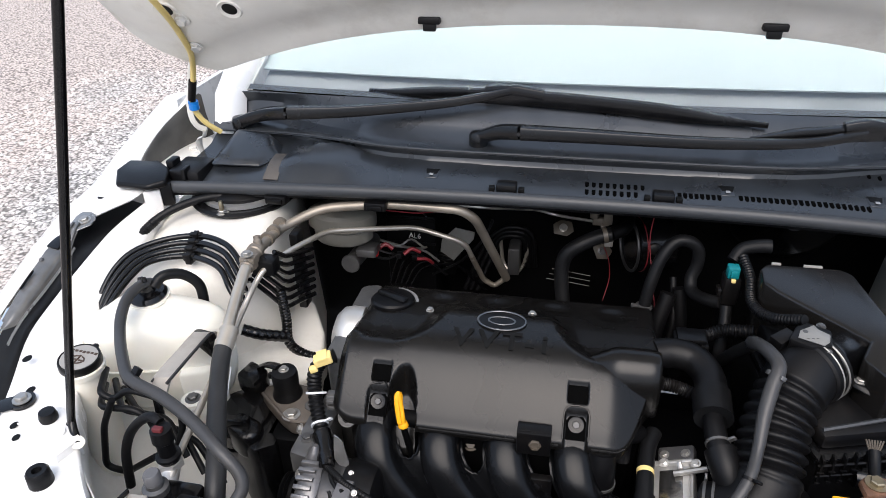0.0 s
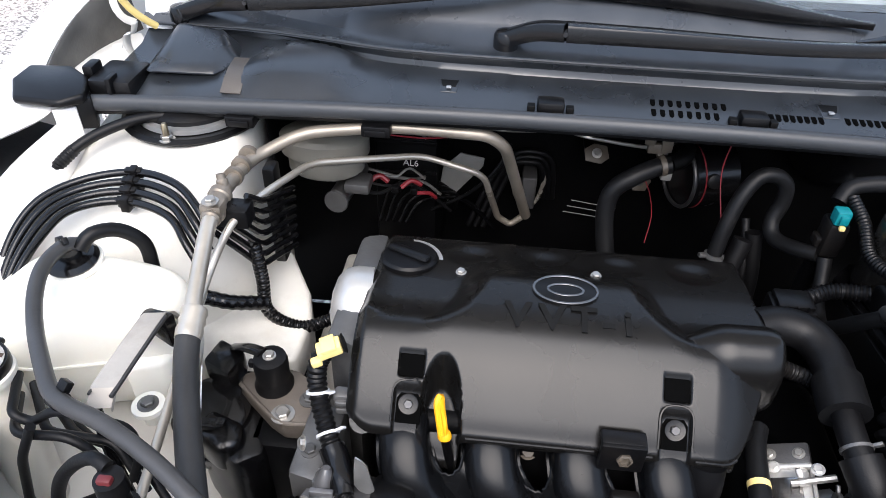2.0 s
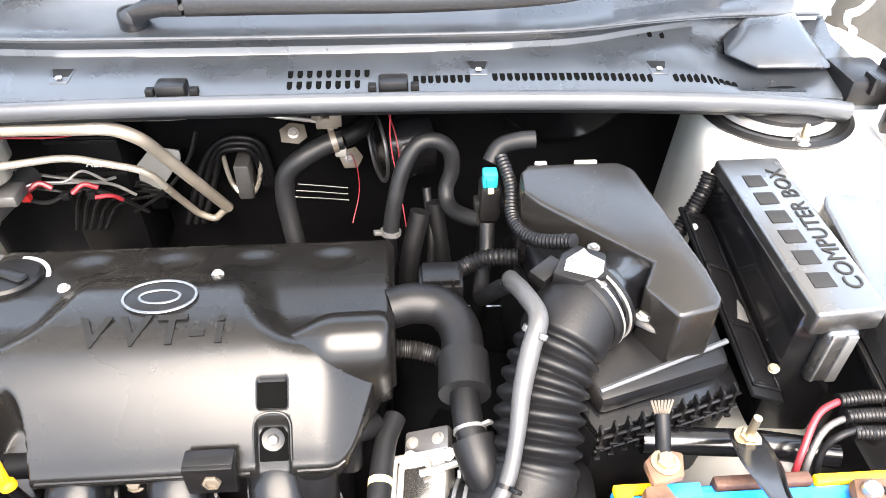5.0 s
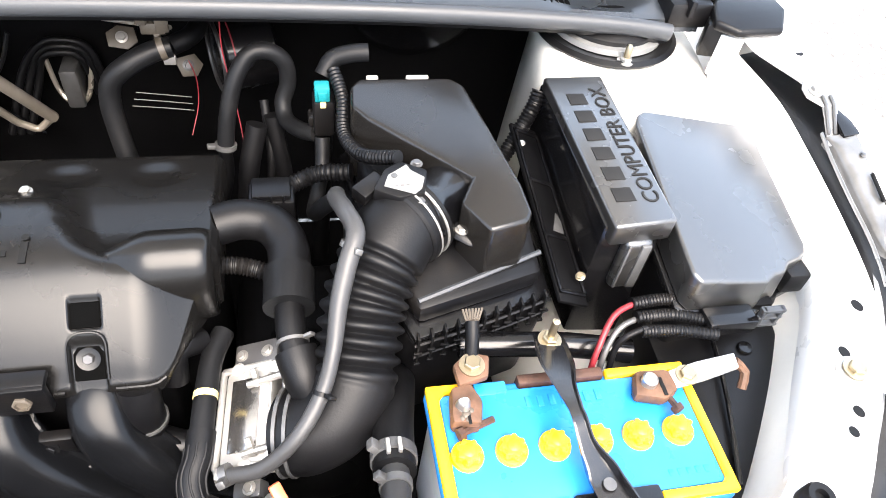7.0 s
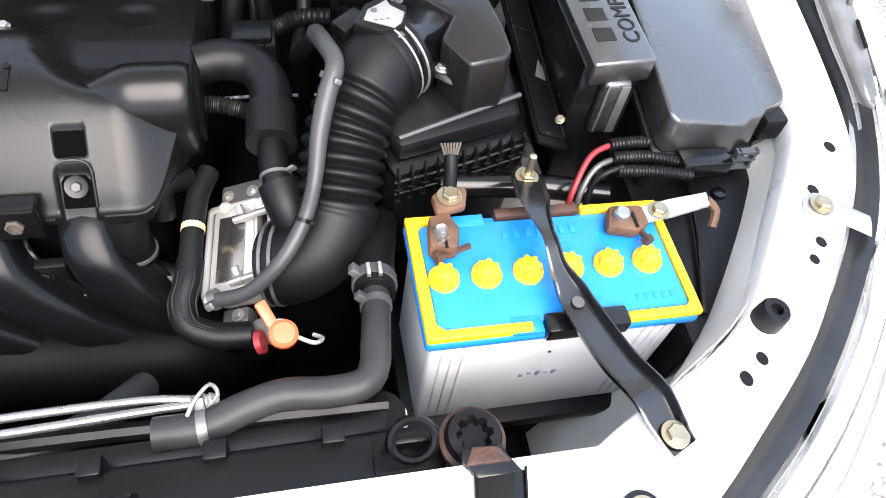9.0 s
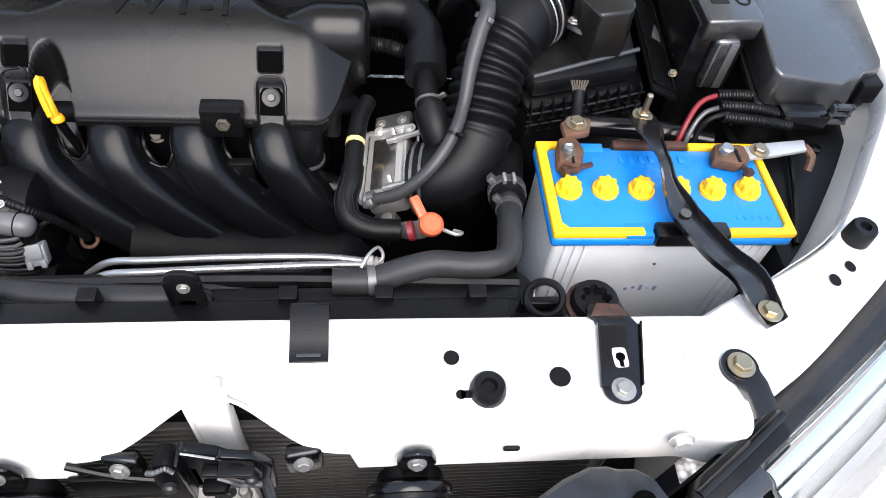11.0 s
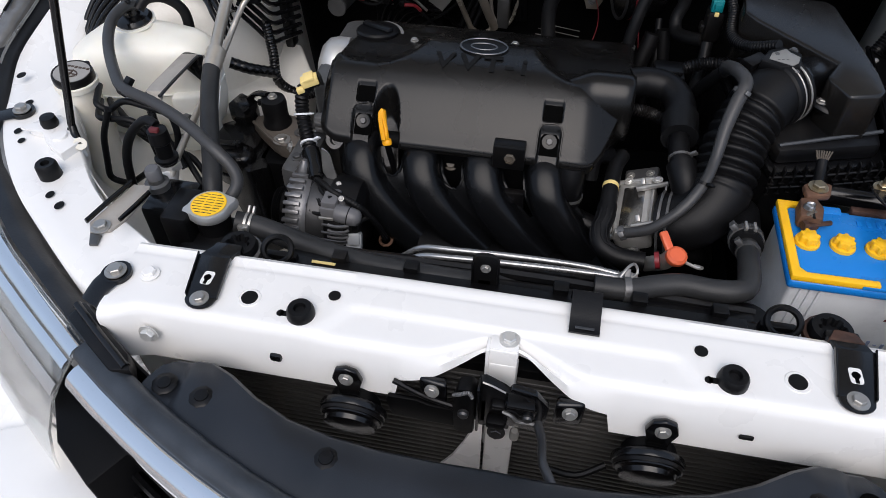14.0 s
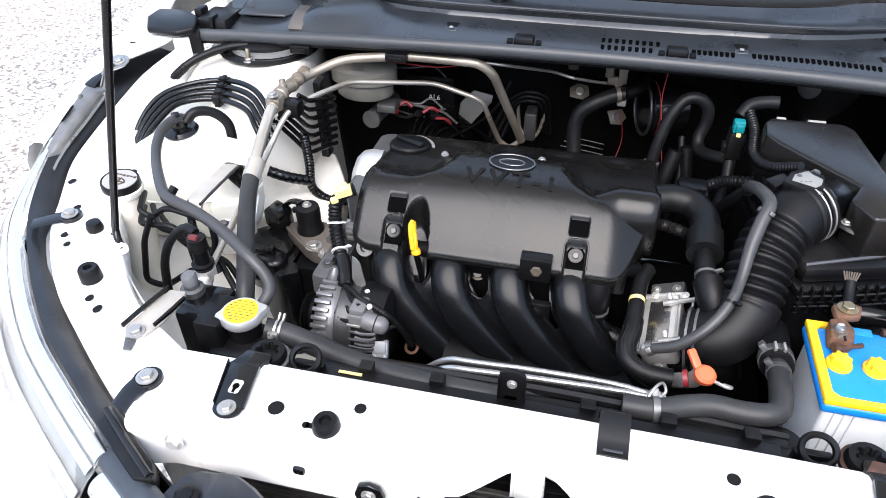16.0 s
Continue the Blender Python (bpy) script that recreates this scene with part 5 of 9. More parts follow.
vh = thing("vent_hose", (0.19, 0.4, 0.66), "grey rubber breather hose along the intake duct", "hose")
part("hose", tube([(0.252, 0.525, 0.83), (0.25, 0.503, 0.846), (0.256, 0.47, 0.86), (0.263, 0.437, 0.862), (0.253, 0.412, 0.846), (0.243, 0.385, 0.822), (0.235, 0.352, 0.793), (0.222, 0.318, 0.776), (0.198, 0.29, 0.752), (0.165, 0.278, 0.722), (0.131, 0.285, 0.699)], lambda s, L: 0.0095 - 0.002 * sstep(0.35, 0.6, s / L), 14, 0.006), VENTM, vh)
clamp_ring(vh, (0.130, 0.287, 0.698), (-1, -0.1, -0.5), 0.01, 0.004)
part("end_clip", box(tuple(Vector((0.130, 0.287, 0.698)) - Vector((0.012, 0.006, 0.012))), tuple(Vector((0.130, 0.287, 0.698)) + Vector((0.004, 0.006, 0.004))), 0.003), DULLZ, vh)
clamp_ring(vh, (0.258, 0.43, 0.852), (-0.4, -0.5, -0.7), 0.0102, 0.003)
clamp_ring(vh, (0.222, 0.318, 0.776), (-0.3, -0.6, -0.5), 0.0082, 0.002, RUBBER)

hA = thing("coolant_elbow_hose", (0.18, 0.48, 0.7), "black padded elbow coolant hose beside the engine", "hose")
part("hose", tube([(0.122, 0.53, 0.787), (0.15, 0.537, 0.788), (0.18, 0.53, 0.785), (0.197, 0.503, 0.78), (0.198, 0.465, 0.776), (0.196, 0.43, 0.772)], 0.0225, 20, 0.006), RUBBER, hA)
part("sleeve", tube([(0.198, 0.468, 0.776), (0.196, 0.424, 0.77)], 0.0265, 20), HOSE, hA)
part("inner_hose", tube([(0.196, 0.43, 0.77), (0.197, 0.395, 0.763), (0.204, 0.365, 0.752), (0.215, 0.345, 0.73)], 0.015, 16, 0.006), RUBBER, hA)
clamp_ring(hA, (0.198, 0.388, 0.761), (0.1, -1, -0.25), 0.0155, 0.0018)
part("lower_sleeve", tube([(0.2, 0.38, 0.758), (0.206, 0.36, 0.748), (0.216, 0.345, 0.73)], 0.021, 18), RUBBER, hA)
part("corrugated_tube", tube([(0.125, 0.49, 0.768), (0.15, 0.488, 0.766), (0.185, 0.478, 0.76)], ribbed(0.0105, 0.2, 0.0045), 14, 0.0011), PLASTIC, hA)
jn = thing("wiring_junction", (0.172, 0.58, 0.74), "small dark green plastic wiring junction block", "connector")
part("block", box((0.156, 0.565, 0.745), (0.208, 0.605, 0.783), 0.004), PLASTIC, jn)
part("lid", box((0.16, 0.568, 0.783), (0.204, 0.602, 0.791), 0.003), PLASTIC, jn)
for k in range(3):
    part("lid_rib", box((0.166 + 0.014 * k, 0.566, 0.75), (0.169 + 0.014 * k, 0.569, 0.792), 0.001), PLASTIC, jn)
part("corrugated_sleeve", tube([(0.2, 0.6, 0.775), (0.235, 0.61, 0.785), (0.275, 0.6, 0.795)], ribbed(0.011, 0.18, 0.005), 14, 0.0013), PLASTIC, jn)
tp = thing("taped_hose", (0.11, 0.31, 0.64), "black ribbed hose wrapped with yellow tape", "hose")
part("upper_hose", tube([(0.125, 0.44, 0.715), (0.115, 0.411, 0.715), (0.11, 0.372, 0.712), (0.107, 0.336, 0.708), (0.105, 0.315, 0.705)], 0.0118, 16, 0.006), HOSE, tp)
part("lower_hose", tube([(0.107, 0.33, 0.7075), (0.104, 0.306, 0.703), (0.0985, 0.286, 0.696), (0.1035, 0.266, 0.688), (0.128, 0.255, 0.682), (0.163, 0.252, 0.682)], 0.0138, 18, 0.004), RUBBER, tp)
for k in range(5):
    dz = Vector((-0.0136 * math.cos(radians(18 + 36 * k)), -0.002, 0.0136 * math.sin(radians(18 + 36 * k))))
    part("hose_rib", tube([tuple(Vector(p) + dz) for p in ((0.105, 0.315, 0.705), (0.1035, 0.303, 0.702), (0.0985, 0.286, 0.696), (0.1035, 0.266, 0.688), (0.122, 0.257, 0.683))], 0.0013, 6, 0.005), HOSE, tp)
part("tape", tube([(0.1096, 0.37, 0.7118), (0.1092, 0.363, 0.7112)], 0.0122, 14), TAPE, tp, "yellow marker tape")
part("short_pipe", tube([(0.105, 0.43, 0.72), (0.082, 0.41, 0.73), (0.078, 0.395, 0.7)], 0.013, 14), RUBBER, tp)
oc2 = thing("purge_cap", (0.19, 0.234, 0.7), "orange-red plastic cap with a lever on a metal stub", "plastic cap")
part("cap", lathe([(0, 0), (0.012, 0), (0.014, 0.004), (0.0135, 0.01), (0.01, 0.013), (0, 0.0135)], 20, facing((0.194, 0.226, 0.722), (0.1, -0.3, 1))), ORANGE, oc2)
lv = box((-0.0055, -0.0035, 0), (0.0055, 0.0035, 0.026), 0.002)
lv.transform(facing((0.186, 0.232, 0.731), (-0.45, 0.8, 0.5)))
part("lever", lv, ORANGE, oc2)
part("stub", tube([(0.192, 0.23, 0.726), (0.186, 0.24, 0.7), (0.17, 0.27, 0.66)], 0.011, 14), ALU, oc2, "dull metal stub")
part("pink_seal", lathe([(0.008, 0), (0.0115, 0), (0.0115, 0.006), (0.008, 0.006)], 16, facing((0.17, 0.225, 0.715), (1, 0, 0.3))), WIRERED, oc2)
part("spring_clip", tube([(0.205, 0.225, 0.72), (0.222, 0.215, 0.722), (0.23, 0.222, 0.716), (0.222, 0.23, 0.71)], 0.0022, 8, 0.003), ZINC, oc2)

# ---- battery ----
bat = thing("battery", (0.44, 0.25, 0.56), "grey car battery with a blue and yellow lid", "car battery")
part("case", box((0.326, 0.188, 0.56), (0.583, 0.314, 0.752), 0.006, 3), CASE, bat)
for k in range(3):
    part("case_rib", box((0.338 + 0.011 * k, 0.1855, 0.575), (0.342 + 0.011 * k, 0.19, 0.742), 0.001), CASE, bat)
    part("case_rib", box((0.5435 + 0.011 * k, 0.1855, 0.575), (0.5475 + 0.011 * k, 0.19, 0.742), 0.001), CASE, bat)
part("lid", box((0.319, 0.181, 0.742), (0.592, 0.321, 0.757), 0.005, 3), BLUE, bat)
rim = [(0.3195, 0.1815), (0.42, 0.1815), (0.42, 0.1915), (0.338, 0.1915), (0.331, 0.198), (0.331, 0.304), (0.338, 0.312), (0.362, 0.312), (0.362, 0.3205), (0.3195, 0.3205)]
part("rim", prism(rim, 0.7565, 0.7655, 0.002), YELLOW, bat, "yellow raised rim")
part("rim", prism([(0.515, 0.1815), (0.5915, 0.1815), (0.5915, 0.3205), (0.505, 0.3205), (0.505, 0.311), (0.577, 0.311), (0.583, 0.304), (0.583, 0.197), (0.577, 0.191), (0.515, 0.191)], 0.7565, 0.7655, 0.002), YELLOW, bat, "yellow raised rim")
part("panel", box((0.3315, 0.192, 0.756), (0.5825, 0.3105, 0.762), 0.0025), BLUE, bat)
part("front_grip", box((0.432, 0.176, 0.748), (0.514, 0.197, 0.768), 0.003), GLOSS, bat, "black carry grip")
part("rear_grip", box((0.412, 0.312, 0.75), (0.503, 0.324, 0.766), 0.003), DARKRUST, bat, "brown stained grip")
part("catch", box((0.4, 0.1805, 0.757), (0.43, 0.199, 0.7625), 0.001), BLUE, bat)
part("catch", box((0.368, 0.306, 0.757), (0.4, 0.32, 0.7625), 0.001), BLUE, bat)
star = []
for k in range(42):
    a = 2 * math.pi * k / 42
    star.append(((0.0122 + 0.0017 * math.cos(7 * a)) * math.cos(a), (0.0122 + 0.0017 * math.cos(7 * a)) * math.sin(a)))
capb = join(lathe([(0, 0), (0.0152, 0), (0.0155, 0.002), (0.0148, 0.005), (0.012, 0.006), (0, 0.006)], 24), prism(star, 0.004, 0.0145, 0.0018, 2, taper=0.0015), lathe([(0, 0.0142), (0.007, 0.0142), (0.005, 0.0155), (0, 0.016)], 16))
cap_me = to_mesh("vent_cap", capb, YELLOW, 30)
for i in range(6):
    link("vent_cap", cap_me, bat, "", Matrix.Translation((0.3465 + 0.0418 * i, 0.246, 0.7615)) @ pose(0, 0, 0, 0, 0, 23 * i))
# moulded wording too worn to read, as plain bars
for i in range(7):
    part("moulded_mark", box((0.415 + 0.012 * i, 0.288, 0.7615), (0.421 + 0.012 * i, 0.3, 0.7632), 0.0005), BLUE, bat)
for i in range(5):
    part("moulded_mark", box((0.53 + 0.009 * i, 0.203, 0.7615), (0.5355 + 0.009 * i, 0.21, 0.7625), 0.0003), BLUE, bat)
for i in range(5):
    part("ink_mark", box((0.43 + 0.009 * i, 0.1868, 0.648 + 0.004 * (i % 2)), (0.434 + 0.009 * i, 0.1882, 0.653 + 0.003 * (i % 3)), 0.0003), BLUEINK, bat)
part("ink_mark", box((0.45, 0.1868, 0.7), (0.453, 0.1882, 0.703), 0.0003), DARKRED, bat)
tl = thing("battery_terminal", (0.352, 0.29, 0.76), "corroded rusty battery terminal clamp with a bolt", "battery terminal", "battery terminals")
part("clamp", prism([(0.335, 0.27), (0.362, 0.266), (0.368, 0.29), (0.36, 0.31), (0.34, 0.306)], 0.763, 0.785, 0.004), RUST, tl)
part("post", lathe([(0, 0), (0.0078, 0), (0.0068, 0.027), (0.005, 0.03), (0.003, 0.028), (0, 0.028)], 16, Matrix.Translation((0.348, 0.285, 0.762)), lambda a, r, z: 1 + 0.12 * math.sin(3 * a + 200 * z)), PIPE2, tl, "worn lead post")
part("corrosion", join(*[lathe([(0, 0), (r_, 0), (r_ * 0.8, h_ * 0.6), (r_ * 0.4, h_), (0, h_ * 1.05)], 11, Matrix.Translation((0.349 + dx, 0.277 + dy, 0.7842)) @ pose(0, 0, 0, 0, 0, 40 * k)) for k, (dx, dy, r_, h_) in enumerate(((0, 0, 0.005, 0.0022), (0.005, 0.003, 0.0035, 0.0016), (-0.004, -0.0035, 0.003, 0.0018), (0.001, -0.0055, 0.0026, 0.0013), (-0.0045, 0.004, 0.0028, 0.0012)))]), TAG, tl, "tan crusty corrosion")
part("lug", prism([(0.348, 0.305), (0.378, 0.312), (0.384, 0.335), (0.362, 0.342), (0.346, 0.328)], 0.778, 0.788, 0.003), RUST, tl)
part("clamp_bolt", lathe([(0, -0.02), (0.0035, -0.02), (0.0035, 0.012), (0.0065, 0.012), (0.0065, 0.018), (0, 0.018)], 6, facing((0.357, 0.268, 0.774), (-0.9, -0.3, 0))), DARKRUST, tl)
part("split", box((0.3495, 0.266, 0.7845), (0.3525, 0.28, 0.7858), 0.0003), ETCH, tl)
bolt(tl, (0.364, 0.325, 0.788), 0.0085, material=GOLDZ, washer=1.5)
part("cable_end", tube([(0.366, 0.335, 0.784), (0.37, 0.352, 0.79), (0.372, 0.368, 0.8)], 0.007, 10), RUBBER, tl)
for k in range(7):
    part("wire_strand", tube([(0.372 + 0.0016 * (k - 3), 0.366, 0.797), (0.3725 + 0.0034 * (k - 3), 0.376, 0.81)], 0.0011, 5), TAG, tl)
tr_ = thing("battery_terminal", (0.545, 0.292, 0.76), "corroded battery terminal with a pale cable lug", "battery terminal", "battery terminals")
part("clamp", prism([(0.52, 0.28), (0.55, 0.272), (0.568, 0.282), (0.566, 0.306), (0.53, 0.308)], 0.763, 0.779, 0.005), RUST, tr_)
part("post", lathe([(0, 0), (0.009, 0), (0.008, 0.024), (0.006, 0.026), (0, 0.0255)], 16, Matrix.Translation((0.538, 0.292, 0.762))), PIPE2, tr_, "worn lead post")
part("clamp_bolt", lathe([(0, -0.02), (0.0035, -0.02), (0.0035, 0.012), (0.0065, 0.012), (0.0065, 0.018), (0, 0.018)], 6, facing((0.556, 0.279, 0.772), (0.3, -1, 0))), DARKRUST, tr_)
part("split", box((0.549, 0.276, 0.7785), (0.553, 0.296, 0.7798), 0.0003), ETCH, tr_)
part("lug", prism([(0.565, 0.285), (0.6, 0.29), (0.645, 0.3), (0.648, 0.318), (0.6, 0.312), (0.566, 0.305)], 0.77, 0.776, 0.002), SILVER, tr_, "pale flat cable lug")
bolt(tr_, (0.583, 0.297, 0.776), 0.008, material=GOLDZ)
part("lug_tip", tube([(0.645, 0.309, 0.773), (0.656, 0.3, 0.765), (0.652, 0.288, 0.752)], 0.005, 8), RUST, tr_)
# hold-down strap
hold = thing("battery_strap", (0.465, 0.2, 0.76), "black painted steel battery hold-down strap", "battery strap")
SP = [(0.453, 0.366, 0.770, 0.011), (0.453, 0.354, 0.776, 0.0145), (0.447, 0.318, 0.79, 0.0145), (0.443, 0.286, 0.8, 0.0085), (0.443, 0.251, 0.807, 0.0046), (0.448, 0.226, 0.793, 0.0058), (0.459, 0.196, 0.780, 0.0125), (0.466, 0.13, 0.801, 0.0138), (0.472, 0.1, 0.814, 0.014), (0.476, 0.086, 0.818, 0.014), (0.483, 0.066, 0.8115, 0.0138), (0.488, 0.052, 0.8095, 0.0138), (0.492, 0.043, 0.8095, 0.0105)]
ctr = spline([p[:3] for p in SP], 0.006)
wid = lambda i: lerp_curve([(k * (len(ctr) - 1) / (len(SP) - 1), p[3]) for k, p in enumerate(SP)], i)
rows = []
for i, p in enumerate(ctr):
    t = (ctr[min(i + 1, len(ctr) - 1)] - ctr[max(i - 1, 0)]).normalized()
    sd = t.cross(Vector((0, 0, 1))).normalized()
    w = wid(i)
    u = sd.cross(t).normalized()
    h = 0.003 + 0.005 * sstep(0.38, 0.5, i / len(ctr)) * sstep(1.0, 0.93, i / len(ctr))
    rows.append([p - sd * w * 1.12 + u * h, p - sd * w * 1.04 + u * h * 0.5, p - sd * w * 0.92, p - sd * w * 0.5, p + sd * w * 0.5, p + sd * w * 0.92, p + sd * w * 1.04 + u * h * 0.5, p + sd * w * 1.12 + u * h])
part("strap", sheet(rows, 0.002), STRAPM, hold)
bolt(hold, (0.489, 0.055, 0.8125), 0.008, material=GOLDZ)
bolt(hold, (0.453, 0.352, 0.778), 0.0085, material=GOLDZ)
part("stud", lathe([(0, 0), (0.004, 0), (0.004, 0.032), (0, 0.034)], 10, Matrix.Translation((0.453, 0.352, 0.778))), GOLDZ, hold)
part("stud_hole", lathe([(0.004, 0), (0.006, 0), (0.006, 0.0015), (0.004, 0.0015)], 16, Matrix.Translation((0.461, 0.196, 0.782))), CASTD, hold)
tray = thing("battery_tray", (0.44, 0.25, 0.4), "black plastic battery tray on a steel support", "battery tray")
part("tray", box((0.312, 0.17, 0.54), (0.588, 0.335, 0.562), 0.006), PLASTIC, tray)
part("support", box((0.34, 0.19, 0.24), (0.53, 0.32, 0.541), 0.02), DARK, tray)
cb = thing("battery_cables", (0.52, 0.37, 0.74), "corrugated battery cables with red and black leads", "cables")
for k, (mt, z) in enumerate(((WIRERED, 0.0), (CASTD, -0.006), (RUBBER, -0.003))):
    part("lead", tube([(0.5 + 0.012 * k, 0.328, 0.72 + z), (0.508 + 0.01 * k, 0.345, 0.762 + z), (0.53 + 0.004 * k, 0.372 - 0.012 * k, 0.782 + z), (0.56, 0.385 - 0.016 * k, 0.786 + z)], 0.0034, 10, 0.006), mt, cb)
for k in range(3):
    part("conduit", tube([(0.553, 0.384 - 0.016 * k, 0.785 - 0.003 * k), (0.6, 0.388 - 0.018 * k, 0.782 - 0.004 * k), (0.64, 0.378 - 0.018 * k, 0.775)], ribbed(0.0072, 0.16, 0.004), 12, 0.001), PLASTIC, cb)
part("crosswise_pipe", tube([(0.37, 0.385, 0.735), (0.44, 0.378, 0.735), (0.49, 0.372, 0.735), (0.56, 0.36, 0.73)], 0.014, 16, 0.02), GLOSS, cb, "glossy black pipe")
bwell = thing("battery_side_guard", (0.66, 0.3, 0.5), "black plastic splash guard beside the battery", "splash guard")
GUARD = [(0.597, 0.165), (0.63, 0.185), (0.69, 0.262), (0.748, 0.36), (0.762, 0.42), (0.73, 0.45), (0.6, 0.43), (0.597, 0.35)]
part("panel", prism(GUARD, 0.5, lambda x, y: 0.715 + 0.12 * (x - 0.6), 0.008), PLASTIC, bwell)
part("fold", tube([(0.6, 0.4, 0.725), (0.66, 0.4, 0.732), (0.74, 0.41, 0.742)], 0.005, 8, 0.02), GLOSS, bwell)
part("fold", tube([(0.62, 0.2, 0.722), (0.65, 0.3, 0.73), (0.67, 0.4, 0.735)], 0.003, 8, 0.02), GLOSS, bwell)
part("push_clip", lathe([(0, 0), (0.009, 0), (0.008, 0.003), (0, 0.004)], 18, Matrix.Translation((0.7, 0.35, 0.728))), GLOSS, bwell)

# ---- computer box and fuse box ----
ecu = thing("computer_box", (0.555, 0.55, 0.64), "black metal computer box with printed lettering on top", "computer box")
ez = lambda x, y: 0.861 + 0.03 * (y - 0.435) + 0.03 * (x - 0.56)
part("case", prism([(0.524, 0.44), (0.592, 0.433), (0.6, 0.69), (0.522, 0.69)], 0.66, lambda x, y: ez(x, y) - 0.012, 0.006), GLOSS, ecu)
part("lid", prism([(0.5285, 0.427), (0.6, 0.431), (0.6, 0.684), (0.523, 0.685)], lambda x, y: ez(x, y) - 0.03, ez, 0.004, 3), LIDM, ecu)
part("front_ridge", box((0.548, 0.424, 0.76), (0.582, 0.44, 0.835), 0.007, 3), LIDM, ecu)
# pale strips painted as highlights down the glossy ridge
part("film_strip", box((0.5665, 0.4215, 0.765), (0.5775, 0.4255, 0.832), 0.001), CASTD, ecu, "pale strip painted as the ridge's highlight")
part("film_strip", box((0.551, 0.4222, 0.765), (0.554, 0.4255, 0.832), 0.001), CASTD, ecu, "pale strip painted as the ridge's highlight")
me = text_mesh("lettering", "COMPUTER BOX", 0.0265, 0.0004, MUTED)
tx = Vector((0, 1, 0.03)).normalized()
ty = Vector((-1, 0, -0.03)).normalized()
lay = Matrix((tx, ty, tx.cross(ty))).transposed().to_4x4()
link("lettering", me, ecu, "grey printed words", Matrix.Translation((0.5835, 0.558, ez(0.5835, 0.558) + 0.0006)) @ lay)
for i in range(6):
    y = 0.462 + 0.033 * i
    mark = box((0.541, y, ez(0.5525, y) - 0.001), (0.564, y + 0.021, ez(0.5525, y) + 0.0011), 0.0003)
    part("mark", mark, MUTED, ecu, "grey printed mark")
bolt(ecu, (0.53, 0.47, 0.78), 0.006, (-1, -0.2, 0.3), GOLDZ)
br = thing("relay_bracket", (0.5, 0.52, 0.66), "black perforated steel bracket beside the computer box", "bracket")
Mb = Matrix.Translation((0.5, 0.53, 0.79)) @ pose(0, 0, 0, 10, 25, 4)
for lo, hi in (((-0.02, -0.12, 0), (-0.016, 0.12, 0.003)), ((0.016, -0.12, 0), (0.02, 0.12, 0.003)), ((-0.02, -0.12, 0), (0.02, -0.115, 0.003)), ((-0.02, 0.115, 0), (0.02, 0.12, 0.003)), ((-0.02, -0.045, 0), (0.02, -0.04, 0.003)), ((-0.02, 0.035, 0), (0.02, 0.04, 0.003))):
    b_ = box(lo, hi, 0.0006)
    b_.transform(Mb)
    part("bar", b_, GLOSS, br)
b_ = box((-0.021, -0.13, -0.006), (0.021, 0.13, 0), 0.002)
b_.transform(Mb)
part("plate", b_, DARK, br)
b_ = prism([(-0.002, -0.034), (0.014, -0.036), (0.015, -0.018), (0.01, -0.006)], 0.0005, 0.002, 0.0003)
b_.transform(Mb)
part("gusset", b_, CASTD, br, "grey triangular gusset")
bolt(br, (0.512, 0.43, 0.78), 0.0048, (-0.4, -0.1, 1), GOLDZ, washer=1.2)
bolt(br, (0.49, 0.625, 0.81), 0.0038, (-0.4, -0.1, 1), DULLZ, washer=1.2)
part("corrugated_loom", tube([(0.47, 0.63, 0.78), (0.49, 0.65, 0.8), (0.512, 0.67, 0.83), (0.52, 0.68, 0.85)], ribbed(0.0105, 0.2, 0.005), 14, 0.0012), PLASTIC, br)

fb = thing("fuse_box", (0.69, 0.48, 0.66), "black plastic fuse box with a smooth sloping lid", "fuse box")
fz = lambda x, y: 0.873 - 0.2 * (0.605 - y) - 0.17 * (x - 0.622)
fpoly = [(0.605, 0.584), (0.612, 0.6), (0.624, 0.608), (0.764, 0.608), (0.776, 0.6), (0.784, 0.582), (0.785, 0.518), (0.785, 0.428), (0.779, 0.416), (0.766, 0.408), (0.746, 0.4), (0.736, 0.389), (0.718, 0.384), (0.702, 0.374), (0.612, 0.37), (0.605, 0.38)]
part("lid", prism(fpoly, lambda x, y: fz(x, y) - 0.045, fz, 0.004, 3, taper=0.004), LIDM, fb, "smooth grey-black lid")
part("base", prism([(x + (0.69 - x) * 0.03, y + (0.49 - y) * 0.03) for x, y in fpoly], 0.66, lambda x, y: fz(x, y) - 0.04, 0.005), PLASTIC, fb)
part("flange", prism([(x - (0.69 - x) * 0.06, y - (0.49 - y) * 0.05) for x, y in fpoly], lambda x, y: fz(x, y) - 0.055, lambda x, y: fz(x, y) - 0.045, 0.002), GLOSS, fb)
for lo, hi in (((0.69, 0.348, 0.775), (0.694, 0.356, 0.8)), ((0.71, 0.348, 0.775), (0.714, 0.356, 0.8)), ((0.688, 0.348, 0.795), (0.716, 0.356, 0.8)), ((0.688, 0.348, 0.785), (0.716, 0.354, 0.788)), ((0.688, 0.348, 0.772), (0.716, 0.356, 0.776))):
    part("latch_bar", box(lo, hi, 0.001), SEAL, fb)
part("side_catch", box((0.748, 0.393, 0.768), (0.777, 0.424, 0.7985), 0.004), PLASTIC, fb)
part("cable_port", box((0.63, 0.345, 0.765), (0.69, 0.372, 0.787), 0.004), GLOSS, fb)
part("lower_block", box((0.615, 0.375, 0.66), (0.73, 0.4, 0.775), 0.005), DARK, fb)

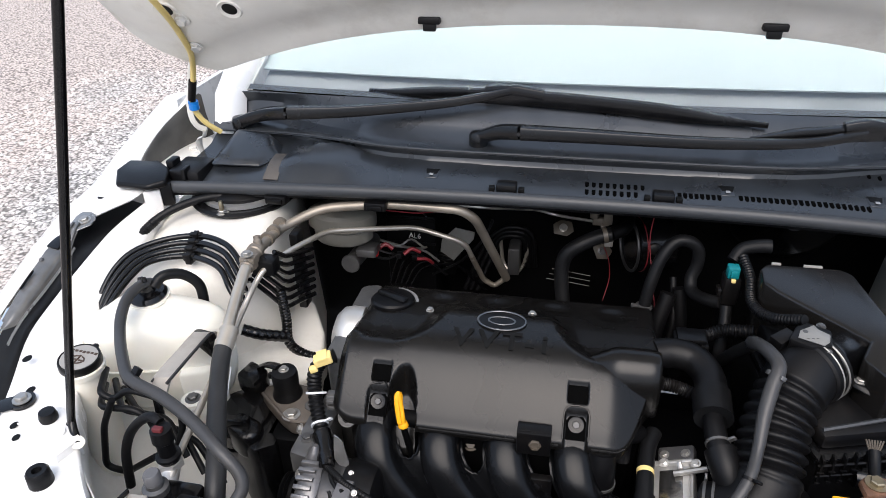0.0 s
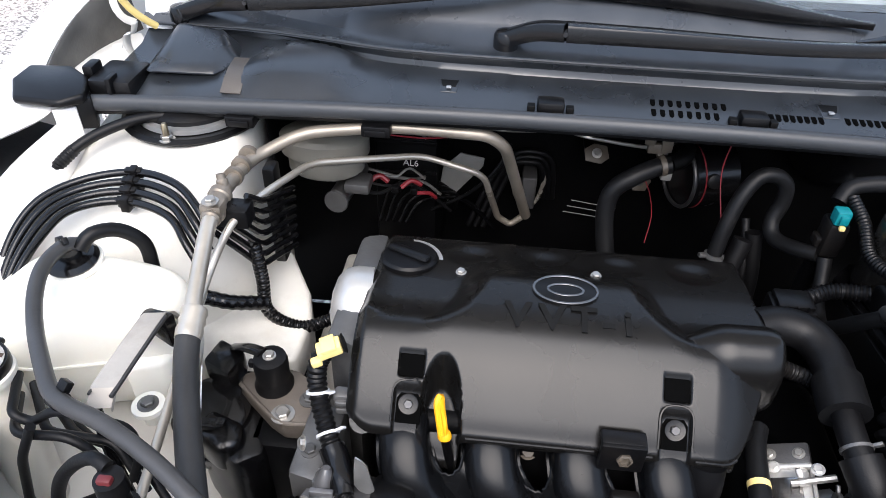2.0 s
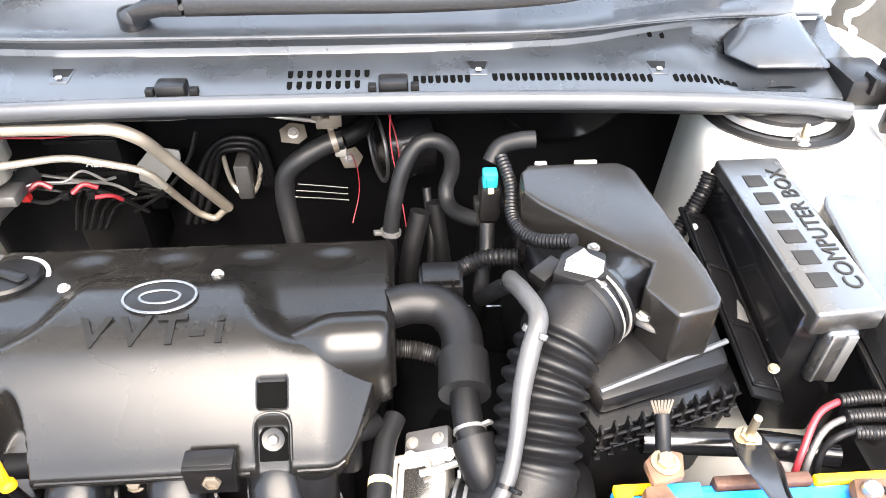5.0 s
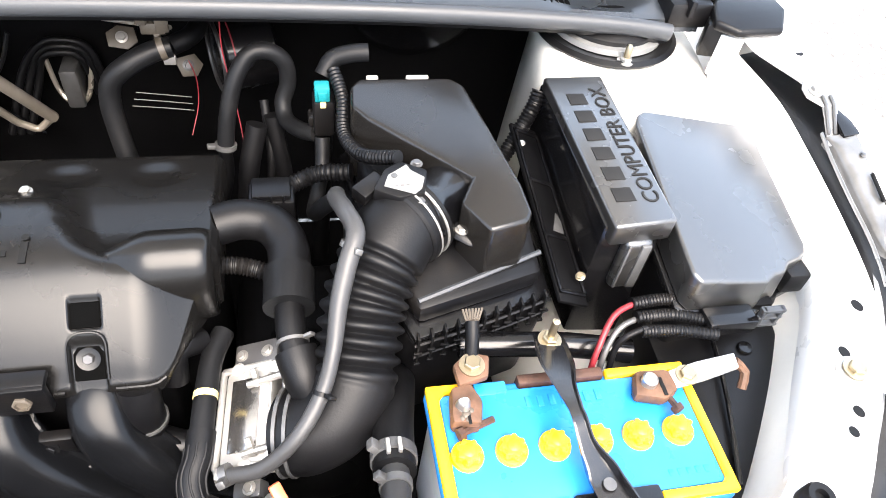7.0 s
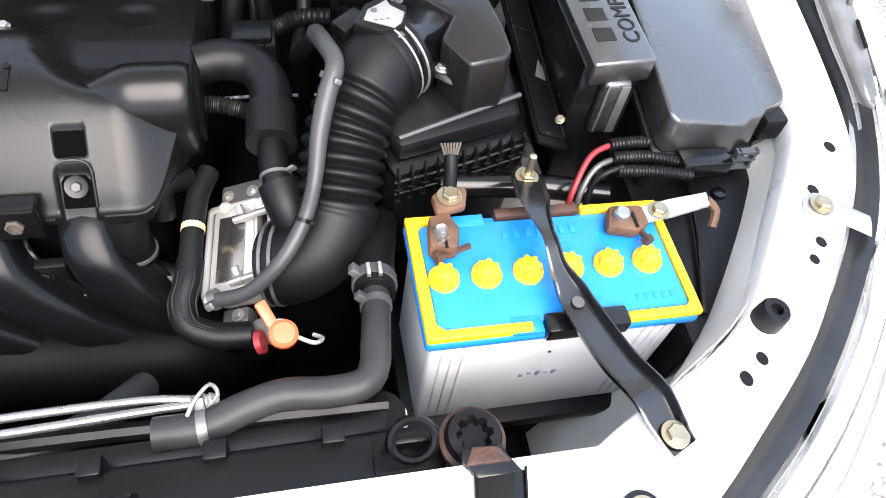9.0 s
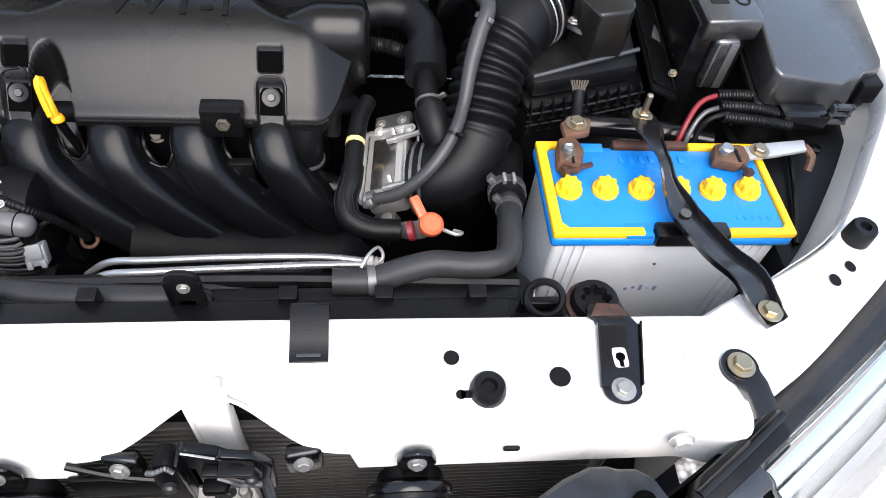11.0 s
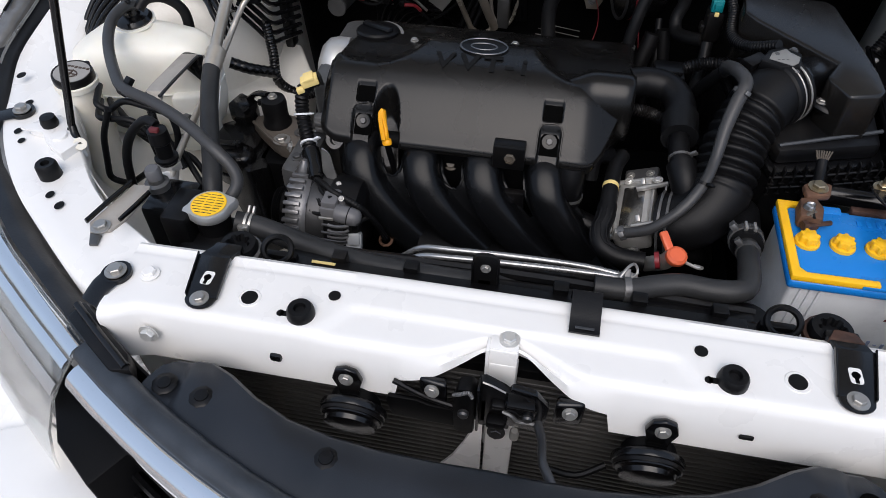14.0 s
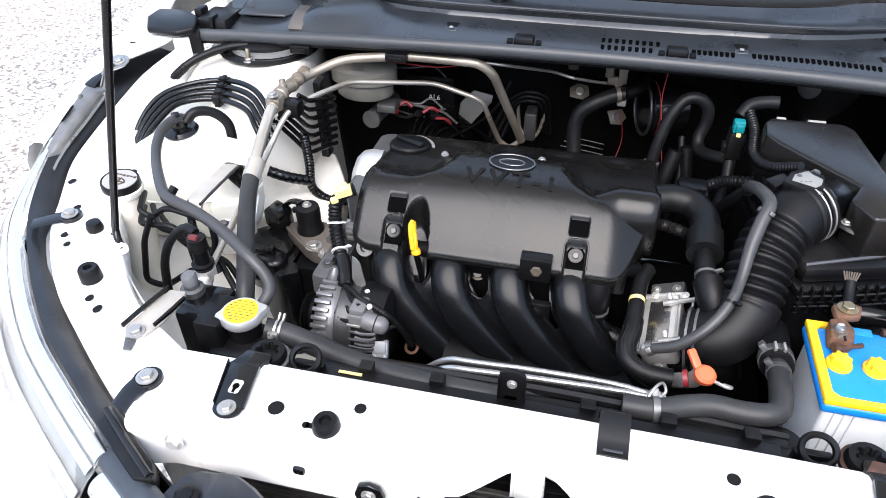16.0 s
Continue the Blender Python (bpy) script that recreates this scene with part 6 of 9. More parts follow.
# ---- washer filler, coolant reservoir ----
wf = thing("washer_filler_neck", (-0.684, 0.33, 0.52), "milky plastic washer filler neck with a black cap", "washer tank")
part("neck", tube([(-0.69, 0.31, 0.5), (-0.69, 0.318, 0.6), (-0.688, 0.328, 0.72), (-0.688, 0.329, 0.825)], 0.0275, 28, 0.02), NECK, wf)
part("collar", lathe([(0.029, -0.006), (0.033, -0.006), (0.034, 0.003), (0.031, 0.005)], 28, Matrix.Translation((-0.688, 0.329, 0.819)) @ Matrix.Scale(0.92, 4)), NECK, wf)
cap = part("cap", lathe([(0, 0.006), (0.0262, 0.006), (0.0282, 0.0075), (0.0292, 0.005), (0.0295, -0.004), (0.028, -0.007), (0, -0.007)], 36, Matrix.Translation((-0.688, 0.329, 0.83)) @ pose(0, 0, 0, 3, 4, 0)), PLASTIC, wf, "black snap-on cap with a faded top")
Mc = Matrix.Translation((-0.688, 0.329, 0.8362)) @ pose(0, 0, 0, 3, 4, 0)
part("cap_disc", lathe([(0, 0), (0.0255, 0), (0.0255, 0.0006), (0, 0.0007)], 34, Mc), CAPTOP, cap, "faded grey disc")
for k in range(4):
    a = radians(35 + 90 * k)
    part("printed_arc", tube([Mc @ Vector((0.0105 * math.cos(a + d), -0.005 + 0.0075 * math.sin(a + d), 0.001)) for d in (-0.6, -0.2, 0.2, 0.6)], 0.0012, 5, 0.004), INK, cap)
part("printed_arc", tube([Mc @ Vector((-0.012, -0.004, 0.001)), Mc @ Vector((0.012, -0.006, 0.001))], 0.0012, 5, 0.01), INK, cap)
part("printed_arc", tube([Mc @ Vector((0.0, -0.013, 0.001)), Mc @ Vector((0.001, 0.004, 0.001))], 0.0012, 5, 0.01), INK, cap)
for k in range(7):
    x = -0.019 + 0.006 * k
    part("printed_bar", box((x, 0.009 + 0.0006 * (k % 3), 0.0005), (x + 0.0042, 0.0135, 0.0013), 0.0002, m=Mc), INK, cap)
part("tab", box((-0.69, 0.357, 0.827), (-0.682, 0.366, 0.834), 0.002), PLASTIC, wf)

rs = thing("coolant_reservoir", (-0.66, 0.43, 0.6), "milky white plastic coolant reservoir with a black cap", "coolant tank")
OUT = spline([(-0.79, 0.45, 0), (-0.782, 0.497, 0), (-0.745, 0.519, 0), (-0.66, 0.523, 0), (-0.585, 0.518, 0), (-0.548, 0.502, 0), (-0.541, 0.468, 0), (-0.556, 0.436, 0), (-0.6, 0.421, 0), (-0.645, 0.41, 0), (-0.69, 0.397, 0), (-0.735, 0.398, 0), (-0.775, 0.415, 0)], 0.006, True)
rings = []
for z, ins in ((0.655, 0.035), (0.67, 0.016), (0.69, 0.007), (0.715, 0.001), (0.75, 0.0), (0.785, 0.0), (0.803, 0.002), (0.815, 0.008), (0.8235, 0.018), (0.829, 0.031), (0.832, 0.046), (0.8335, 0.062)):
    ring = []
    for k, p in enumerate(OUT):
        t = (OUT[(k + 1) % len(OUT)] - OUT[k - 1]).normalized()
        n_ = Vector((-t.y, t.x, 0))
        c_ = Vector((-0.665, 0.462, 0)) - p
        if n_.dot(c_) < 0:
            n_ = -n_
        q = p + n_ * ins * 0.35 + c_ * (ins / 0.11 * 0.5)
        ring.append(Vector((q.x, q.y, z - 0.026 * sstep(-0.7, -0.79, q.x) * sstep(0.74, 0.82, z) + 0.004 * sstep(0.09, 0.0, math.hypot(q.x + 0.672, q.y - 0.485)) * sstep(0.8, 0.83, z))))
    rings.append(ring)
part("tank", loft(rings), TANK, rs, sharp=80)
part("seam", tube([tuple(Vector((p.x, p.y, 0.748)) + (p - Vector((-0.665, 0.462, 0))).normalized() * 0.0008) for p in OUT[::4]], 0.0022, 6, 0.02), TANK, rs)
part("lower_step", prism([(-0.6, 0.405), (-0.556, 0.42), (-0.548, 0.46), (-0.6, 0.47)], 0.64, 0.752, 0.008, 3), TANK, rs)
cp = part("cap", lathe([(0, -0.006), (0.028, -0.006), (0.03, 0.0), (0.026, 0.006), (0.014, 0.008), (0.013, 0.02), (0, 0.021)], 26, Matrix.Translation((-0.672, 0.485, 0.842)) @ pose(0, 0, 0, 6, 0, 0)), GLOSS, rs, "black cap")
part("cap_rim", lathe([(0.029, -0.004), (0.033, -0.004), (0.033, 0.0), (0.029, 0.0)], 26, Matrix.Translation((-0.672, 0.485, 0.839)) @ pose(0, 0, 0, 6, 0, 0)), TANK, cp)
part("overflow_stub", tube([(-0.655, 0.482, 0.86), (-0.645, 0.495, 0.872), (-0.625, 0.515, 0.865), (-0.605, 0.525, 0.84), (-0.6, 0.52, 0.8)], 0.0085, 12, 0.006), RUBBER, rs)
bk = thing("reservoir_bracket", (-0.57, 0.38, 0.7), "grey steel strap bracket at the reservoir", "bracket")
rows = []
for p in spline([(-0.552, 0.452, 0.79), (-0.553, 0.442, 0.812), (-0.556, 0.43, 0.82), (-0.558, 0.38, 0.822), (-0.56, 0.322, 0.822), (-0.561, 0.308, 0.808)], 0.01):
    rows.append([p + Vector((-0.012, 0, -0.006)), p + Vector((-0.012, 0, 0)), p + Vector((0.012, 0.004, 0)), p + Vector((0.012, 0.004, -0.006))])
part("strap", sheet(rows, 0.0018), STRAPT, bk)
part("foot", prism([(-0.572, 0.427), (-0.542, 0.423), (-0.536, 0.436), (-0.57, 0.443)], lambda x, y: 0.8 if x < -0.555 else 0.775, 0.8185, 0.002), GLOSS, bk)
part("edge", tube([(-0.571, 0.316, 0.82), (-0.57, 0.38, 0.82), (-0.568, 0.43, 0.818)], 0.0016, 6, 0.02), DARKZ, bk)
part("edge", tube([(-0.548, 0.316, 0.82), (-0.545, 0.38, 0.82), (-0.543, 0.43, 0.818)], 0.0026, 6, 0.02), DARKZ, bk)
part("stay", tube([(-0.569, 0.315, 0.8), (-0.56, 0.3, 0.75), (-0.55, 0.29, 0.69)], 0.006, 8), GLOSS, bk)
lug = thing("tank_lug", (-0.545, 0.37, 0.7), "milky mounting lug with a bolt", "bracket")
part("ear", lathe([(0, 0), (0.018, 0), (0.018, 0.006), (0, 0.006)], 20, Matrix.Translation((-0.555, 0.37, 0.735))), TANK, lug)
bolt(lug, (-0.555, 0.37, 0.741), 0.008, material=CASTD)

rh = thing("reservoir_hose", (-0.55, 0.3, 0.76), "grey rubber hose from reservoir to radiator cap", "hose")
part("hose", tube([(-0.66, 0.488, 0.862), (-0.668, 0.475, 0.868), (-0.673, 0.442, 0.866), (-0.664, 0.405, 0.858), (-0.642, 0.364, 0.85), (-0.606, 0.316, 0.848), (-0.585, 0.293, 0.847), (-0.563, 0.281, 0.847), (-0.521, 0.267, 0.844), (-0.463, 0.238, 0.838), (-0.413, 0.207, 0.828), (-0.388, 0.197, 0.808), (-0.382, 0.188, 0.79), (-0.392, 0.172, 0.772)], 0.0082, 14, 0.006), VENTM, rh)
clamp_ring(rh, (-0.578, 0.289, 0.845), (1, -0.55, 0.05), 0.0088, 0.006, RUBBER)
clamp_ring(rh, (-0.672, 0.478, 0.868), (-0.5, -0.7, 0.1), 0.0088, 0.003, RUBBER)

# ---- air conditioning lines ----
al = thing("refrigerant_line", (-0.5, 0.45, 0.75), "aluminium refrigerant pipe with a thick black hose", "refrigerant pipe")
part("pipe", bent([(-0.53, 0.57, 0.869), (-0.524, 0.53, 0.868), (-0.512, 0.44, 0.836), (-0.506, 0.415, 0.826)], 0.0092, 16), PIPE, al)
part("crimp", lathe([(0.0092, 0), (0.0135, 0), (0.0148, 0.005), (0.0132, 0.01), (0.0148, 0.015), (0.0132, 0.02), (0.0148, 0.026), (0.0138, 0.036), (0.0092, 0.036)], 22, facing((-0.5075, 0.432, 0.832), (0.08, -0.95, -0.32))), PIPE, al, "crimped aluminium sleeve")
part("hose", tube([(-0.506, 0.405, 0.823), (-0.497, 0.37, 0.811), (-0.47, 0.3, 0.796), (-0.437, 0.225, 0.778), (-0.425, 0.185, 0.75), (-0.42, 0.16, 0.7)], 0.0132, 20, 0.008), GREYH, al)
part("printed_line", tube([(-0.4825, 0.374, 0.8085), (-0.4585, 0.302, 0.7945), (-0.432, 0.24, 0.781)], 0.0007, 5, 0.01), CASE, al)
part("joint_block", join(box((-0.543, 0.552, 0.857), (-0.515, 0.576, 0.881), 0.005), lathe([(0, 0), (0.0125, 0), (0.0125, 0.012), (0.0145, 0.014), (0.0145, 0.022), (0.0105, 0.024), (0.0105, 0.034), (0, 0.034)], 16, facing((-0.53, 0.572, 0.87), (0, 1, 0.1))), lathe([(0, 0), (0.011, 0), (0.0125, 0.004), (0.0105, 0.009), (0, 0.01)], 16, facing((-0.527, 0.551, 0.868), (0.05, -1, -0.2)))), PIPEJ, al, "machined aluminium joint block")
part("valve_stub", lathe([(0, 0), (0.0075, 0), (0.0075, 0.014), (0.0058, 0.016), (0.0058, 0.022), (0, 0.023)], 14, facing((-0.528, 0.6, 0.872), (-0.2, 0.3, 1))), PIPEJ, al)
bolt(al, (-0.527, 0.556, 0.886), 0.007, material=DULLZ)
part("upper_pipe", bent([(-0.53, 0.59, 0.87), (-0.532, 0.66, 0.862), (-0.525, 0.7, 0.86), (-0.47, 0.745, 0.878), (-0.35, 0.762, 0.888), (-0.21, 0.762, 0.886), (-0.185, 0.775, 0.862), (-0.138, 0.905, 0.655)], 0.0088, 16, 0.03), BRASSY, al, "brownish aged pipe")
for k in range(3):
    part("collar", lathe([(0.0088, 0), (0.0128, 0), (0.0128, 0.009), (0.0088, 0.009)], 18, facing((-0.533 + 0.001 * k, 0.64 + 0.027 * k, 0.865), (0, 1, -0.1))), PIPEJ, al)
ap = thing("liquid_line", (-0.4, 0.7, 0.7), "thin bright aluminium liquid pipe over the engine", "refrigerant pipe")
part("pipe", bent([(-0.49, 0.2, 0.768), (-0.492, 0.234, 0.782), (-0.506, 0.34, 0.79), (-0.53, 0.483, 0.793), (-0.53, 0.53, 0.81), (-0.508, 0.56, 0.856), (-0.49, 0.63, 0.852), (-0.455, 0.73, 0.84), (-0.309, 0.819, 0.811), (-0.213, 0.828, 0.779), (-0.202, 0.856, 0.725)], 0.0051, 12, 0.025), PIPE, ap)
part("lower_bend", bent([(-0.2045, 0.85, 0.737), (-0.186, 0.9, 0.65), (-0.163, 0.905, 0.632), (-0.138, 0.907, 0.655)], 0.0056, 12, 0.008), BRASSY, ap, "dull bend at the pipe's end")
part("pipe_clip", box((-0.53, 0.565, 0.84), (-0.49, 0.595, 0.868), 0.004), PLASTIC, ap)

# ---- black pipe bundle over the tower, brake lines ----
bl = thing("brake_line_bundle", (-0.65, 0.6, 0.75), "bundle of black coated pipes clipped over the strut tower", "pipes")
for k in range(4):
    d = 0.012 * k
    part("line", tube([(-0.765 + d * 0.7, 0.4 - d, 0.74), (-0.778 + d, 0.5 - d, 0.812), (-0.765 + d, 0.565 - d * 0.8, 0.85 - d * 0.2), (-0.725 + d * 0.4, 0.612 - d, 0.861 - d * 0.4), (-0.66, 0.634 - d, 0.866 - d * 0.6), (-0.6, 0.618 - d, 0.864 - d * 0.7), (-0.56 - d * 0.2, 0.586 - d, 0.85 - d * 0.8), (-0.54, 0.565 - d, 0.825 - d)], 0.0052, 10, 0.008), GLOSS, bl)
for k in range(4):
    d = 0.012 * k
    at = Vector((-0.661, 0.6338 - d, 0.866 - d * 0.6))
    part("clip", join(box((-0.011, -0.0045, -0.0075), (0.011, 0.0045, 0.0062), 0.0015, m=Matrix.Translation(at) @ pose(0, 0, 0, 12, 0, 4)), box((-0.0045, -0.006, -0.0072), (0.0045, 0.006, 0.0078), 0.001, m=Matrix.Translation(at) @ pose(0, 0, 0, 12, 0, 4))), PLASTIC, bl)
part("clip_bar", box((-0.667, 0.59, 0.832), (-0.655, 0.64, 0.852), 0.002), PLASTIC, bl)
for k in range(7):
    v = Vector((-0.502 + 0.0028 * k, 0.61, 0.746 + 0.018 * k))
    a = Vector((-0.541 + 0.008 * k, 0.575, 0.825 + 0.0105 * k)) if k < 5 else v + Vector((-0.012, -0.02, 0.02))
    b = Vector((-0.474 + 0.001 * k, 0.68, 0.732 + 0.0163 * k))
    part("chevron_line", tube([tuple(a), tuple(a.lerp(v, 0.5)), tuple(a.lerp(v, 0.9)), tuple(v + Vector((0.003, 0.008, -0.002))), tuple(v.lerp(b, 0.3)), tuple(b)], 0.0042, 8, 0.006), GLOSS, bl)
part("manifold_strip", box((-0.507, 0.672, 0.7), (-0.49, 0.7, 0.86), 0.004), PLASTIC, bl)
part("loom", tube([(-0.505, 0.605, 0.79), (-0.5, 0.6, 0.73), (-0.495, 0.59, 0.68), (-0.45, 0.585, 0.66), (-0.4, 0.6, 0.67)], ribbed(0.0095, 0.14, 0.006), 14, 0.0016), GLOSS, bl)
part("loom_branch", tube([(-0.56, 0.55, 0.735), (-0.53, 0.56, 0.72), (-0.495, 0.585, 0.7)], ribbed(0.0105, 0.08, 0.012), 14, 0.002), GLOSS, bl)
cb0 = thing("bonnet_cable", (-0.73, 0.7, 0.82), "black sheathed cable from the cowl to the wing", "cable")
part("cable", tube([(-0.56, 0.79, 0.885), (-0.638, 0.757, 0.888), (-0.7, 0.728, 0.888), (-0.755, 0.69, 0.872), (-0.79, 0.655, 0.842), (-0.805, 0.62, 0.8)], 0.0075, 12, 0.008), RUBBER, cb0)
part("corrugated_end", tube([(-0.768, 0.68, 0.864), (-0.79, 0.655, 0.842), (-0.803, 0.625, 0.806)], ribbed(0.0092, 0.15, 0.005), 12, 0.0014), RUBBER, cb0)

# ---- lower left: pipes, pressure valve, receiver block ----
lp = thing("refrigerant_valve", (-0.52, 0.22, 0.6), "refrigerant pressure switch and capped service valve block", "valve")
part("block", box((-0.5, 0.135, 0.64), (-0.44, 0.2, 0.775), 0.006), GLOSS, lp)
part("valve_cap", lathe([(0, 0), (0.0105, 0), (0.0105, 0.014), (0.0085, 0.017), (0, 0.017)], 18, Matrix.Translation((-0.493, 0.178, 0.791))), CAPG, lp, "grey ribbed service cap")
part("valve_body", lathe([(0, 0), (0.016, 0), (0.016, 0.012), (0.011, 0.014), (0.011, 0.02), (0, 0.02)], 18, Matrix.Translation((-0.493, 0.178, 0.772))), CASTD, lp)
part("switch", lathe([(0, 0), (0.013, 0), (0.013, 0.015), (0.016, 0.018), (0.016, 0.022), (0.011, 0.024), (0.011, 0.045), (0.014, 0.048), (0.013, 0.066), (0, 0.068)], 18, Matrix.Translation((-0.499, 0.222, 0.77))), PLASTIC, lp)
part("switch_nut", lathe([(0, 0), (0.017, 0), (0.017, 0.01), (0, 0.01)], 6, Matrix.Translation((-0.499, 0.222, 0.772)) @ pose(0, 0, 0, 0, 0, 12)), ALU, lp)
part("pipe_elbow", tube([(-0.492, 0.19, 0.76), (-0.497, 0.215, 0.768), (-0.499, 0.222, 0.776)], 0.012, 14), ALU, lp)
part("switch_tag", box((-0.506, 0.214, 0.826), (-0.493, 0.222, 0.842), 0.002), DARKRED, lp, "dark red connector tag")
part("switch_lead", tube([(-0.505, 0.232, 0.836), (-0.52, 0.238, 0.838), (-0.54, 0.24, 0.825), (-0.563, 0.24, 0.797), (-0.58, 0.24, 0.755), (-0.585, 0.235, 0.7)], 0.0065, 10, 0.008), RUBBER, lp)
part("plate", box((-0.455, 0.11, 0.72), (-0.42, 0.17, 0.79), 0.004), PLASTIC, lp)
for k, P in enumerate((
        [(-0.66, 0.34, 0.81), (-0.636, 0.29, 0.813), (-0.619, 0.29, 0.803), (-0.588, 0.29, 0.827), (-0.519, 0.29, 0.811), (-0.516, 0.285, 0.775), (-0.53, 0.28, 0.74)],
        [(-0.66, 0.33, 0.79), (-0.634, 0.28, 0.796), (-0.58, 0.28, 0.801), (-0.56, 0.28, 0.784), (-0.553, 0.275, 0.74)],
        [(-0.606, 0.275, 0.818), (-0.628, 0.27, 0.773), (-0.65, 0.27, 0.688), (-0.617, 0.27, 0.682), (-0.557, 0.265, 0.73)],
        [(-0.67, 0.36, 0.77), (-0.62, 0.3, 0.775), (-0.55, 0.3, 0.77), (-0.52, 0.28, 0.72)],
        [(-0.67, 0.37, 0.745), (-0.61, 0.32, 0.745), (-0.54, 0.31, 0.735), (-0.5, 0.28, 0.69)],
        [(-0.67, 0.37, 0.72), (-0.6, 0.33, 0.72), (-0.53, 0.32, 0.71), (-0.48, 0.29, 0.66)])):
    part("bent_pipe", bent(P, 0.0048, 10, 0.014), RUBBER, lp)
part("front_bracket", prism([(-0.522, 0.074), (-0.512, 0.058), (-0.49, 0.066), (-0.482, 0.085), (-0.476, 0.135), (-0.482, 0.15), (-0.504, 0.149)], 0.7985, 0.803, 0.001), STRAPT, lp, "worn grey steel bracket")
for P_ in ([(-0.524, 0.072, 0.806), (-0.515, 0.11, 0.807), (-0.506, 0.15, 0.806)], [(-0.486, 0.082, 0.805), (-0.479, 0.11, 0.806), (-0.475, 0.136, 0.805)]):
    part("front_bracket_wall", tube(P_, 0.0042, 8, 0.01, flat=0.45, up=(1, 0, 0)), GLOSS, lp, "black bracket edge")
part("bracket_tab", prism([(-0.512, 0.058), (-0.497, 0.058), (-0.494, 0.042), (-0.503, 0.04)], 0.799, 0.8025, 0.0008), CASTD, lp)
bolt(lp, (-0.5035, 0.069, 0.803), 0.0082, material=DULLZ)

# ---- engine mount, timing side, alternator ----
left_apron = [o for o in scene.objects if o.name.startswith("inner_fender") and o.location.x < 0][0]
part("rail_shelf", prism([(-0.63, 0.5), (-0.475, 0.5), (-0.44, 0.525), (-0.437, 0.6), (-0.452, 0.65), (-0.5, 0.73), (-0.63, 0.73)], 0.6, lambda x, y: 0.662 + 0.12 * max(0, y - 0.6), 0.008, 3), CREAM, left_apron, "cream painted rail top beside the mount")
part("shelf_hole", lathe([(0, 0), (0.0105, 0), (0.0105, 0.001), (0, 0.001)], 20, Matrix.Translation((-0.4838, 0.5585, 0.6622))), ETCH, left_apron)
mt = thing("engine_mount", (-0.435, 0.45, 0.55), "black rubber engine mount on a worn cast bracket", "engine mount")
part("rubber", lathe([(0, 0), (0.0235, 0), (0.024, 0.006), (0.0212, 0.012), (0.0205, 0.02), (0.0212, 0.043), (0.0195, 0.0505), (0.012, 0.053), (0, 0.053)], 28, Matrix.Translation((-0.446, 0.458, 0.685))), RUBBER, mt)
bolt(mt, (-0.446, 0.458, 0.738), 0.0062, material=DULLZ, washer=1.3)
part("rubber_tab", box((-0.47, 0.447, 0.725), (-0.462, 0.455, 0.735), 0.002), RUBBER, mt)
part("bracket", prism([(-0.492, 0.472), (-0.49, 0.452), (-0.44, 0.411), (-0.42, 0.4), (-0.386, 0.402), (-0.374, 0.42), (-0.384, 0.46), (-0.42, 0.486), (-0.46, 0.492)], lambda x, y: 0.66 - 0.08 * (x + 0.43), 0.6865, 0.004, taper=0.003), MOUNT, mt, "worn brown cast bracket")
part("bracket_rim", tube([(-0.488, 0.454, 0.686), (-0.44, 0.4135, 0.686), (-0.42, 0.4025, 0.686), (-0.388, 0.4045, 0.686)], 0.003, 8, 0.008), MOUNT, mt)
bolt(mt, (-0.423, 0.414, 0.6865), 0.009, material=DULLZ, washer=1.6)
part("under_plate", box((-0.47, 0.39, 0.5), (-0.36, 0.46, 0.655), 0.01), DARK, mt)
bolt(mt, (-0.397, 0.44, 0.6865), 0.008, material=CASTD, washer=1.6)
part("base", prism([(-0.535, 0.4), (-0.47, 0.36), (-0.44, 0.38), (-0.45, 0.53), (-0.53, 0.54)], 0.45, 0.655, 0.012), GLOSS, mt)
part("lobe", prism([(-0.53, 0.39), (-0.49, 0.365), (-0.465, 0.38), (-0.47, 0.41), (-0.52, 0.43)], 0.62, 0.672, 0.012, 3), GLOSS, mt)
part("web", prism([(-0.54, 0.47), (-0.5, 0.45), (-0.49, 0.49), (-0.53, 0.51)], 0.67, 0.706, 0.006), GLOSS, mt)
part("drum", lathe([(0, 0), (0.046, 0), (0.05, 0.006), (0.05, 0.028), (0.045, 0.03), (0.045, 0.036), (0.05, 0.038), (0.05, 0.066), (0.044, 0.072), (0.02, 0.076), (0, 0.077)], 34, Matrix.Translation((-0.515, 0.44, 0.594)) @ pose(0, 0, 0, 8, -6, 0)), GLOSS, mt)
part("socket", join(box((-0.53, 0.39, 0.665), (-0.495, 0.404, 0.682), 0.003), box((-0.498, 0.392, 0.668), (-0.488, 0.403, 0.686), 0.002)), GLOSS, mt)
part("stay", tube([(-0.51, 0.5, 0.7), (-0.48, 0.475, 0.73), (-0.455, 0.462, 0.738)], 0.009, 10, flat=0.5), GLOSS, mt)
hs = thing("side_wiring_harness", (-0.35, 0.37, 0.62), "black corrugated wiring loom with a yellow connector", "wiring")
part("loom", tube([(-0.345, 0.43, 0.803), (-0.362, 0.424, 0.797), (-0.3726, 0.415, 0.7807), (-0.3708, 0.4, 0.7539), (-0.3535, 0.365, 0.7272), (-0.3364, 0.335, 0.7144), (-0.326, 0.31, 0.711)], ribbed(0.0115, 0.16, 0.0065), 16, 0.0015), PLASTIC, hs)
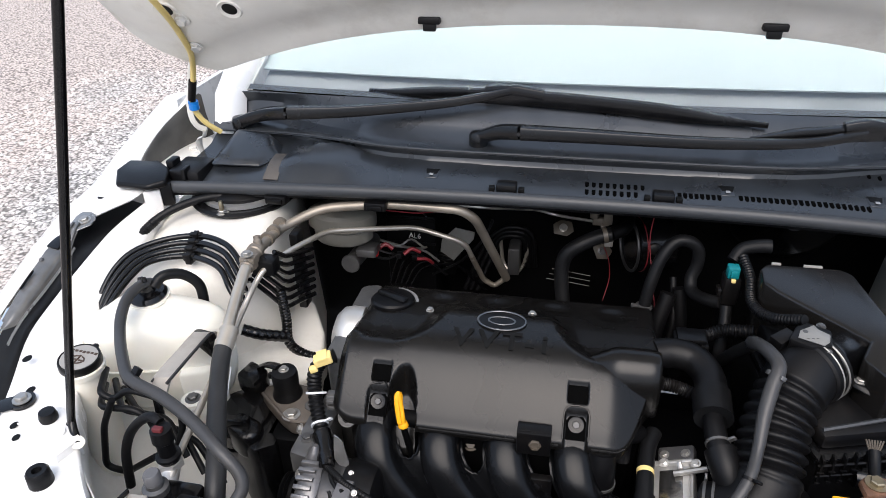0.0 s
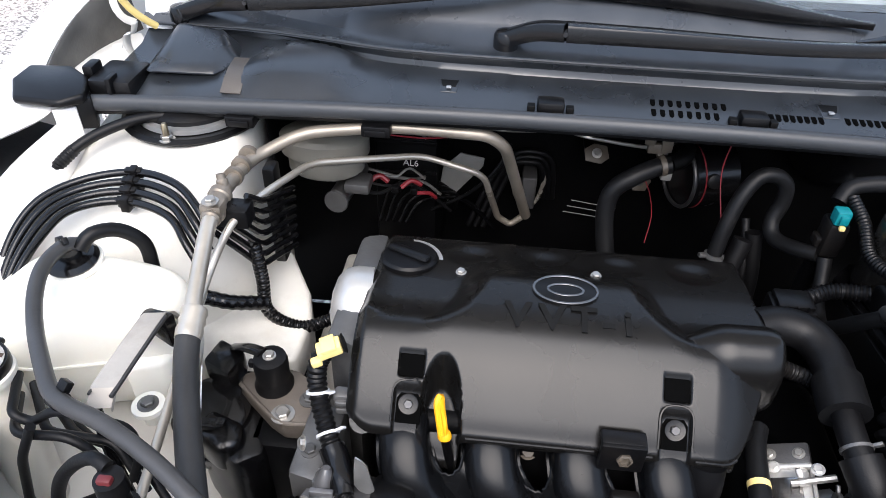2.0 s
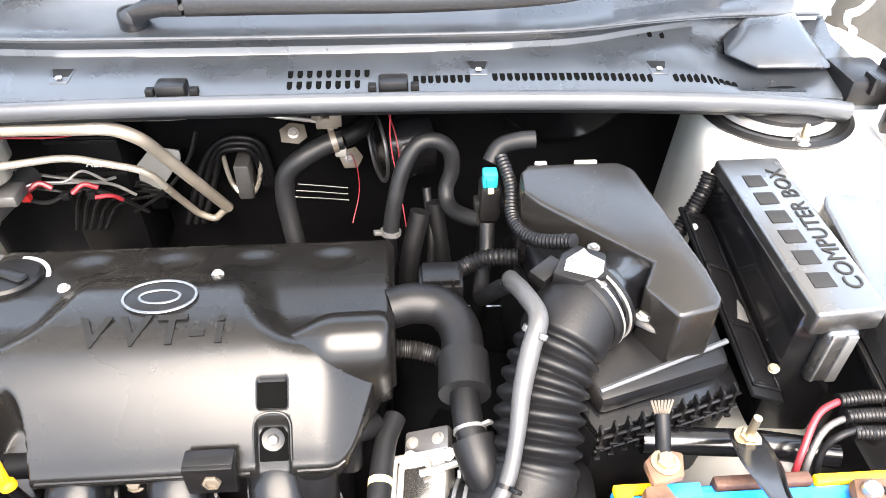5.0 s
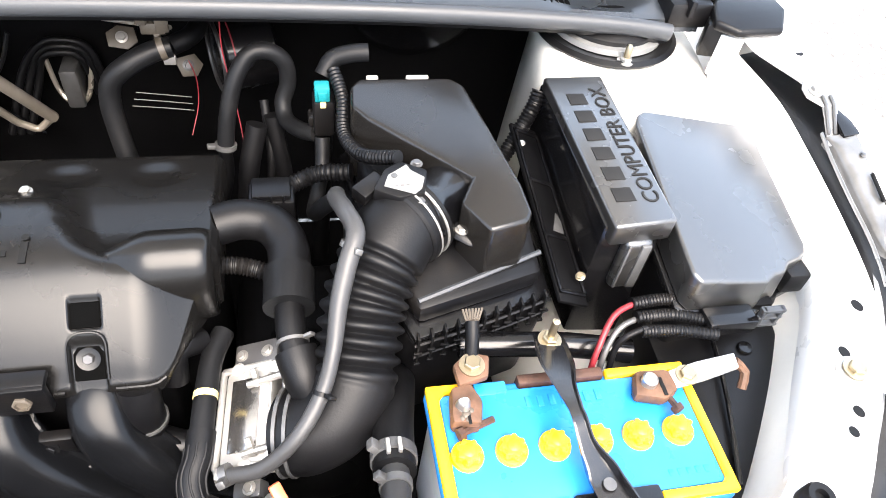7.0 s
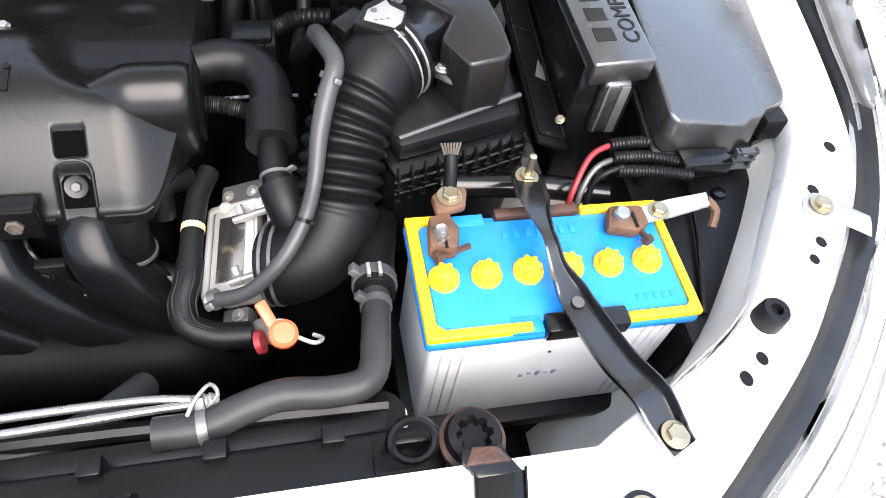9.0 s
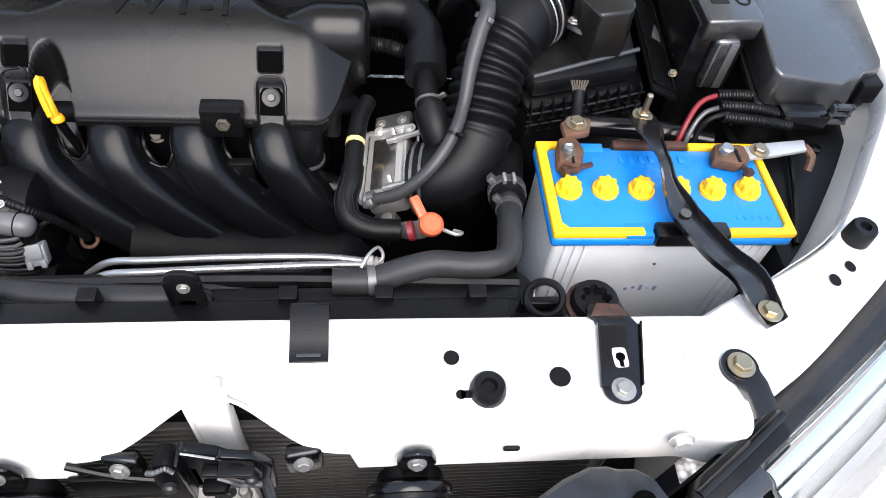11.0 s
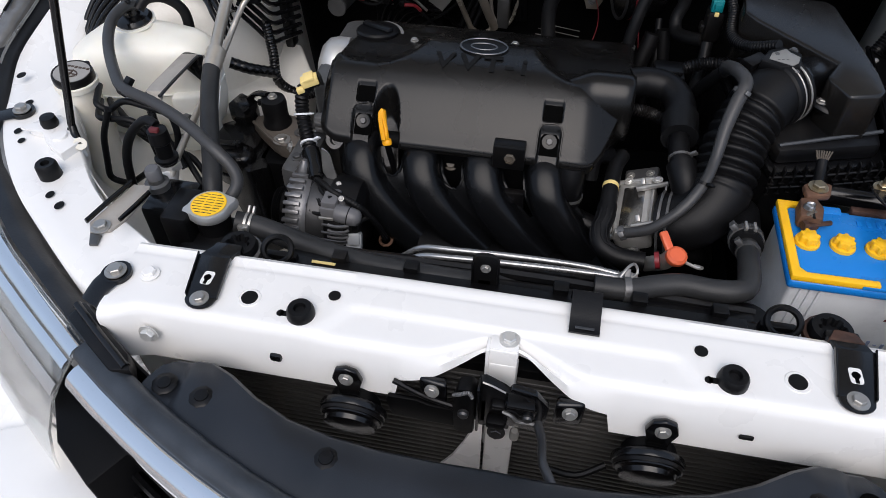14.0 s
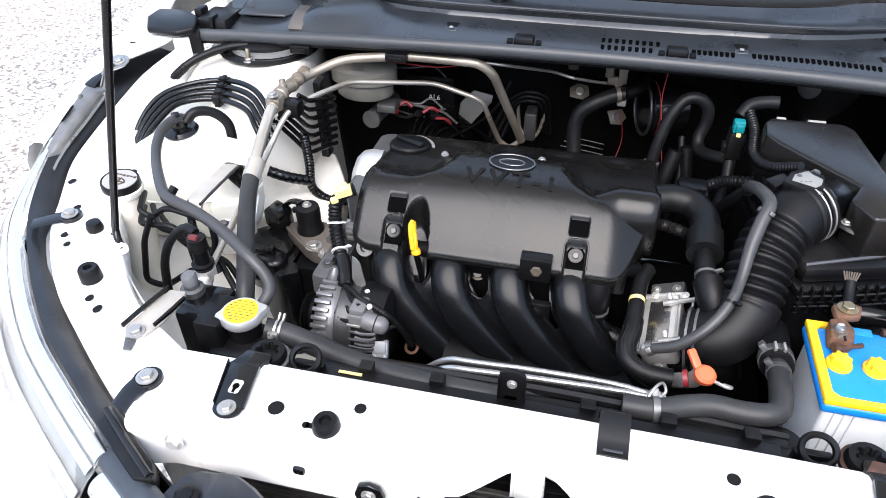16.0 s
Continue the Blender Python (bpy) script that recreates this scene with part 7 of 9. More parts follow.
cn = join(box((-0.372, 0.41, 0.797), (-0.345, 0.428, 0.81), 0.002), box((-0.382, 0.408, 0.792), (-0.37, 0.418, 0.801), 0.002), box((-0.366, 0.408, 0.808), (-0.35, 0.43, 0.8125), 0.001))
cn.transform(Matrix.Translation((-0.36, 0.42, 0.8)) @ pose(0, 0, 0, 0, -14, 22) @ Matrix.Translation((0.36, -0.42, -0.8)))
part("connector", cn, TAPE, hs, "yellow taped connector")
clamp_ring(hs, (-0.371, 0.4, 0.754), (0.15, -0.6, -0.8), 0.0124, 0.0015, CASE, "cable_tie")
clamp_ring(hs, (-0.3535, 0.365, 0.727), (0.4, -0.8, -0.45), 0.0124, 0.0015, CASE, "cable_tie")
part("sleeve", tube([(-0.347, 0.353, 0.7215), (-0.3364, 0.335, 0.7144), (-0.3235, 0.303, 0.7095)], lambda s, L: 0.0148 - 0.004 * sstep(0.6, 1.0, s / L), 14, 0.004), GLOSS, hs)
part("connector_shell", join(box((-0.354, 0.395, 0.724), (-0.334, 0.412, 0.754), 0.004), box((-0.351, 0.39, 0.73), (-0.337, 0.396, 0.738), 0.002), box((-0.351, 0.39, 0.742), (-0.337, 0.396, 0.749), 0.002)), CASTD, hs, "grey plug behind the loom")
part("timing_boss", lathe([(0.007, 0), (0.014, 0), (0.0155, 0.004), (0.0145, 0.012), (0.008, 0.012), (0.007, 0.004)], 24, facing((-0.323, 0.405, 0.708), (0, -0.8, 0.6))), CASTD, hs)
for k in range(4):
    part("wire", tube([(-0.34 + 0.004 * k, 0.33, 0.685), (-0.335 + 0.008 * k, 0.3, 0.69 - 0.006 * k), (-0.31 + 0.01 * k, 0.27, 0.7 - 0.01 * k), (-0.29 + 0.012 * k, 0.25, 0.68 - 0.015 * k)], 0.0042, 8, 0.008), RUBBER, hs)
alt = thing("alternator", (-0.29, 0.29, 0.55), "dark cast alternator with cooling slots and plugs", "alternator")
AY, AZ = 0.297, 0.65
part("drive_housing", lathe([(0.02, 0), (0.046, 0), (0.058, 0.004), (0.0625, 0.01), (0.0625, 0.03), (0.058, 0.036), (0.05, 0.037)], 40, facing((-0.362, AY, AZ), (1, 0, 0))), CASTA, alt, "dull cast aluminium end housing")
for k in range(22):
    a = radians(-70 + 11 * k)
    out = Vector((0, -math.cos(a), math.sin(a)))
    fin = box((-0.0125, -0.0032, -0.004), (0.0125, 0.0032, 0.0052), 0.0012)
    turn = Matrix((Vector((1, 0, 0)), out.cross(Vector((1, 0, 0))), out)).transposed().to_4x4()
    fin.transform(Matrix.Translation(Vector((-0.347, AY, AZ)) + out * 0.0625) @ turn)
    part("cooling_fin", fin, CASTL, alt)
part("stator", lathe([(0.03, 0), (0.0595, 0), (0.0605, 0.003), (0.0595, 0.006), (0.0605, 0.009), (0.0595, 0.012), (0.0605, 0.015), (0.0595, 0.018), (0.0605, 0.021), (0.0595, 0.03), (0.03, 0.03)], 40, facing((-0.326, AY, AZ), (1, 0, 0))), DARKZ, alt)
part("rear_cover", lathe([(0.03, 0), (0.0615, 0), (0.0635, 0.004), (0.0635, 0.03), (0.059, 0.043), (0.045, 0.05), (0, 0.052)], 40, facing((-0.297, AY, AZ), (1, 0, 0))), PLASTIC, alt, "black slotted rear cover")
for k in range(7):
    a = radians(-34 + 10.5 * k)
    out = Vector((0, -math.cos(a), math.sin(a)))
    rib = tube([Vector((x, AY, AZ)) + out * r for x, r in ((-0.298, 0.0655), (-0.285, 0.0668), (-0.268, 0.0665), (-0.258, 0.063))], 0.0022, 8, 0.006)
    part("cover_rib", rib, DARKZ, alt)
# cast pillar and slider at the top, with their bolts
part("housing_ear", join(prism([(-0.362, 0.306), (-0.34, 0.3), (-0.334, 0.322), (-0.345, 0.334), (-0.36, 0.328)], 0.66, 0.708, 0.006, 3), tube([(-0.35, 0.312, 0.69), (-0.348, 0.317, 0.71), (-0.346, 0.32, 0.722), (-0.345, 0.322, 0.73)], lambda s, L: 0.0125 - 0.0085 * (s / L) ** 3, 16, 0.003)), CASTA, alt)
part("slider_bracket", prism([(-0.378, 0.312), (-0.352, 0.3), (-0.345, 0.32), (-0.368, 0.335)], 0.672, 0.684, 0.004), CASTA, alt)
bolt(alt, (-0.368, 0.305, 0.686), 0.0055, (-0.5, -0.6, 0.6), DULLZ)
bolt(alt, (-0.377, 0.35, 0.728), 0.006, (-0.8, -0.4, 0.4), DULLZ)
part("shield", sheet([[Vector(p) for p in r_] for r_ in (((-0.312, 0.318, 0.7605), (-0.306, 0.3165, 0.758), (-0.3, 0.315, 0.7525)), ((-0.3135, 0.316, 0.74), (-0.305, 0.3125, 0.737), (-0.2965, 0.313, 0.734)), ((-0.3142, 0.315, 0.7185), (-0.304, 0.311, 0.717), (-0.2935, 0.313, 0.7155)), ((-0.306, 0.315, 0.7), (-0.3, 0.313, 0.697), (-0.297, 0.314, 0.695)))], 0.002), BRKT, alt, "dull metal shield")
part("regulator_base", join(box((-0.302, 0.246, 0.683), (-0.266, 0.28, 0.707), 0.005), box((-0.3, 0.25, 0.7), (-0.276, 0.284, 0.716), 0.004)), CAPG, alt, "grey regulator block")
part("regulator", lathe([(0, -0.004), (0.0125, -0.004), (0.0135, 0.0), (0.0135, 0.022), (0.012, 0.029), (0.0075, 0.0335), (0, 0.035)], 28, facing((-0.274, 0.251, 0.698), (1, -0.08, -0.12))), CAPG, alt, "round grey regulator end")
seam = ring_mesh(oval(0, 0, 0.0137, 0.0137, 0), 0.0008, 0, 1.0)
seam.transform(facing((-0.258, 0.2498, 0.696), (1, -0.08, -0.12)))
part("regulator_seam", seam, ETCH, alt)
part("clip_edge", box((-0.303, 0.2425, 0.688), (-0.281, 0.246, 0.6925), 0.001), DULLZ, alt)
for k in range(4):
    part("vent_slot", tube([(-0.288 - 0.001 * k, 0.2385 - 0.0012 * k, 0.684 - 0.0105 * k), (-0.278 - 0.001 * k, 0.2365 - 0.0012 * k, 0.6838 - 0.0105 * k), (-0.262 - 0.0008 * k, 0.2365 - 0.0012 * k, 0.6865 - 0.0105 * k), (-0.257, 0.239, 0.688 - 0.0105 * k)], 0.0024, 8, 0.004), CASTA, alt)
for x, y, z in ((-0.286, 0.296, 0.713), (-0.271, 0.262, 0.717)):
    bolt(alt, (x, y, z), 0.003, (0, -0.5, 0.8), DULLZ)
plugb = join(box((-0.012, -0.009, -0.014), (0.012, 0.009, 0.012), 0.003), box((-0.009, -0.0125, -0.004), (0.009, -0.008, 0.014), 0.002), box((-0.0105, -0.012, -0.016), (-0.004, -0.006, -0.006), 0.0015), box((0.004, -0.012, -0.016), (0.0105, -0.006, -0.006), 0.0015))
plugb.transform(Matrix.Translation((-0.2525, 0.243, 0.653)) @ pose(0, 0, 0, -30, 0, 12))
part("plug", plugb, PLUGM, alt, "light grey plug")
part("plug_wire", tube([(-0.2525, 0.252, 0.666), (-0.244, 0.262, 0.678), (-0.232, 0.272, 0.68)], 0.0035, 8, 0.004), RUBBER, alt)
for k, P_ in enumerate(([(-0.3255, 0.305, 0.7095), (-0.328, 0.28, 0.7024), (-0.3264, 0.262, 0.6937), (-0.314, 0.2545, 0.6886), (-0.3, 0.25, 0.692)], [(-0.321, 0.303, 0.7095), (-0.308, 0.28, 0.7105), (-0.295, 0.268, 0.711), (-0.287, 0.262, 0.716)], [(-0.326, 0.3, 0.706), (-0.334, 0.27, 0.692), (-0.335, 0.245, 0.66), (-0.32, 0.236, 0.63), (-0.3, 0.23, 0.615)], [(-0.324, 0.3, 0.704), (-0.318, 0.268, 0.692), (-0.316, 0.245, 0.66), (-0.31, 0.236, 0.62)])):
    part("wire", tube(P_, (0.0032, 0.003, 0.0048, 0.0052)[k], 10, 0.006), (HOSE, HOSE, RUBBER, RUBBER)[k], alt)
part("pulley", lathe([(0, 0), (0.03, 0), (0.032, 0.003), (0.028, 0.006), (0.032, 0.009), (0.028, 0.012), (0.032, 0.015), (0.032, 0.02), (0, 0.02)], 32, facing((-0.392, AY, AZ), (1, 0, 0))), DARK, alt)
part("sensor_lead", tube([(-0.3228, 0.303, 0.711), (-0.305, 0.288, 0.7155), (-0.2877, 0.276, 0.7145), (-0.2489, 0.262, 0.7075), (-0.2299, 0.279, 0.6615), (-0.2213, 0.297, 0.611)], ribbed(0.0052, 0.14, 0.0036), 10, 0.0009), RUBBER, alt)
lug_ring = ring_mesh(oval(0, 0, 0.0095, 0.0095, 0), 0.0025, 0, 1.0)
lug_ring.transform(facing((-0.2213, 0.298, 0.606), (0, -0.5, 1)))
part("ground_lug", lug_ring, RUST, alt, "brown ring terminal")
tc_ = thing("belt_pulleys", (-0.37, 0.4, 0.45), "dark belt pulleys at the end of the engine", "pulley")
part("crank_pulley", lathe([(0, 0), (0.07, 0), (0.07, 0.006), (0.064, 0.01), (0.07, 0.014), (0.07, 0.03), (0.03, 0.03), (0, 0.028)], 36, facing((-0.41, 0.5, 0.42), (1, 0, 0))), DARK, tc_)
part("idler", lathe([(0, 0), (0.045, 0), (0.045, 0.025), (0.02, 0.025), (0, 0.022)], 30, facing((-0.405, 0.37, 0.56), (1, 0, 0))), DARK, tc_)
part("bracket_casting", prism([(-0.395, 0.33), (-0.35, 0.32), (-0.345, 0.43), (-0.39, 0.44)], 0.55, 0.7, 0.01), CASTD, tc_)
bolt(tc_, (-0.375, 0.36, 0.7), 0.007, material=CASTD)
bolt(tc_, (-0.352, 0.405, 0.735), 0.007, (-0.2, -0.8, 0.5), CASTD)

# ---- hood prop rod ----
pr = thing("hood_prop_rod", (-0.635, 0.22, 0.79), "black steel hood prop rod in a white pivot bracket", "prop rod")
b0 = Vector((-0.633, 0.229, 0.822))
rd = Vector((0.309, -0.02, 0.951))
part("rod", tube([(-0.612, 0.205, 0.806), (-0.618, 0.212, 0.806), (-0.628, 0.222, 0.812), tuple(b0), tuple(b0 + rd * 0.03), tuple(b0 + rd * 0.1), tuple(b0 + rd * 0.3), tuple(b0 + rd * 0.7)], 0.0052, 12, 0.02), GLOSS, pr)
PB = [(-0.711, 0.22), (-0.689, 0.251), (-0.673, 0.259), (-0.638, 0.238), (-0.611, 0.21), (-0.622, 0.178), (-0.655, 0.197), (-0.675, 0.217)]
part("pivot_bracket", prism(PB, 0.808, 0.812, 0.0015), WHITE, pr, "white pivot bracket")
part("bracket_skirt", prism([(-0.675, 0.217), (-0.655, 0.197), (-0.622, 0.178), (-0.611, 0.21), (-0.614, 0.211), (-0.625, 0.184), (-0.654, 0.202), (-0.672, 0.22)], 0.785, 0.81, 0.001), WHITE, pr)
part("bracket_boss", lathe([(0, 0), (0.012, 0), (0.0105, 0.004), (0.006, 0.0045), (0, 0.004)], 22, Matrix.Translation((-0.645, 0.212, 0.811))), WHITE, pr)
part("bracket_hole", lathe([(0, 0), (0.005, 0), (0.005, 0.0006), (0, 0.0006)], 16, Matrix.Translation((-0.64, 0.232, 0.812))), ETCH, pr)
part("bracket_foot", prism([(-0.7, 0.222), (-0.66, 0.215), (-0.625, 0.215), (-0.65, 0.245), (-0.685, 0.245)], 0.798, 0.81, 0.002), WHITE, pr)
part("grommet", lathe([(0.005, 0), (0.0085, 0), (0.0085, 0.005), (0.005, 0.005)], 18, facing((-0.614, 0.208, 0.806), (0.5, -0.4, 0.6))), NECK, pr, "yellowed plastic grommet")
part("rubber_button", lathe([(0, 0), (0.011, 0), (0.012, 0.006), (0.01, 0.015), (0, 0.016)], 18, Matrix.Translation((-0.672, 0.234, 0.811))), RUBBER, pr)

# ---- items at the firewall ----
bm_ = thing("brake_fluid_reservoir", (-0.465, 0.83, 0.74), "milky brake fluid reservoir on its cylinder", "brake reservoir")
part("tank", lathe([(0, 0), (0.045, 0), (0.05, 0.006), (0.05, 0.03), (0.058, 0.036), (0.058, 0.062), (0.05, 0.068), (0, 0.07)], 36, Matrix.Translation((-0.463, 0.835, 0.765)) @ Matrix.Diagonal((1.2, 0.85, 1, 1))), NECKD, bm_)
part("cylinder", lathe([(0, 0), (0.019, 0), (0.02, 0.004), (0.017, 0.006), (0.017, 0.12), (0, 0.12)], 24, facing((-0.446, 0.805, 0.721), (0.12, 1, -0.05))), CASTD, bm_)
part("outlet", box((-0.43, 0.8, 0.742), (-0.39, 0.84, 0.76), 0.004), CASTD, bm_)
for k, (pts, r_, m_) in enumerate((
        ([(-0.43, 0.85, 0.73), (-0.4, 0.88, 0.725), (-0.36, 0.9, 0.715), (-0.32, 0.93, 0.69), (-0.29, 0.94, 0.66)], 0.0028, DULLZ),
        ([(-0.43, 0.86, 0.72), (-0.39, 0.87, 0.7), (-0.35, 0.89, 0.71), (-0.31, 0.9, 0.69), (-0.27, 0.92, 0.64)], 0.0032, RUBBER),
        ([(-0.42, 0.84, 0.738), (-0.39, 0.86, 0.742), (-0.36, 0.88, 0.73), (-0.34, 0.9, 0.735), (-0.315, 0.91, 0.71)], 0.0022, DULLZ),
        ([(-0.4, 0.85, 0.735), (-0.385, 0.86, 0.742), (-0.37, 0.86, 0.732)], 0.0045, WIRERED),
        ([(-0.35, 0.87, 0.715), (-0.335, 0.88, 0.724), (-0.318, 0.885, 0.714)], 0.004, WIRERED),
        ([(-0.325, 0.88, 0.7), (-0.305, 0.89, 0.695), (-0.295, 0.9, 0.68)], 0.0035, WIRERED))):
    part("lead", tube(pts, r_, 8, 0.006), m_, bm_)
for at in ((-0.405, 0.85, 0.725), (-0.36, 0.87, 0.712), (-0.33, 0.885, 0.702)):
    part("plug", box(tuple(c - 0.006 for c in at), tuple(c + 0.006 for c in at), 0.002), RED if at[0] < -0.4 else PLASTIC, bm_)
for k in range(5):
    part("branch_pipe", tube([(-0.4 + 0.012 * k, 0.93, 0.6), (-0.38 + 0.014 * k, 0.95, 0.66 - 0.006 * k), (-0.33 + 0.02 * k, 0.97, 0.68 - 0.012 * k), (-0.27 + 0.02 * k, 0.99, 0.64 - 0.02 * k)], 0.004, 8, 0.01), GLOSS, bm_)
vb = thing("valve_box", (-0.33, 1.03, 0.6), "black control box marked AL6 at the firewall", "control box")
part("case", prism([(-0.41, 0.957), (-0.3, 0.957), (-0.29, 1.06), (-0.42, 1.06)], 0.5, 0.76, 0.006), DARK, vb)
part("rib", box((-0.41, 0.953, 0.69), (-0.3, 0.957, 0.696), 0.001), PLASTIC, vb)
part("rib", box((-0.41, 0.953, 0.75), (-0.3, 0.957, 0.756), 0.001), PLASTIC, vb)
me = text_mesh("lettering", "AL6", 0.017, 0.0004, PALE)
link("lettering", me, vb, "white printed letters", pose(-0.346, 0.9555, 0.711, 80, 0, -3))
part("pipe", tube([(-0.47, 0.935, 0.722), (-0.44, 0.93, 0.716), (-0.405, 0.935, 0.703), (-0.346, 0.94, 0.688), (-0.32, 0.956, 0.685)], 0.0026, 8, 0.01), DULLZ, vb, "thin metal pipe")
part("lead", tube([(-0.47, 0.95, 0.772), (-0.444, 0.94, 0.779), (-0.39, 0.938, 0.785), (-0.343, 0.945, 0.788), (-0.32, 0.96, 0.76)], 0.0022, 8, 0.01), CASTD, vb)
part("lead", tube([(-0.486, 0.935, 0.674), (-0.438, 0.93, 0.685), (-0.4, 0.935, 0.674), (-0.37, 0.956, 0.66)], 0.0022, 8, 0.01), CASTD, vb)
part("lead", tube([(-0.308, 0.955, 0.615), (-0.241, 0.94, 0.667), (-0.195, 0.94, 0.721), (-0.174, 0.95, 0.768)], 0.0032, 8, 0.01), HOSE, vb)
pp = thing("bulkhead_plate", (-0.25, 1.02, 0.62), "pale grey metal plate at the firewall", "plate")
pl_ = prism([(-0.26, 0.725), (-0.217, 0.717), (-0.219, 0.7), (-0.25, 0.66), (-0.281, 0.619), (-0.295, 0.658), (-0.291, 0.692)], -0.983, -0.979, 0.001)
pl_.transform(Matrix(((1, 0, 0, 0), (0, 0, -1, 0), (0, 1, 0, 0), (0, 0, 0, 1))))
part("plate", pl_, PLATEM, pp)
part("foot", box((-0.29, 0.98, 0.6), (-0.262, 1.062, 0.64), 0.003), DARK, pp)
hc = thing("heater_pipes", (-0.13, 0.93, 0.6), "black ribbed bulkhead fitting with heater pipes", "pipes")
for k in range(3):
    part("loop", tube([(-0.24 + 0.014 * k, 0.99, 0.56), (-0.2 + 0.01 * k, 1.015, 0.66 - 0.008 * k), (-0.165, 1.02, 0.705 - 0.01 * k), (-0.13, 1.02, 0.715 - 0.011 * k), (-0.095 - 0.008 * k, 1.025, 0.695 - 0.008 * k), (-0.085 - 0.008 * k, 1.03, 0.61)], 0.006, 10, 0.01), RUBBER, hc)
part("bright_loop", tube([(-0.166, 1.03, 0.69), (-0.158, 1.02, 0.63), (-0.143, 1.012, 0.607), (-0.122, 1.012, 0.606), (-0.108, 1.02, 0.63), (-0.1, 1.03, 0.68), (-0.104, 1.035, 0.695)], 0.0042, 8, 0.006), PIPE, hc, "bright metal pipe")
part("fitting", box((-0.145, 1.0, 0.6), (-0.118, 1.05, 0.67), 0.005), CASTD, hc)
hC = thing("heater_hose", (-0.02, 0.8, 0.66), "grey rubber heater hose with a clip", "hose", "heater hoses")
part("hose", tube([(0.062, 0.83, 0.82), (0.04, 0.826, 0.816), (0.008, 0.815, 0.803), (-0.017, 0.81, 0.782), (-0.024, 0.803, 0.75), (-0.02, 0.79, 0.71), (-0.012, 0.77, 0.67), (-0.005, 0.74, 0.62)], 0.0138, 18, 0.008), HOSE, hC)
clamp_ring(hC, (0.05, 0.828, 0.819), (1, 0.2, 0.2), 0.0145, 0.004, TAG)
part("pipe_end", tube([(0.06, 0.83, 0.82), (0.09, 0.86, 0.825), (0.1, 0.97, 0.82)], 0.013, 14), DARK, hC)
part("wing_clip", join(prism([(0.02, 0.84), (0.034, 0.836), (0.038, 0.845), (0.022, 0.85)], 0.845, 0.872, 0.002), prism([(0.045, 0.836), (0.062, 0.838), (0.06, 0.848), (0.046, 0.846)], 0.835, 0.868, 0.002), box((0.026, 0.838, 0.832), (0.056, 0.848, 0.848), 0.002)), TAG, hC, "yellowed plastic clip")
part("lower_clip", box((0.05, 0.82, 0.798), (0.066, 0.828, 0.812), 0.002), DULLZ, hC)
gp = thing("fuel_pipe", (-0.08, 0.95, 0.8), "thin bright pipe along the firewall", "pipe")
part("pipe", bent([(-0.3, 0.83, 0.862), (-0.18, 0.85, 0.848), (-0.085, 0.955, 0.797), (-0.045, 0.965, 0.782), (0.02, 0.93, 0.793), (0.053, 0.9, 0.807)], 0.0034, 8, 0.015), PIPE, gp)
part("brown_clip", box((-0.055, 0.94, 0.81), (-0.035, 0.95, 0.832), 0.003), TAG, gp, "brown plastic clip")
part("washer", prism([(-0.02, -0.012), (0.006, -0.018), (0.021, -0.008), (0.018, 0.013), (-0.004, 0.018), (-0.021, 0.008)], 0, 0.002, 0.0006, m=facing((-0.027, 0.96, 0.755), (0.1, -0.7, 0.7))), TAG, gp, "stained tan plate")
bolt(gp, (-0.027, 0.9585, 0.757), 0.006, (0.1, -0.7, 0.7), DULLZ)
part("washer_foot", box((-0.045, 0.962, 0.742), (-0.012, 1.062, 0.75), 0.002), DARK, gp)
part("lug", prism([(-0.02, 0.012), (-0.012, -0.016), (0.01, -0.018), (0.022, -0.002), (0.012, 0.016)], 0, 0.002, 0.0006, m=facing((0.057, 0.975, 0.698), (0.2, -0.8, 0.5))), TAG, gp, "stained tan plate")
bolt(gp, (0.057, 0.973, 0.699), 0.006, (0.2, -0.8, 0.5), DARKZ)
hB = thing("heater_hose", (0.17, 0.74, 0.72), "black rubber vacuum hose bent in a loop", "hose", "heater hoses")
part("hose", tube([(0.123, 0.718, 0.735), (0.13, 0.73, 0.78), (0.143, 0.745, 0.825), (0.163, 0.758, 0.853), (0.186, 0.762, 0.856), (0.205, 0.763, 0.84), (0.208, 0.762, 0.81), (0.2, 0.755, 0.785), (0.204, 0.735, 0.77), (0.222, 0.7, 0.78), (0.24, 0.68, 0.79)], 0.0108, 16, 0.006), HOSE, hB)
clamp_ring(hB, (0.124, 0.72, 0.742), (0.1, 0.2, 1), 0.0132, 0.003)
part("spigot", tube([(0.123, 0.718, 0.74), (0.122, 0.71, 0.7), (0.11, 0.69, 0.66)], 0.009, 12), DARK, hB)
mo = thing("wiper_motor", (0.17, 0.93, 0.79), "round black motor housing under the cowl", "motor")
part("drum", lathe([(0, 0), (0.05, 0), (0.056, 0.006), (0.056, 0.075), (0.04, 0.085), (0, 0.087)], 36, facing((0.108, 0.925, 0.748), (1, 0.3, 0))), GLOSS, mo)
part("drum_boss", lathe([(0, 0), (0.012, 0), (0.012, 0.008), (0.008, 0.01), (0, 0.01)], 18, facing((0.15, 0.885, 0.765), (0.2, -0.9, 0.3))), PLASTIC, mo)
part("end_rim", ring_mesh(oval(0, 0, 0.053, 0.053, 0), 0.0032, 0, 1.0), DARKZ, mo, "worn metal rim")
bpy.data.objects[mo.children[-1].name].data.transform(facing((0.106, 0.924, 0.748), (-1, -0.3, 0)))
part("red_band", lathe([(0.0562, 0), (0.0569, 0), (0.0569, 0.002), (0.0562, 0.002)], 30, facing((0.122, 0.929, 0.748), (1, 0.3, 0))), WIRERED, mo)
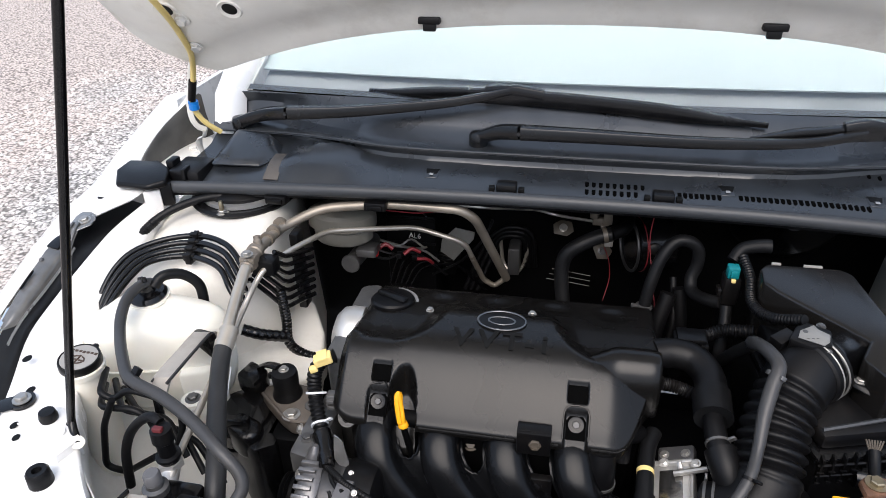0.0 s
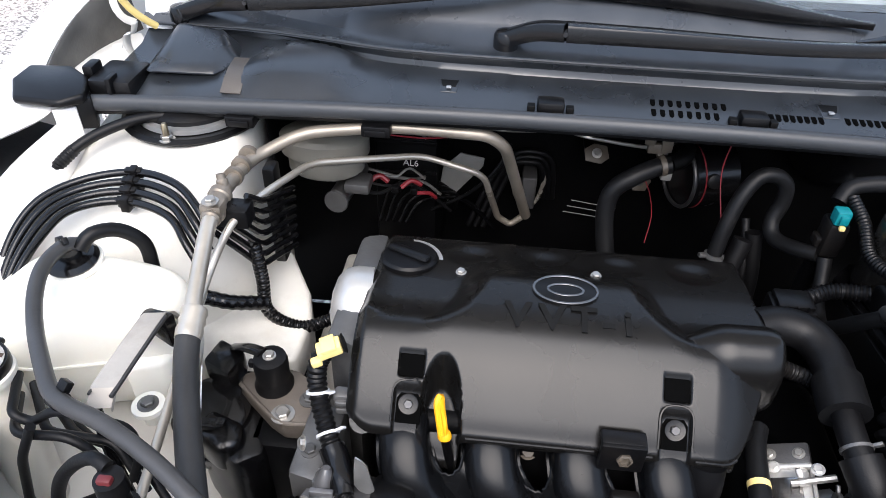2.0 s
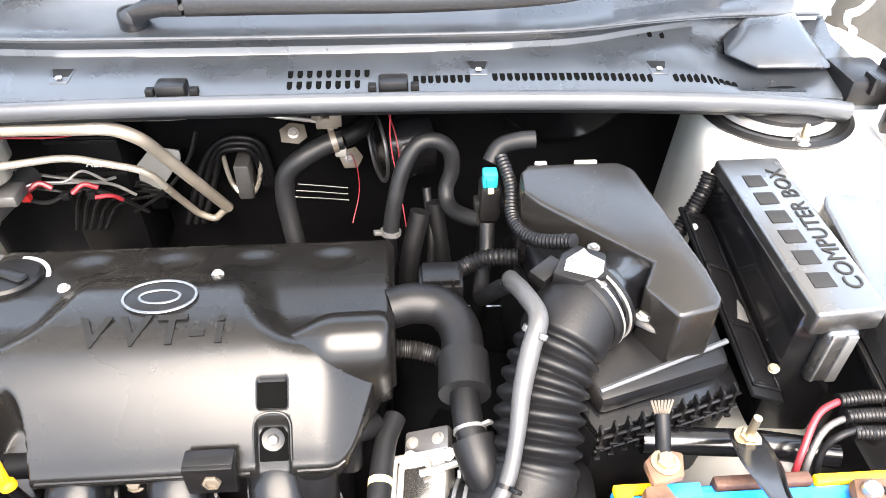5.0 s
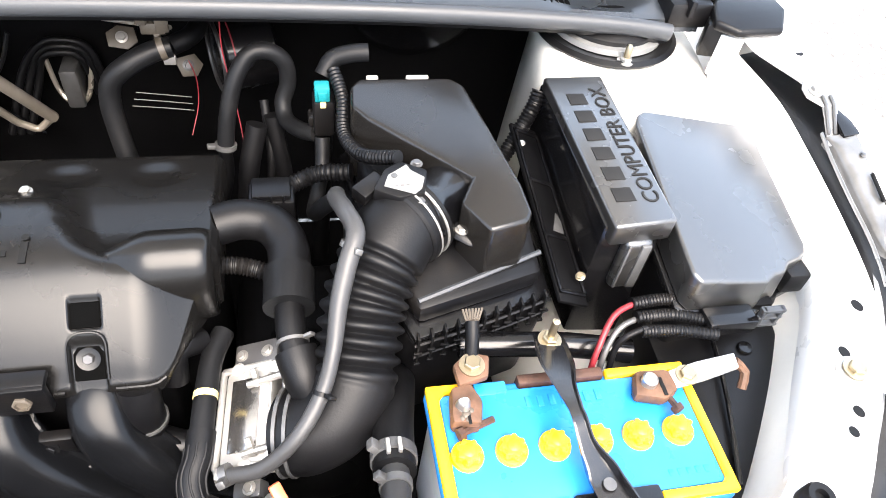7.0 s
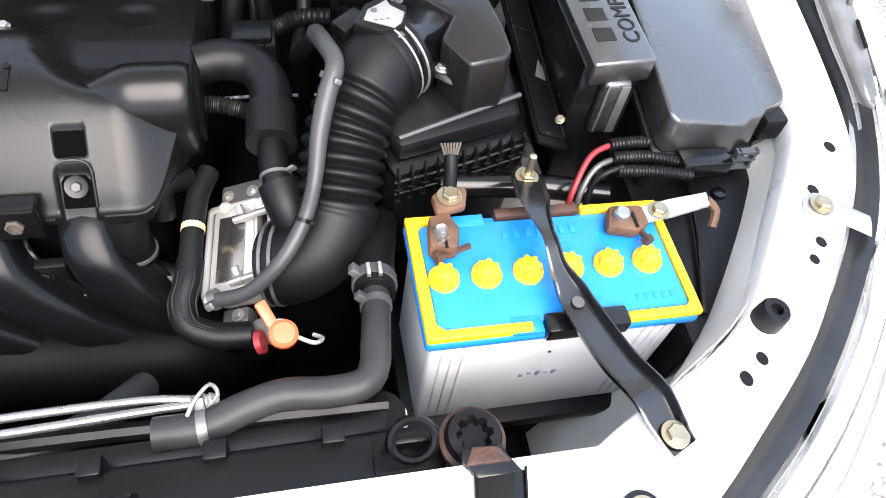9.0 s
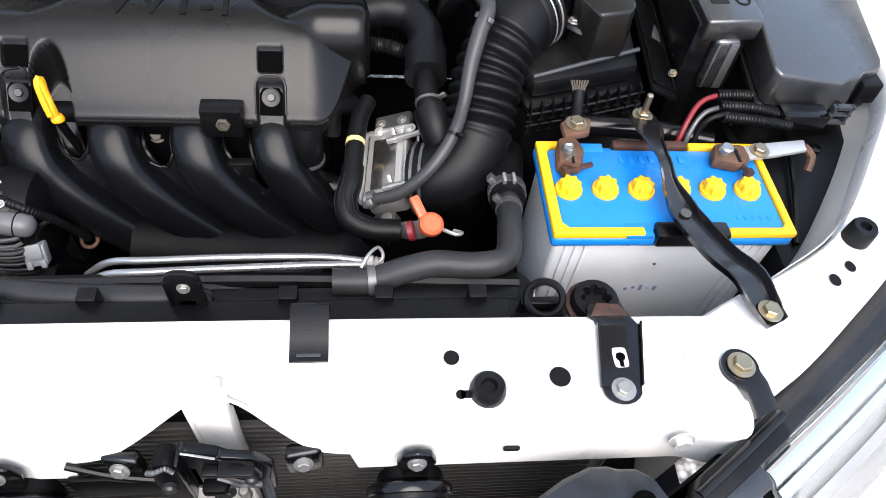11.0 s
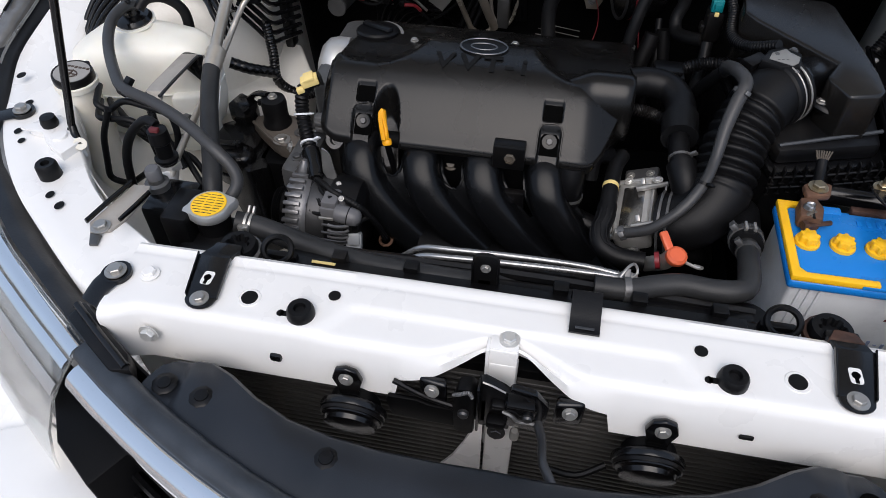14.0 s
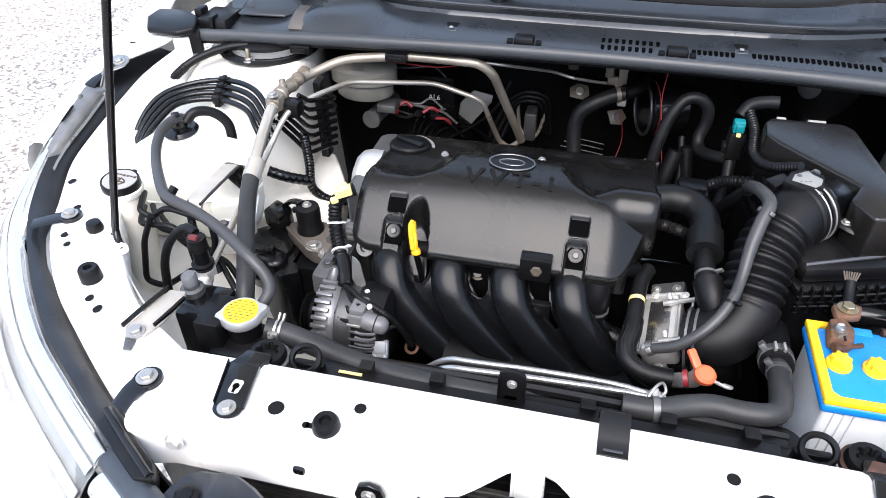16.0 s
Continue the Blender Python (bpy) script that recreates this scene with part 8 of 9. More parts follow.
part("mount", box((0.14, 0.95, 0.8), (0.2, 1.06, 0.88), 0.006), DARK, mo)
bo = thing("brake_booster", (0.42, 1.06, 0.8), "large round black drum on the firewall", "drum")
part("shell", lathe([(0, 0), (0.11, 0), (0.12, 0.03), (0.09, 0.06), (0.04, 0.075), (0, 0.078)], 40, facing((0.42, 1.06, 0.8), (0, -1, 0))), GLOSS, bo)
part("rim", lathe([(0.108, 0.004), (0.125, 0.004), (0.126, 0.012), (0.112, 0.014)], 40, facing((0.42, 1.06, 0.8), (0, -1, 0))), DARK, bo)
part("hub", lathe([(0, 0.07), (0.022, 0.07), (0.02, 0.09), (0, 0.092)], 20, facing((0.42, 1.06, 0.8), (0, -1, 0))), CASTD, bo)
rw = thing("red_wires", (0.06, 0.84, 0.7), "thin red wires hanging in the bay", "wires")
part("wire", tube([(-0.42, 0.76, 0.875), (-0.36, 0.785, 0.862), (-0.3, 0.79, 0.858), (-0.25, 0.785, 0.868), (-0.2, 0.775, 0.88)], 0.0012, 6, 0.01), WIRERED, rw)
part("wire", tube([(0.06, 0.96, 0.716), (0.07, 0.94, 0.7), (0.073, 0.9, 0.68), (0.062, 0.86, 0.65)], 0.0009, 6, 0.01), WIRERED, rw)
part("wire", tube([(0.13, 0.8, 0.89), (0.128, 0.8, 0.83), (0.14, 0.77, 0.76), (0.15, 0.72, 0.7)], 0.0009, 6, 0.01), WIRERED, rw)
for k in range(3):
    part("cable_tie", tube([(-0.046 - 0.006 * k, 1.04, 0.603 - 0.014 * k), (0.0, 1.043, 0.595 - 0.014 * k), (0.042, 1.045, 0.588 - 0.014 * k)], 0.0009, 6, 0.02), CAPTOP, rw)
sv = thing("vacuum_solenoid", (0.243, 0.66, 0.72), "black vacuum solenoid with a teal connector", "solenoid")
part("connector", join(box((0.238, 0.672, 0.842), (0.256, 0.69, 0.862), 0.002), box((0.242, 0.668, 0.846), (0.252, 0.674, 0.858), 0.001)), TEAL, sv, "teal plastic connector")
part("connector_lock", box((0.244, 0.666, 0.838), (0.251, 0.672, 0.844), 0.001), TAPE, sv)
part("body", join(box((0.236, 0.672, 0.79), (0.262, 0.704, 0.842), 0.005), box((0.23, 0.68, 0.8), (0.268, 0.7, 0.815), 0.003)), PLASTIC, sv)
part("tag", box((0.236, 0.686, 0.828), (0.262, 0.6885, 0.833), 0.0006), PALE, sv)
part("loom", tube([(0.25, 0.705, 0.858), (0.262, 0.715, 0.874), (0.285, 0.715, 0.882), (0.305, 0.714, 0.884)], 0.011, 14, 0.006), HOSE, sv)
part("corrugated_loom", tube([(0.262, 0.7, 0.868), (0.27, 0.665, 0.852), (0.268, 0.62, 0.835), (0.285, 0.575, 0.842), (0.318, 0.54, 0.866)], ribbed(0.0085, 0.14, 0.005), 12, 0.0013), PLASTIC, sv)
part("down_hose", tube([(0.246, 0.672, 0.79), (0.244, 0.65, 0.76), (0.236, 0.62, 0.745), (0.23, 0.58, 0.75), (0.24, 0.54, 0.8), (0.25, 0.52, 0.828)], 0.0095, 12, 0.008), HOSE, sv)
part("stand", tube([(0.248, 0.69, 0.795), (0.248, 0.7, 0.7), (0.24, 0.68, 0.56)], 0.012, 10), DARK, sv)
part("ring_hanger", ring_mesh(oval(0, 0, 0.012, 0.015, 0), 0.003, 0, 1.0), PIPE, sv)
bpy.data.objects[sv.children[-1].name].data.transform(facing((0.222, 0.715, 0.83), (0, -1, 0.4)))
for k, P in enumerate(([(0.14, 0.7, 0.62), (0.15, 0.72, 0.7), (0.165, 0.74, 0.76)], [(0.17, 0.72, 0.6), (0.18, 0.74, 0.7), (0.175, 0.78, 0.77)], [(0.2, 0.74, 0.58), (0.195, 0.74, 0.68), (0.185, 0.76, 0.76)])):
    th_ = part("dark_hose", tube(P, (0.014, 0.006, 0.012)[k], 12, 0.01), RUBBER, hB)

# ---- wipers ----
for L_, (piv, knee, arm_pts, blade) in enumerate((
        ((-0.7, 0.935, 0.965), (-0.575, 0.897, 1.004), [(-0.45, 0.912, 1.008), (-0.3, 0.926, 1.022), (-0.22, 0.938, 1.032), (-0.14, 0.96, 1.046)], [(-0.437, 1.0, 1.022), (-0.14, 0.965, 1.034), (0.05, 0.95, 1.03), (0.317, 0.932, 1.012)]),
        ((-0.197, 0.889, 0.975), (-0.115, 0.852, 1.004), [(0.0, 0.85, 1.004), (0.2, 0.855, 1.0), (0.36, 0.865, 1.004), (0.46, 0.88, 1.02)], [(0.28, 0.885, 1.002), (0.46, 0.895, 1.02), (0.56, 0.9, 1.024), (0.68, 0.91, 1.024)]))):
    w = thing("wiper_arm", piv, "black wiper arm with its blade resting on the glass", "wiper", "wipers")
    part("pivot_cap", lathe([(0, -0.02), (0.018, -0.02), (0.018, 0.004), (0.015, 0.01), (0.006, 0.013), (0, 0.013)], 22, Matrix.Translation(piv)), GLOSS, w)
    part("knuckle", bar([piv, tuple(Vector(piv).lerp(Vector(knee), 0.5) + Vector((0, 0, 0.006))), knee], lambda f: 0.0135 - 0.001 * f, lambda f: 0.0115, 0.01), GLOSS, w, sharp=35)
    part("hinge_pin", lathe([(0, -0.014), (0.0035, -0.014), (0.0035, 0.014), (0, 0.014)], 10, facing(knee, (0.2, 1, 0))), DARKZ, w)
    part("arm", bar([knee] + arm_pts, lambda f: 0.0125 - 0.0065 * f, lambda f: 0.0115 - 0.005 * f, 0.02), GLOSS, w, sharp=35)
    bd_ = part("blade", bar([(x, y, z - 0.004) for x, y, z in blade], lambda f: 0.008 * (0.4 + 0.6 * sstep(0, 0.12, f) * sstep(1, 0.85, f)), lambda f: 0.0135 * (0.35 + 0.65 * sstep(0, 0.2, f) * sstep(1, 0.75, f)), 0.02, lean=0.5), GLOSS, w, sharp=35)
    part("rubber_strip", tube([(x, y + 0.008, z - 0.02) for x, y, z in blade], 0.004, 6, 0.04), RUBBER, bd_)
    mid = [tuple(Vector(blade[0]).lerp(Vector(blade[1]), 0.82) + Vector((0, -0.002, 0.008))), tuple(Vector(blade[1]) + Vector((0, -0.003, 0.012))), tuple(Vector(blade[1]).lerp(Vector(blade[2]), 0.3) + Vector((0, -0.002, 0.007)))]
    part("blade_clip", bar(mid, lambda f: 0.0095, lambda f: 0.0085, 0.012), GLOSS, bd_, sharp=35)

# ---- hinges, cowl ends, fender edge pieces ----
for s in (-1, 1):
    hg = thing("hood_hinge", (s * 0.72, 0.83, 0.95), "cream painted hood hinge with bolts and a washer hose", "hinge", "hood hinges")
    part("arm", tube([(s * 0.7265, 0.842, 0.981), (s * 0.7363, 0.836, 0.988), (s * 0.743, 0.83, 1.0037), (s * 0.743, 0.829, 1.032), (s * 0.7313, 0.824, 1.069), (s * 0.712, 0.811, 1.112), (s * 0.687, 0.79, 1.145), (s * 0.662, 0.762, 1.178), (s * 0.645, 0.715, 1.22)], lambda q, L: 0.0062 + 0.008 * sstep(0.45, 0.75, q / L), 10, 0.008, flat=0.3, up=(0, -1, 0.2)), CREAM, hg)
    part("arm_foot", tube([(s * 0.728, 0.842, 0.981), (s * 0.735, 0.845, 0.966), (s * 0.75, 0.852, 0.958), (s * 0.763, 0.868, 0.935), (s * 0.77, 0.885, 0.906), (s * 0.8, 0.9, 0.903)], 0.006, 8, 0.006, flat=0.35, up=(0, 0, 1)), CREAM, hg)
    bolt(hg, (s * 0.658, 0.752, 1.166), 0.0085, (0, -0.8, -0.6))
    bolt(hg, (s * 0.646, 0.704, 1.222), 0.0095, (0, -0.8, -0.6))
    part("base", prism([(s * x, y) for x, y in ((0.85, 0.83), (0.85, 0.92), (0.84, 0.985), (0.81, 1.0), (0.765, 0.93), (0.752, 0.868), (0.76, 0.84))], 0.885, 0.901, 0.003), CREAM, hg)
    bolt(hg, (s * 0.815, 0.925, 0.901), 0.0085, material=CREAM, washer=1.2)
    part("base_hole", lathe([(0, 0), (0.006, 0), (0.006, 0.0008), (0, 0.0008)], 14, Matrix.Translation((s * 0.8, 0.868, 0.901))), ETCH, hg)
    if s < 0:
        part("washer_hose", tube([(-0.7, 0.85, 0.975), (-0.715, 0.835, 0.995), (-0.728, 0.825, 1.02), (-0.727, 0.818, 1.053), (-0.707, 0.803, 1.096), (-0.688, 0.78, 1.133), (-0.672, 0.75, 1.165), (-0.656, 0.69, 1.222), (-0.652, 0.64, 1.27)], 0.0052, 10, 0.01), AGED, hg, "yellowed washer hose")
        part("hose_sleeve", tube([(-0.728, 0.818, 1.05), (-0.71, 0.804, 1.09)], 0.0075, 10), RUBBER, hg)
        part("blue_clip", lathe([(0.007, 0), (0.0095, 0), (0.0095, 0.016), (0.007, 0.016)], 14, facing((-0.729, 0.822, 1.03), (0.05, -0.1, 1))), BLUE, hg)
    en = thing("cowl_end_cap", (s * 0.76, 0.76, 0.88), "black plastic end cap at the cowl corner", "plastic cap", "cowl end caps")
    part("cap", prism([(s * 0.85, 0.704), (s * 0.872, 0.745), (s * 0.872, 0.79), (s * 0.811, 0.795), (s * 0.772, 0.765), (s * 0.757, 0.72), (s * 0.784, 0.7)], lambda x, y: 0.912, lambda x, y: 0.932 - 0.2 * max(0, 0.745 - y), 0.005, 3), PLASTIC, en)
    part("leg", prism([(s * 0.795, 0.722), (s * 0.8, 0.745), (s * 0.765, 0.752), (s * 0.755, 0.73)], 0.868, 0.916, 0.004), PLASTIC, en)
    part("clip", box((s * 0.74 - 0.032, 0.752, 0.895), (s * 0.74 + 0.032, 0.828, 0.932), 0.008), PLASTIC, en)
    part("clip_latch", box((s * 0.775 - 0.008, 0.77, 0.92), (s * 0.775 + 0.008, 0.8, 0.943), 0.004), PLASTIC, en)
    part("clip_tooth", box((s * 0.735 - 0.004, 0.745, 0.915), (s * 0.735 + 0.004, 0.77, 0.938), 0.002), PLASTIC, en)
    rows = [[Vector((s * (x - 0.003), y, z - 0.002)), Vector((s * (x - 0.006), y + 0.004, z - 0.006)), Vector((s * (x - 0.005), y + 0.01, (z + 0.9) / 2)), Vector((s * (x - 0.008), y + 0.02, 0.899))] for x, y, z in ((0.852, 0.785, 0.926), (0.857, 0.815, 0.935), (0.858, 0.84, 0.945), (0.8575, 0.87, 0.956), (0.855, 0.9, 0.966), (0.849, 0.93, 0.976), (0.841, 0.955, 0.985), (0.827, 1.0, 1.0))]
    part("side_strip", sheet(rows, 0.003), SIDESEAL, en, "dusty brown-grey strip along the wing")
    tri_ = thing("wing_gusset", (s * 0.77, 0.68, 0.85), "white folded gusset at the wing corner", "bracket", "wing gussets")
    part("gusset", join(prism([(s * 0.805, 0.712), (s * 0.8, 0.706), (s * 0.775, 0.722), (s * 0.778, 0.728)], 0.845, 0.905, 0.002), prism([(s * 0.8, 0.735), (s * 0.796, 0.735), (s * 0.778, 0.722), (s * 0.782, 0.72)], 0.85, 0.903, 0.001)), WHITE, tri_)
    # black edge strip between ledge and lamp or wing
    outer = spline([(0.9, 0.745, 0.872), (0.9, 0.67, 0.868), (0.895, 0.6, 0.864), (0.884, 0.54, 0.858), (0.868, 0.41, 0.833), (0.822, 0.273, 0.802), (0.741, 0.163, 0.787), (0.646, 0.068, 0.778), (0.555, 0.001, 0.772), (0.468, -0.062, 0.768)], 0.02)
    inner = spline([(0.798, 0.745, 0.872), (0.802, 0.67, 0.865), (0.813, 0.5, 0.836), (0.806, 0.38, 0.809), (0.765, 0.245, 0.79), (0.672, 0.14, 0.785), (0.57, 0.052, 0.78), (0.482, -0.008, 0.772), (0.44, -0.036, 0.765)], 0.02)
    n = 70
    rows = []
    for i in range(n + 1):
        a, b = at_share(inner, i / n), at_share(outer, i / n)
        a = a + Vector((shift_out(a, s), 0, 0))
        lump = 0.002 * math.sin(i * 0.9) * math.sin(i * 0.37 + 1)
        rows.append([Vector((p.x * s, p.y, p.z)) for p in (a + Vector((0, 0, -0.05)), a.lerp(b, 0.12) + Vector((0, 0, -0.03)), a.lerp(b, 0.35) + Vector((0, 0, -0.012 + lump)), a.lerp(b, 0.6) + Vector((0, 0, -0.006 + lump)), a.lerp(b, 0.85) + Vector((0, 0, -0.004)), b + Vector((0, 0, -0.003)), b + Vector((0.004, -0.003, -0.02)))])
    es = thing("lamp_edge_strip", (s * 0.7, 0.15, 0.74), "black plastic strip between wing ledge and headlamp", "plastic strip", "lamp edge strips")
    part("strip", sheet(rows, 0.0015), STRIPM, es)
    for (x, y, z), (x2, y2, z2) in (((0.446, 0.004, 0.804), (0.462, -0.034, 0.792)), ((0.741, 0.266, 0.804), (0.79, 0.24, 0.799))):
        tab = tube([(s * x, y, z), (s * (x + (x2 - x) * 0.5), y + (y2 - y) * 0.5, z - 0.001), (s * x2, y2, z2)], 0.0145, 12, 0.01, flat=0.13, up=(0, 0, 1))
        tab = join(tab, lathe([(0, -0.003), (0.0168, -0.003), (0.0168, 0.002), (0, 0.0022)], 24, Matrix.Translation((s * x, y, z))))
        part("fixing_tab", tab, GLOSS if y < 0.1 or s < 0 else DULLZ, es)
        bolt(es, (s * x, y, z + 0.003), 0.0085, material=GOLDZ if s > 0 else DULLZ)
    # headlamp
    hl = thing("headlamp", (s * 0.68, 0.0, 0.6), "clear headlamp with chrome reflector and silver housing", "headlamp", "headlamps")
    E_ = spline([(0.872, 0.42, 0.836), (0.826, 0.273, 0.803), (0.745, 0.16, 0.789), (0.65, 0.064, 0.78), (0.558, -0.004, 0.773), (0.455, -0.072, 0.767)], 0.02)

    def lamp_rows(d0, offs):
        rows_ = []
        for i, p in enumerate(E_):
            t = (E_[min(i + 1, len(E_) - 1)] - E_[max(i - 1, 0)]).normalized()
            o = Vector((-t.y, t.x, 0)).normalized()
            if o.x < 0:
                o = -o
            f = sstep(0, 0.3, i / (len(E_) - 1))
            row = []
            for a, z in offs:
                q = p + o * (a - d0) * (0.5 + 0.5 * f) + Vector((0, 0, z * (0.45 + 0.55 * f) - d0 * 0.6))
                row.append(Vector((q.x * s, q.y, q.z)))
            rows_.append(row)
        return rows_

    LO = [(-0.002, -0.004), (0.004, 0.0), (0.014, -0.004), (0.035, -0.02), (0.06, -0.05), (0.08, -0.09), (0.092, -0.13), (0.098, -0.165)]
    lens = part("lens", sheet(lamp_rows(0, LO), 0.003), LENS, hl, sharp=80)
    lens.visible_shadow = False
    part("housing", sheet(lamp_rows(0.03, LO), 0.002), LAMPBODY, hl, sharp=80)
    for nm, offs_, mtl in (("chrome_band", [(0.001, 0.0), (0.006, 0.0035), (0.013, 0.0015), (0.018, -0.004)], CHROME), ("chrome_band", [(0.021, -0.0065), (0.026, -0.0085), (0.031, -0.0135)], CHROME), ("silver_band", [(0.044, -0.028), (0.05, -0.034), (0.055, -0.0405)], SILVER)):
        part(nm, sheet(lamp_rows(-0.0015, offs_), 0.0012), mtl, hl, sharp=80)
    cen = lamp_rows(0.02, [(0.045, -0.06)])
    for f in (0.3, 0.62):
        p = cen[int(f * (len(cen) - 1))][0]
        part("reflector", lathe([(0.01, -0.02), (0.035, 0.0), (0.045, 0.02), (0.047, 0.02), (0.037, -0.002), (0.01, -0.024)], 28, facing(p + Vector((-s * 0.02, 0.02, 0.0)), (s * 0.6, -0.7, 0.15))), CHROME, hl)
    # bumper below the lamp
    bmp = [[Vector((q.x, q.y, q.z)) for q in r_] for r_ in lamp_rows(0, [(0.096, -0.17), (0.11, -0.175), (0.14, -0.2), (0.155, -0.27), (0.15, -0.4)])]
    bp_ = thing("bumper_corner", (s * 0.7, -0.05, 0.3), "white painted bumper corner below the headlamp", "bumper", "bumper corners")
    part("skin", sheet(bmp, 0.003), WHITE, bp_, sharp=70)

    part("inner_end", prism([(s * 0.39, -0.2), (s * 0.43, -0.16), (s * 0.56, -0.09), (s * 0.63, -0.12), (s * 0.52, -0.25), (s * 0.42, -0.28)], 0.25, 0.61, 0.01), WHITE, bp_)

# ---- grille top cover, moulding, grille ----
gc = thing("grille_cover", (0, -0.13, 0.72), "black plastic cover plate behind the grille with push clips", "plastic cover")
BK = [(-0.376, -0.112), (-0.37, -0.09), (-0.362, -0.074), (-0.35, -0.067), (-0.339, -0.066), (-0.335, -0.066), (-0.331, -0.066), (-0.325, -0.065), (-0.31, -0.065), (-0.285, -0.075), (-0.25, -0.096), (-0.207, -0.114), (-0.16, -0.124), (-0.108, -0.13), (-0.05, -0.131), (0, -0.13)]
BK = BK + [(-x, y) for x, y in BK[-2::-1]]
FR = lambda x: -0.232 + 0.165 * (abs(x) / 0.46) ** 1.75
rows = []
for x, y in BK:
    dip = 0.0045 * math.exp(-((abs(x) - 0.335) / 0.005) ** 2) + 0.003 * sstep(0.335, 0.34, abs(x))
    seam = 0.003 * math.exp(-((x - 0.02) / 0.004) ** 2)
    f = FR(x)
    rows.append([Vector((x, y + 0.002, 0.735)), Vector((x, y, 0.758 - dip)), Vector((x, y - 0.004, 0.7625 - dip)), Vector((x, y + (f - y) * 0.4, 0.7625 - dip - seam)), Vector((x, y + (f - y) * 0.75, 0.759 - dip - seam)), Vector((x, f, 0.752))])
part("plate", sheet(rows, 0.002), GRILLE, gc, sharp=50)
clip_me = to_mesh("push_clip", join(lathe([(0, 0), (0.0125, 0), (0.0135, 0.0015), (0.0115, 0.003), (0, 0.0032)], 20, None, lambda a, r, z: 1 + 0.05 * math.cos(8 * a)), lathe([(0, 0.003), (0.0075, 0.003), (0.007, 0.0045), (0, 0.005)], 16)), PLASTIC)
for x, y in ((-0.349, -0.099), (-0.304, -0.106), (-0.156, -0.148), (0.156, -0.148), (0.304, -0.106)):
    link("push_clip", clip_me, gc, "", Matrix.Translation((x, y, 0.7615)))
part("clip_hole", lathe([(0, 0), (0.0095, 0), (0.0095, 0.001), (0, 0.001)], 22, Matrix.Translation((0.35, -0.092, 0.7622)) @ Matrix.Diagonal((1, 0.7, 1, 1))), VOID, gc)
gm = thing("grille_moulding", (0, -0.2, 0.7), "chrome grille moulding with a black rubber top strip", "grille trim")
GP = [(x, FR(x) - 0.004, 0.757 + 0.008 * abs(x) / 0.45) for x in [-0.452 + 0.0452 * i for i in range(21)]]
part("rubber_strip", tube(GP, 0.0155, 16, 0.03, flat=0.75, up=(0, 0, 1)), TOPSTRIP, gm, "black rubber strip")
part("chrome_bar", tube([(x, y - 0.022, z - 0.022) for x, y, z in GP], 0.0195, 18, 0.03, flat=1.1, up=(0, 0, 1)), CHROME, gm, "chrome bar")
part("chrome_lip", tube([(x, y - 0.03, z - 0.044) for x, y, z in GP], 0.005, 8, 0.03), SILVER, gm)
gr_ = thing("front_grille", (0, -0.2, 0.45), "black plastic front grille with horizontal slats", "grille")
for k in range(5):
    part("slat", tube([(x * 0.99, y - 0.034 - 0.012 * k, z - 0.066 - 0.032 * k) for x, y, z in GP], 0.006, 8, 0.05, flat=1.8, up=(0, -0.5, 1)), PLASTIC, gr_)
part("frame", sheet([[Vector((x * 0.98, y + 0.03 - d * 0.12, z - d)) for d in (0.02, 0.12, 0.3, 0.42)] for x, y, z in GP], 0.003), DARK, gr_)
bf = thing("front_bumper", (0, -0.22, 0.3), "white painted front bumper below the grille", "bumper")
part("skin", sheet([[Vector((x * 1.22, y * 0.9 - 0.1 + 0.03 * d, 0.54 - d)) for d in (-0.01, 0.0, 0.06, 0.16, 0.26)] for x, y, z in GP], 0.003), WHITE, bf, sharp=70)

# ---- condenser and radiator ----
cd = thing("condenser", (0, 0.0, 0.35), "black finned condenser behind the grille", "condenser")
tube_me = to_mesh("cooling_tube", box((-0.36, -0.004, -0.0022), (0.36, 0.004, 0.0022), 0.001, 1), FIN)
for k in range(34):
    link("cooling_tube", tube_me, cd, "", Matrix.Translation((0, -0.004, 0.385 + 0.0105 * k)))
part("fin_core", box((-0.36, -0.0015, 0.37), (0.36, 0.012, 0.748), 0.001), DARK, cd)
part("header", tube([(-0.37, 0.003, 0.36), (-0.37, 0.003, 0.75)], 0.012, 14), FIN, cd)
part("header", tube([(0.37, 0.003, 0.36), (0.37, 0.003, 0.75)], 0.012, 14), FIN, cd)
rad = thing("radiator", (0, 0.1, 0.3), "black radiator with a plastic top tank and fan shroud", "radiator")
part("core", box((-0.34, 0.035, 0.3), (0.32, 0.06, 0.72), 0.003), FIN, rad)
part("top_tank", box((-0.385, 0.068, 0.7), (0.32, 0.112, 0.757), 0.008, 3), PLASTIC, rad)
part("tank_ledge", box((-0.3, 0.06, 0.757), (0.26, 0.104, 0.764), 0.002), PLASTIC, rad)
for k in range(6):
    x = -0.22 + 0.09 * k
    part("tank_clip", box((x - 0.009, 0.1, 0.752), (x + 0.009, 0.116, 0.772), 0.002), PLASTIC, rad)
shroud = box((-0.3, 0.112, 0.36), (0.28, 0.135, 0.742), 0.006)
part("fan_shroud", shroud, PLASTIC, rad)
part("shroud_lip", tube([(-0.3, 0.142, 0.735), (0.0, 0.145, 0.738), (0.28, 0.14, 0.735)], 0.008, 8, 0.05), PLASTIC, rad)
part("fan_motor", lathe([(0, 0), (0.045, 0), (0.05, 0.01), (0.045, 0.05), (0, 0.055)], 26, facing((-0.02, 0.14, 0.55), (0, 1, 0))), DARK, rad)
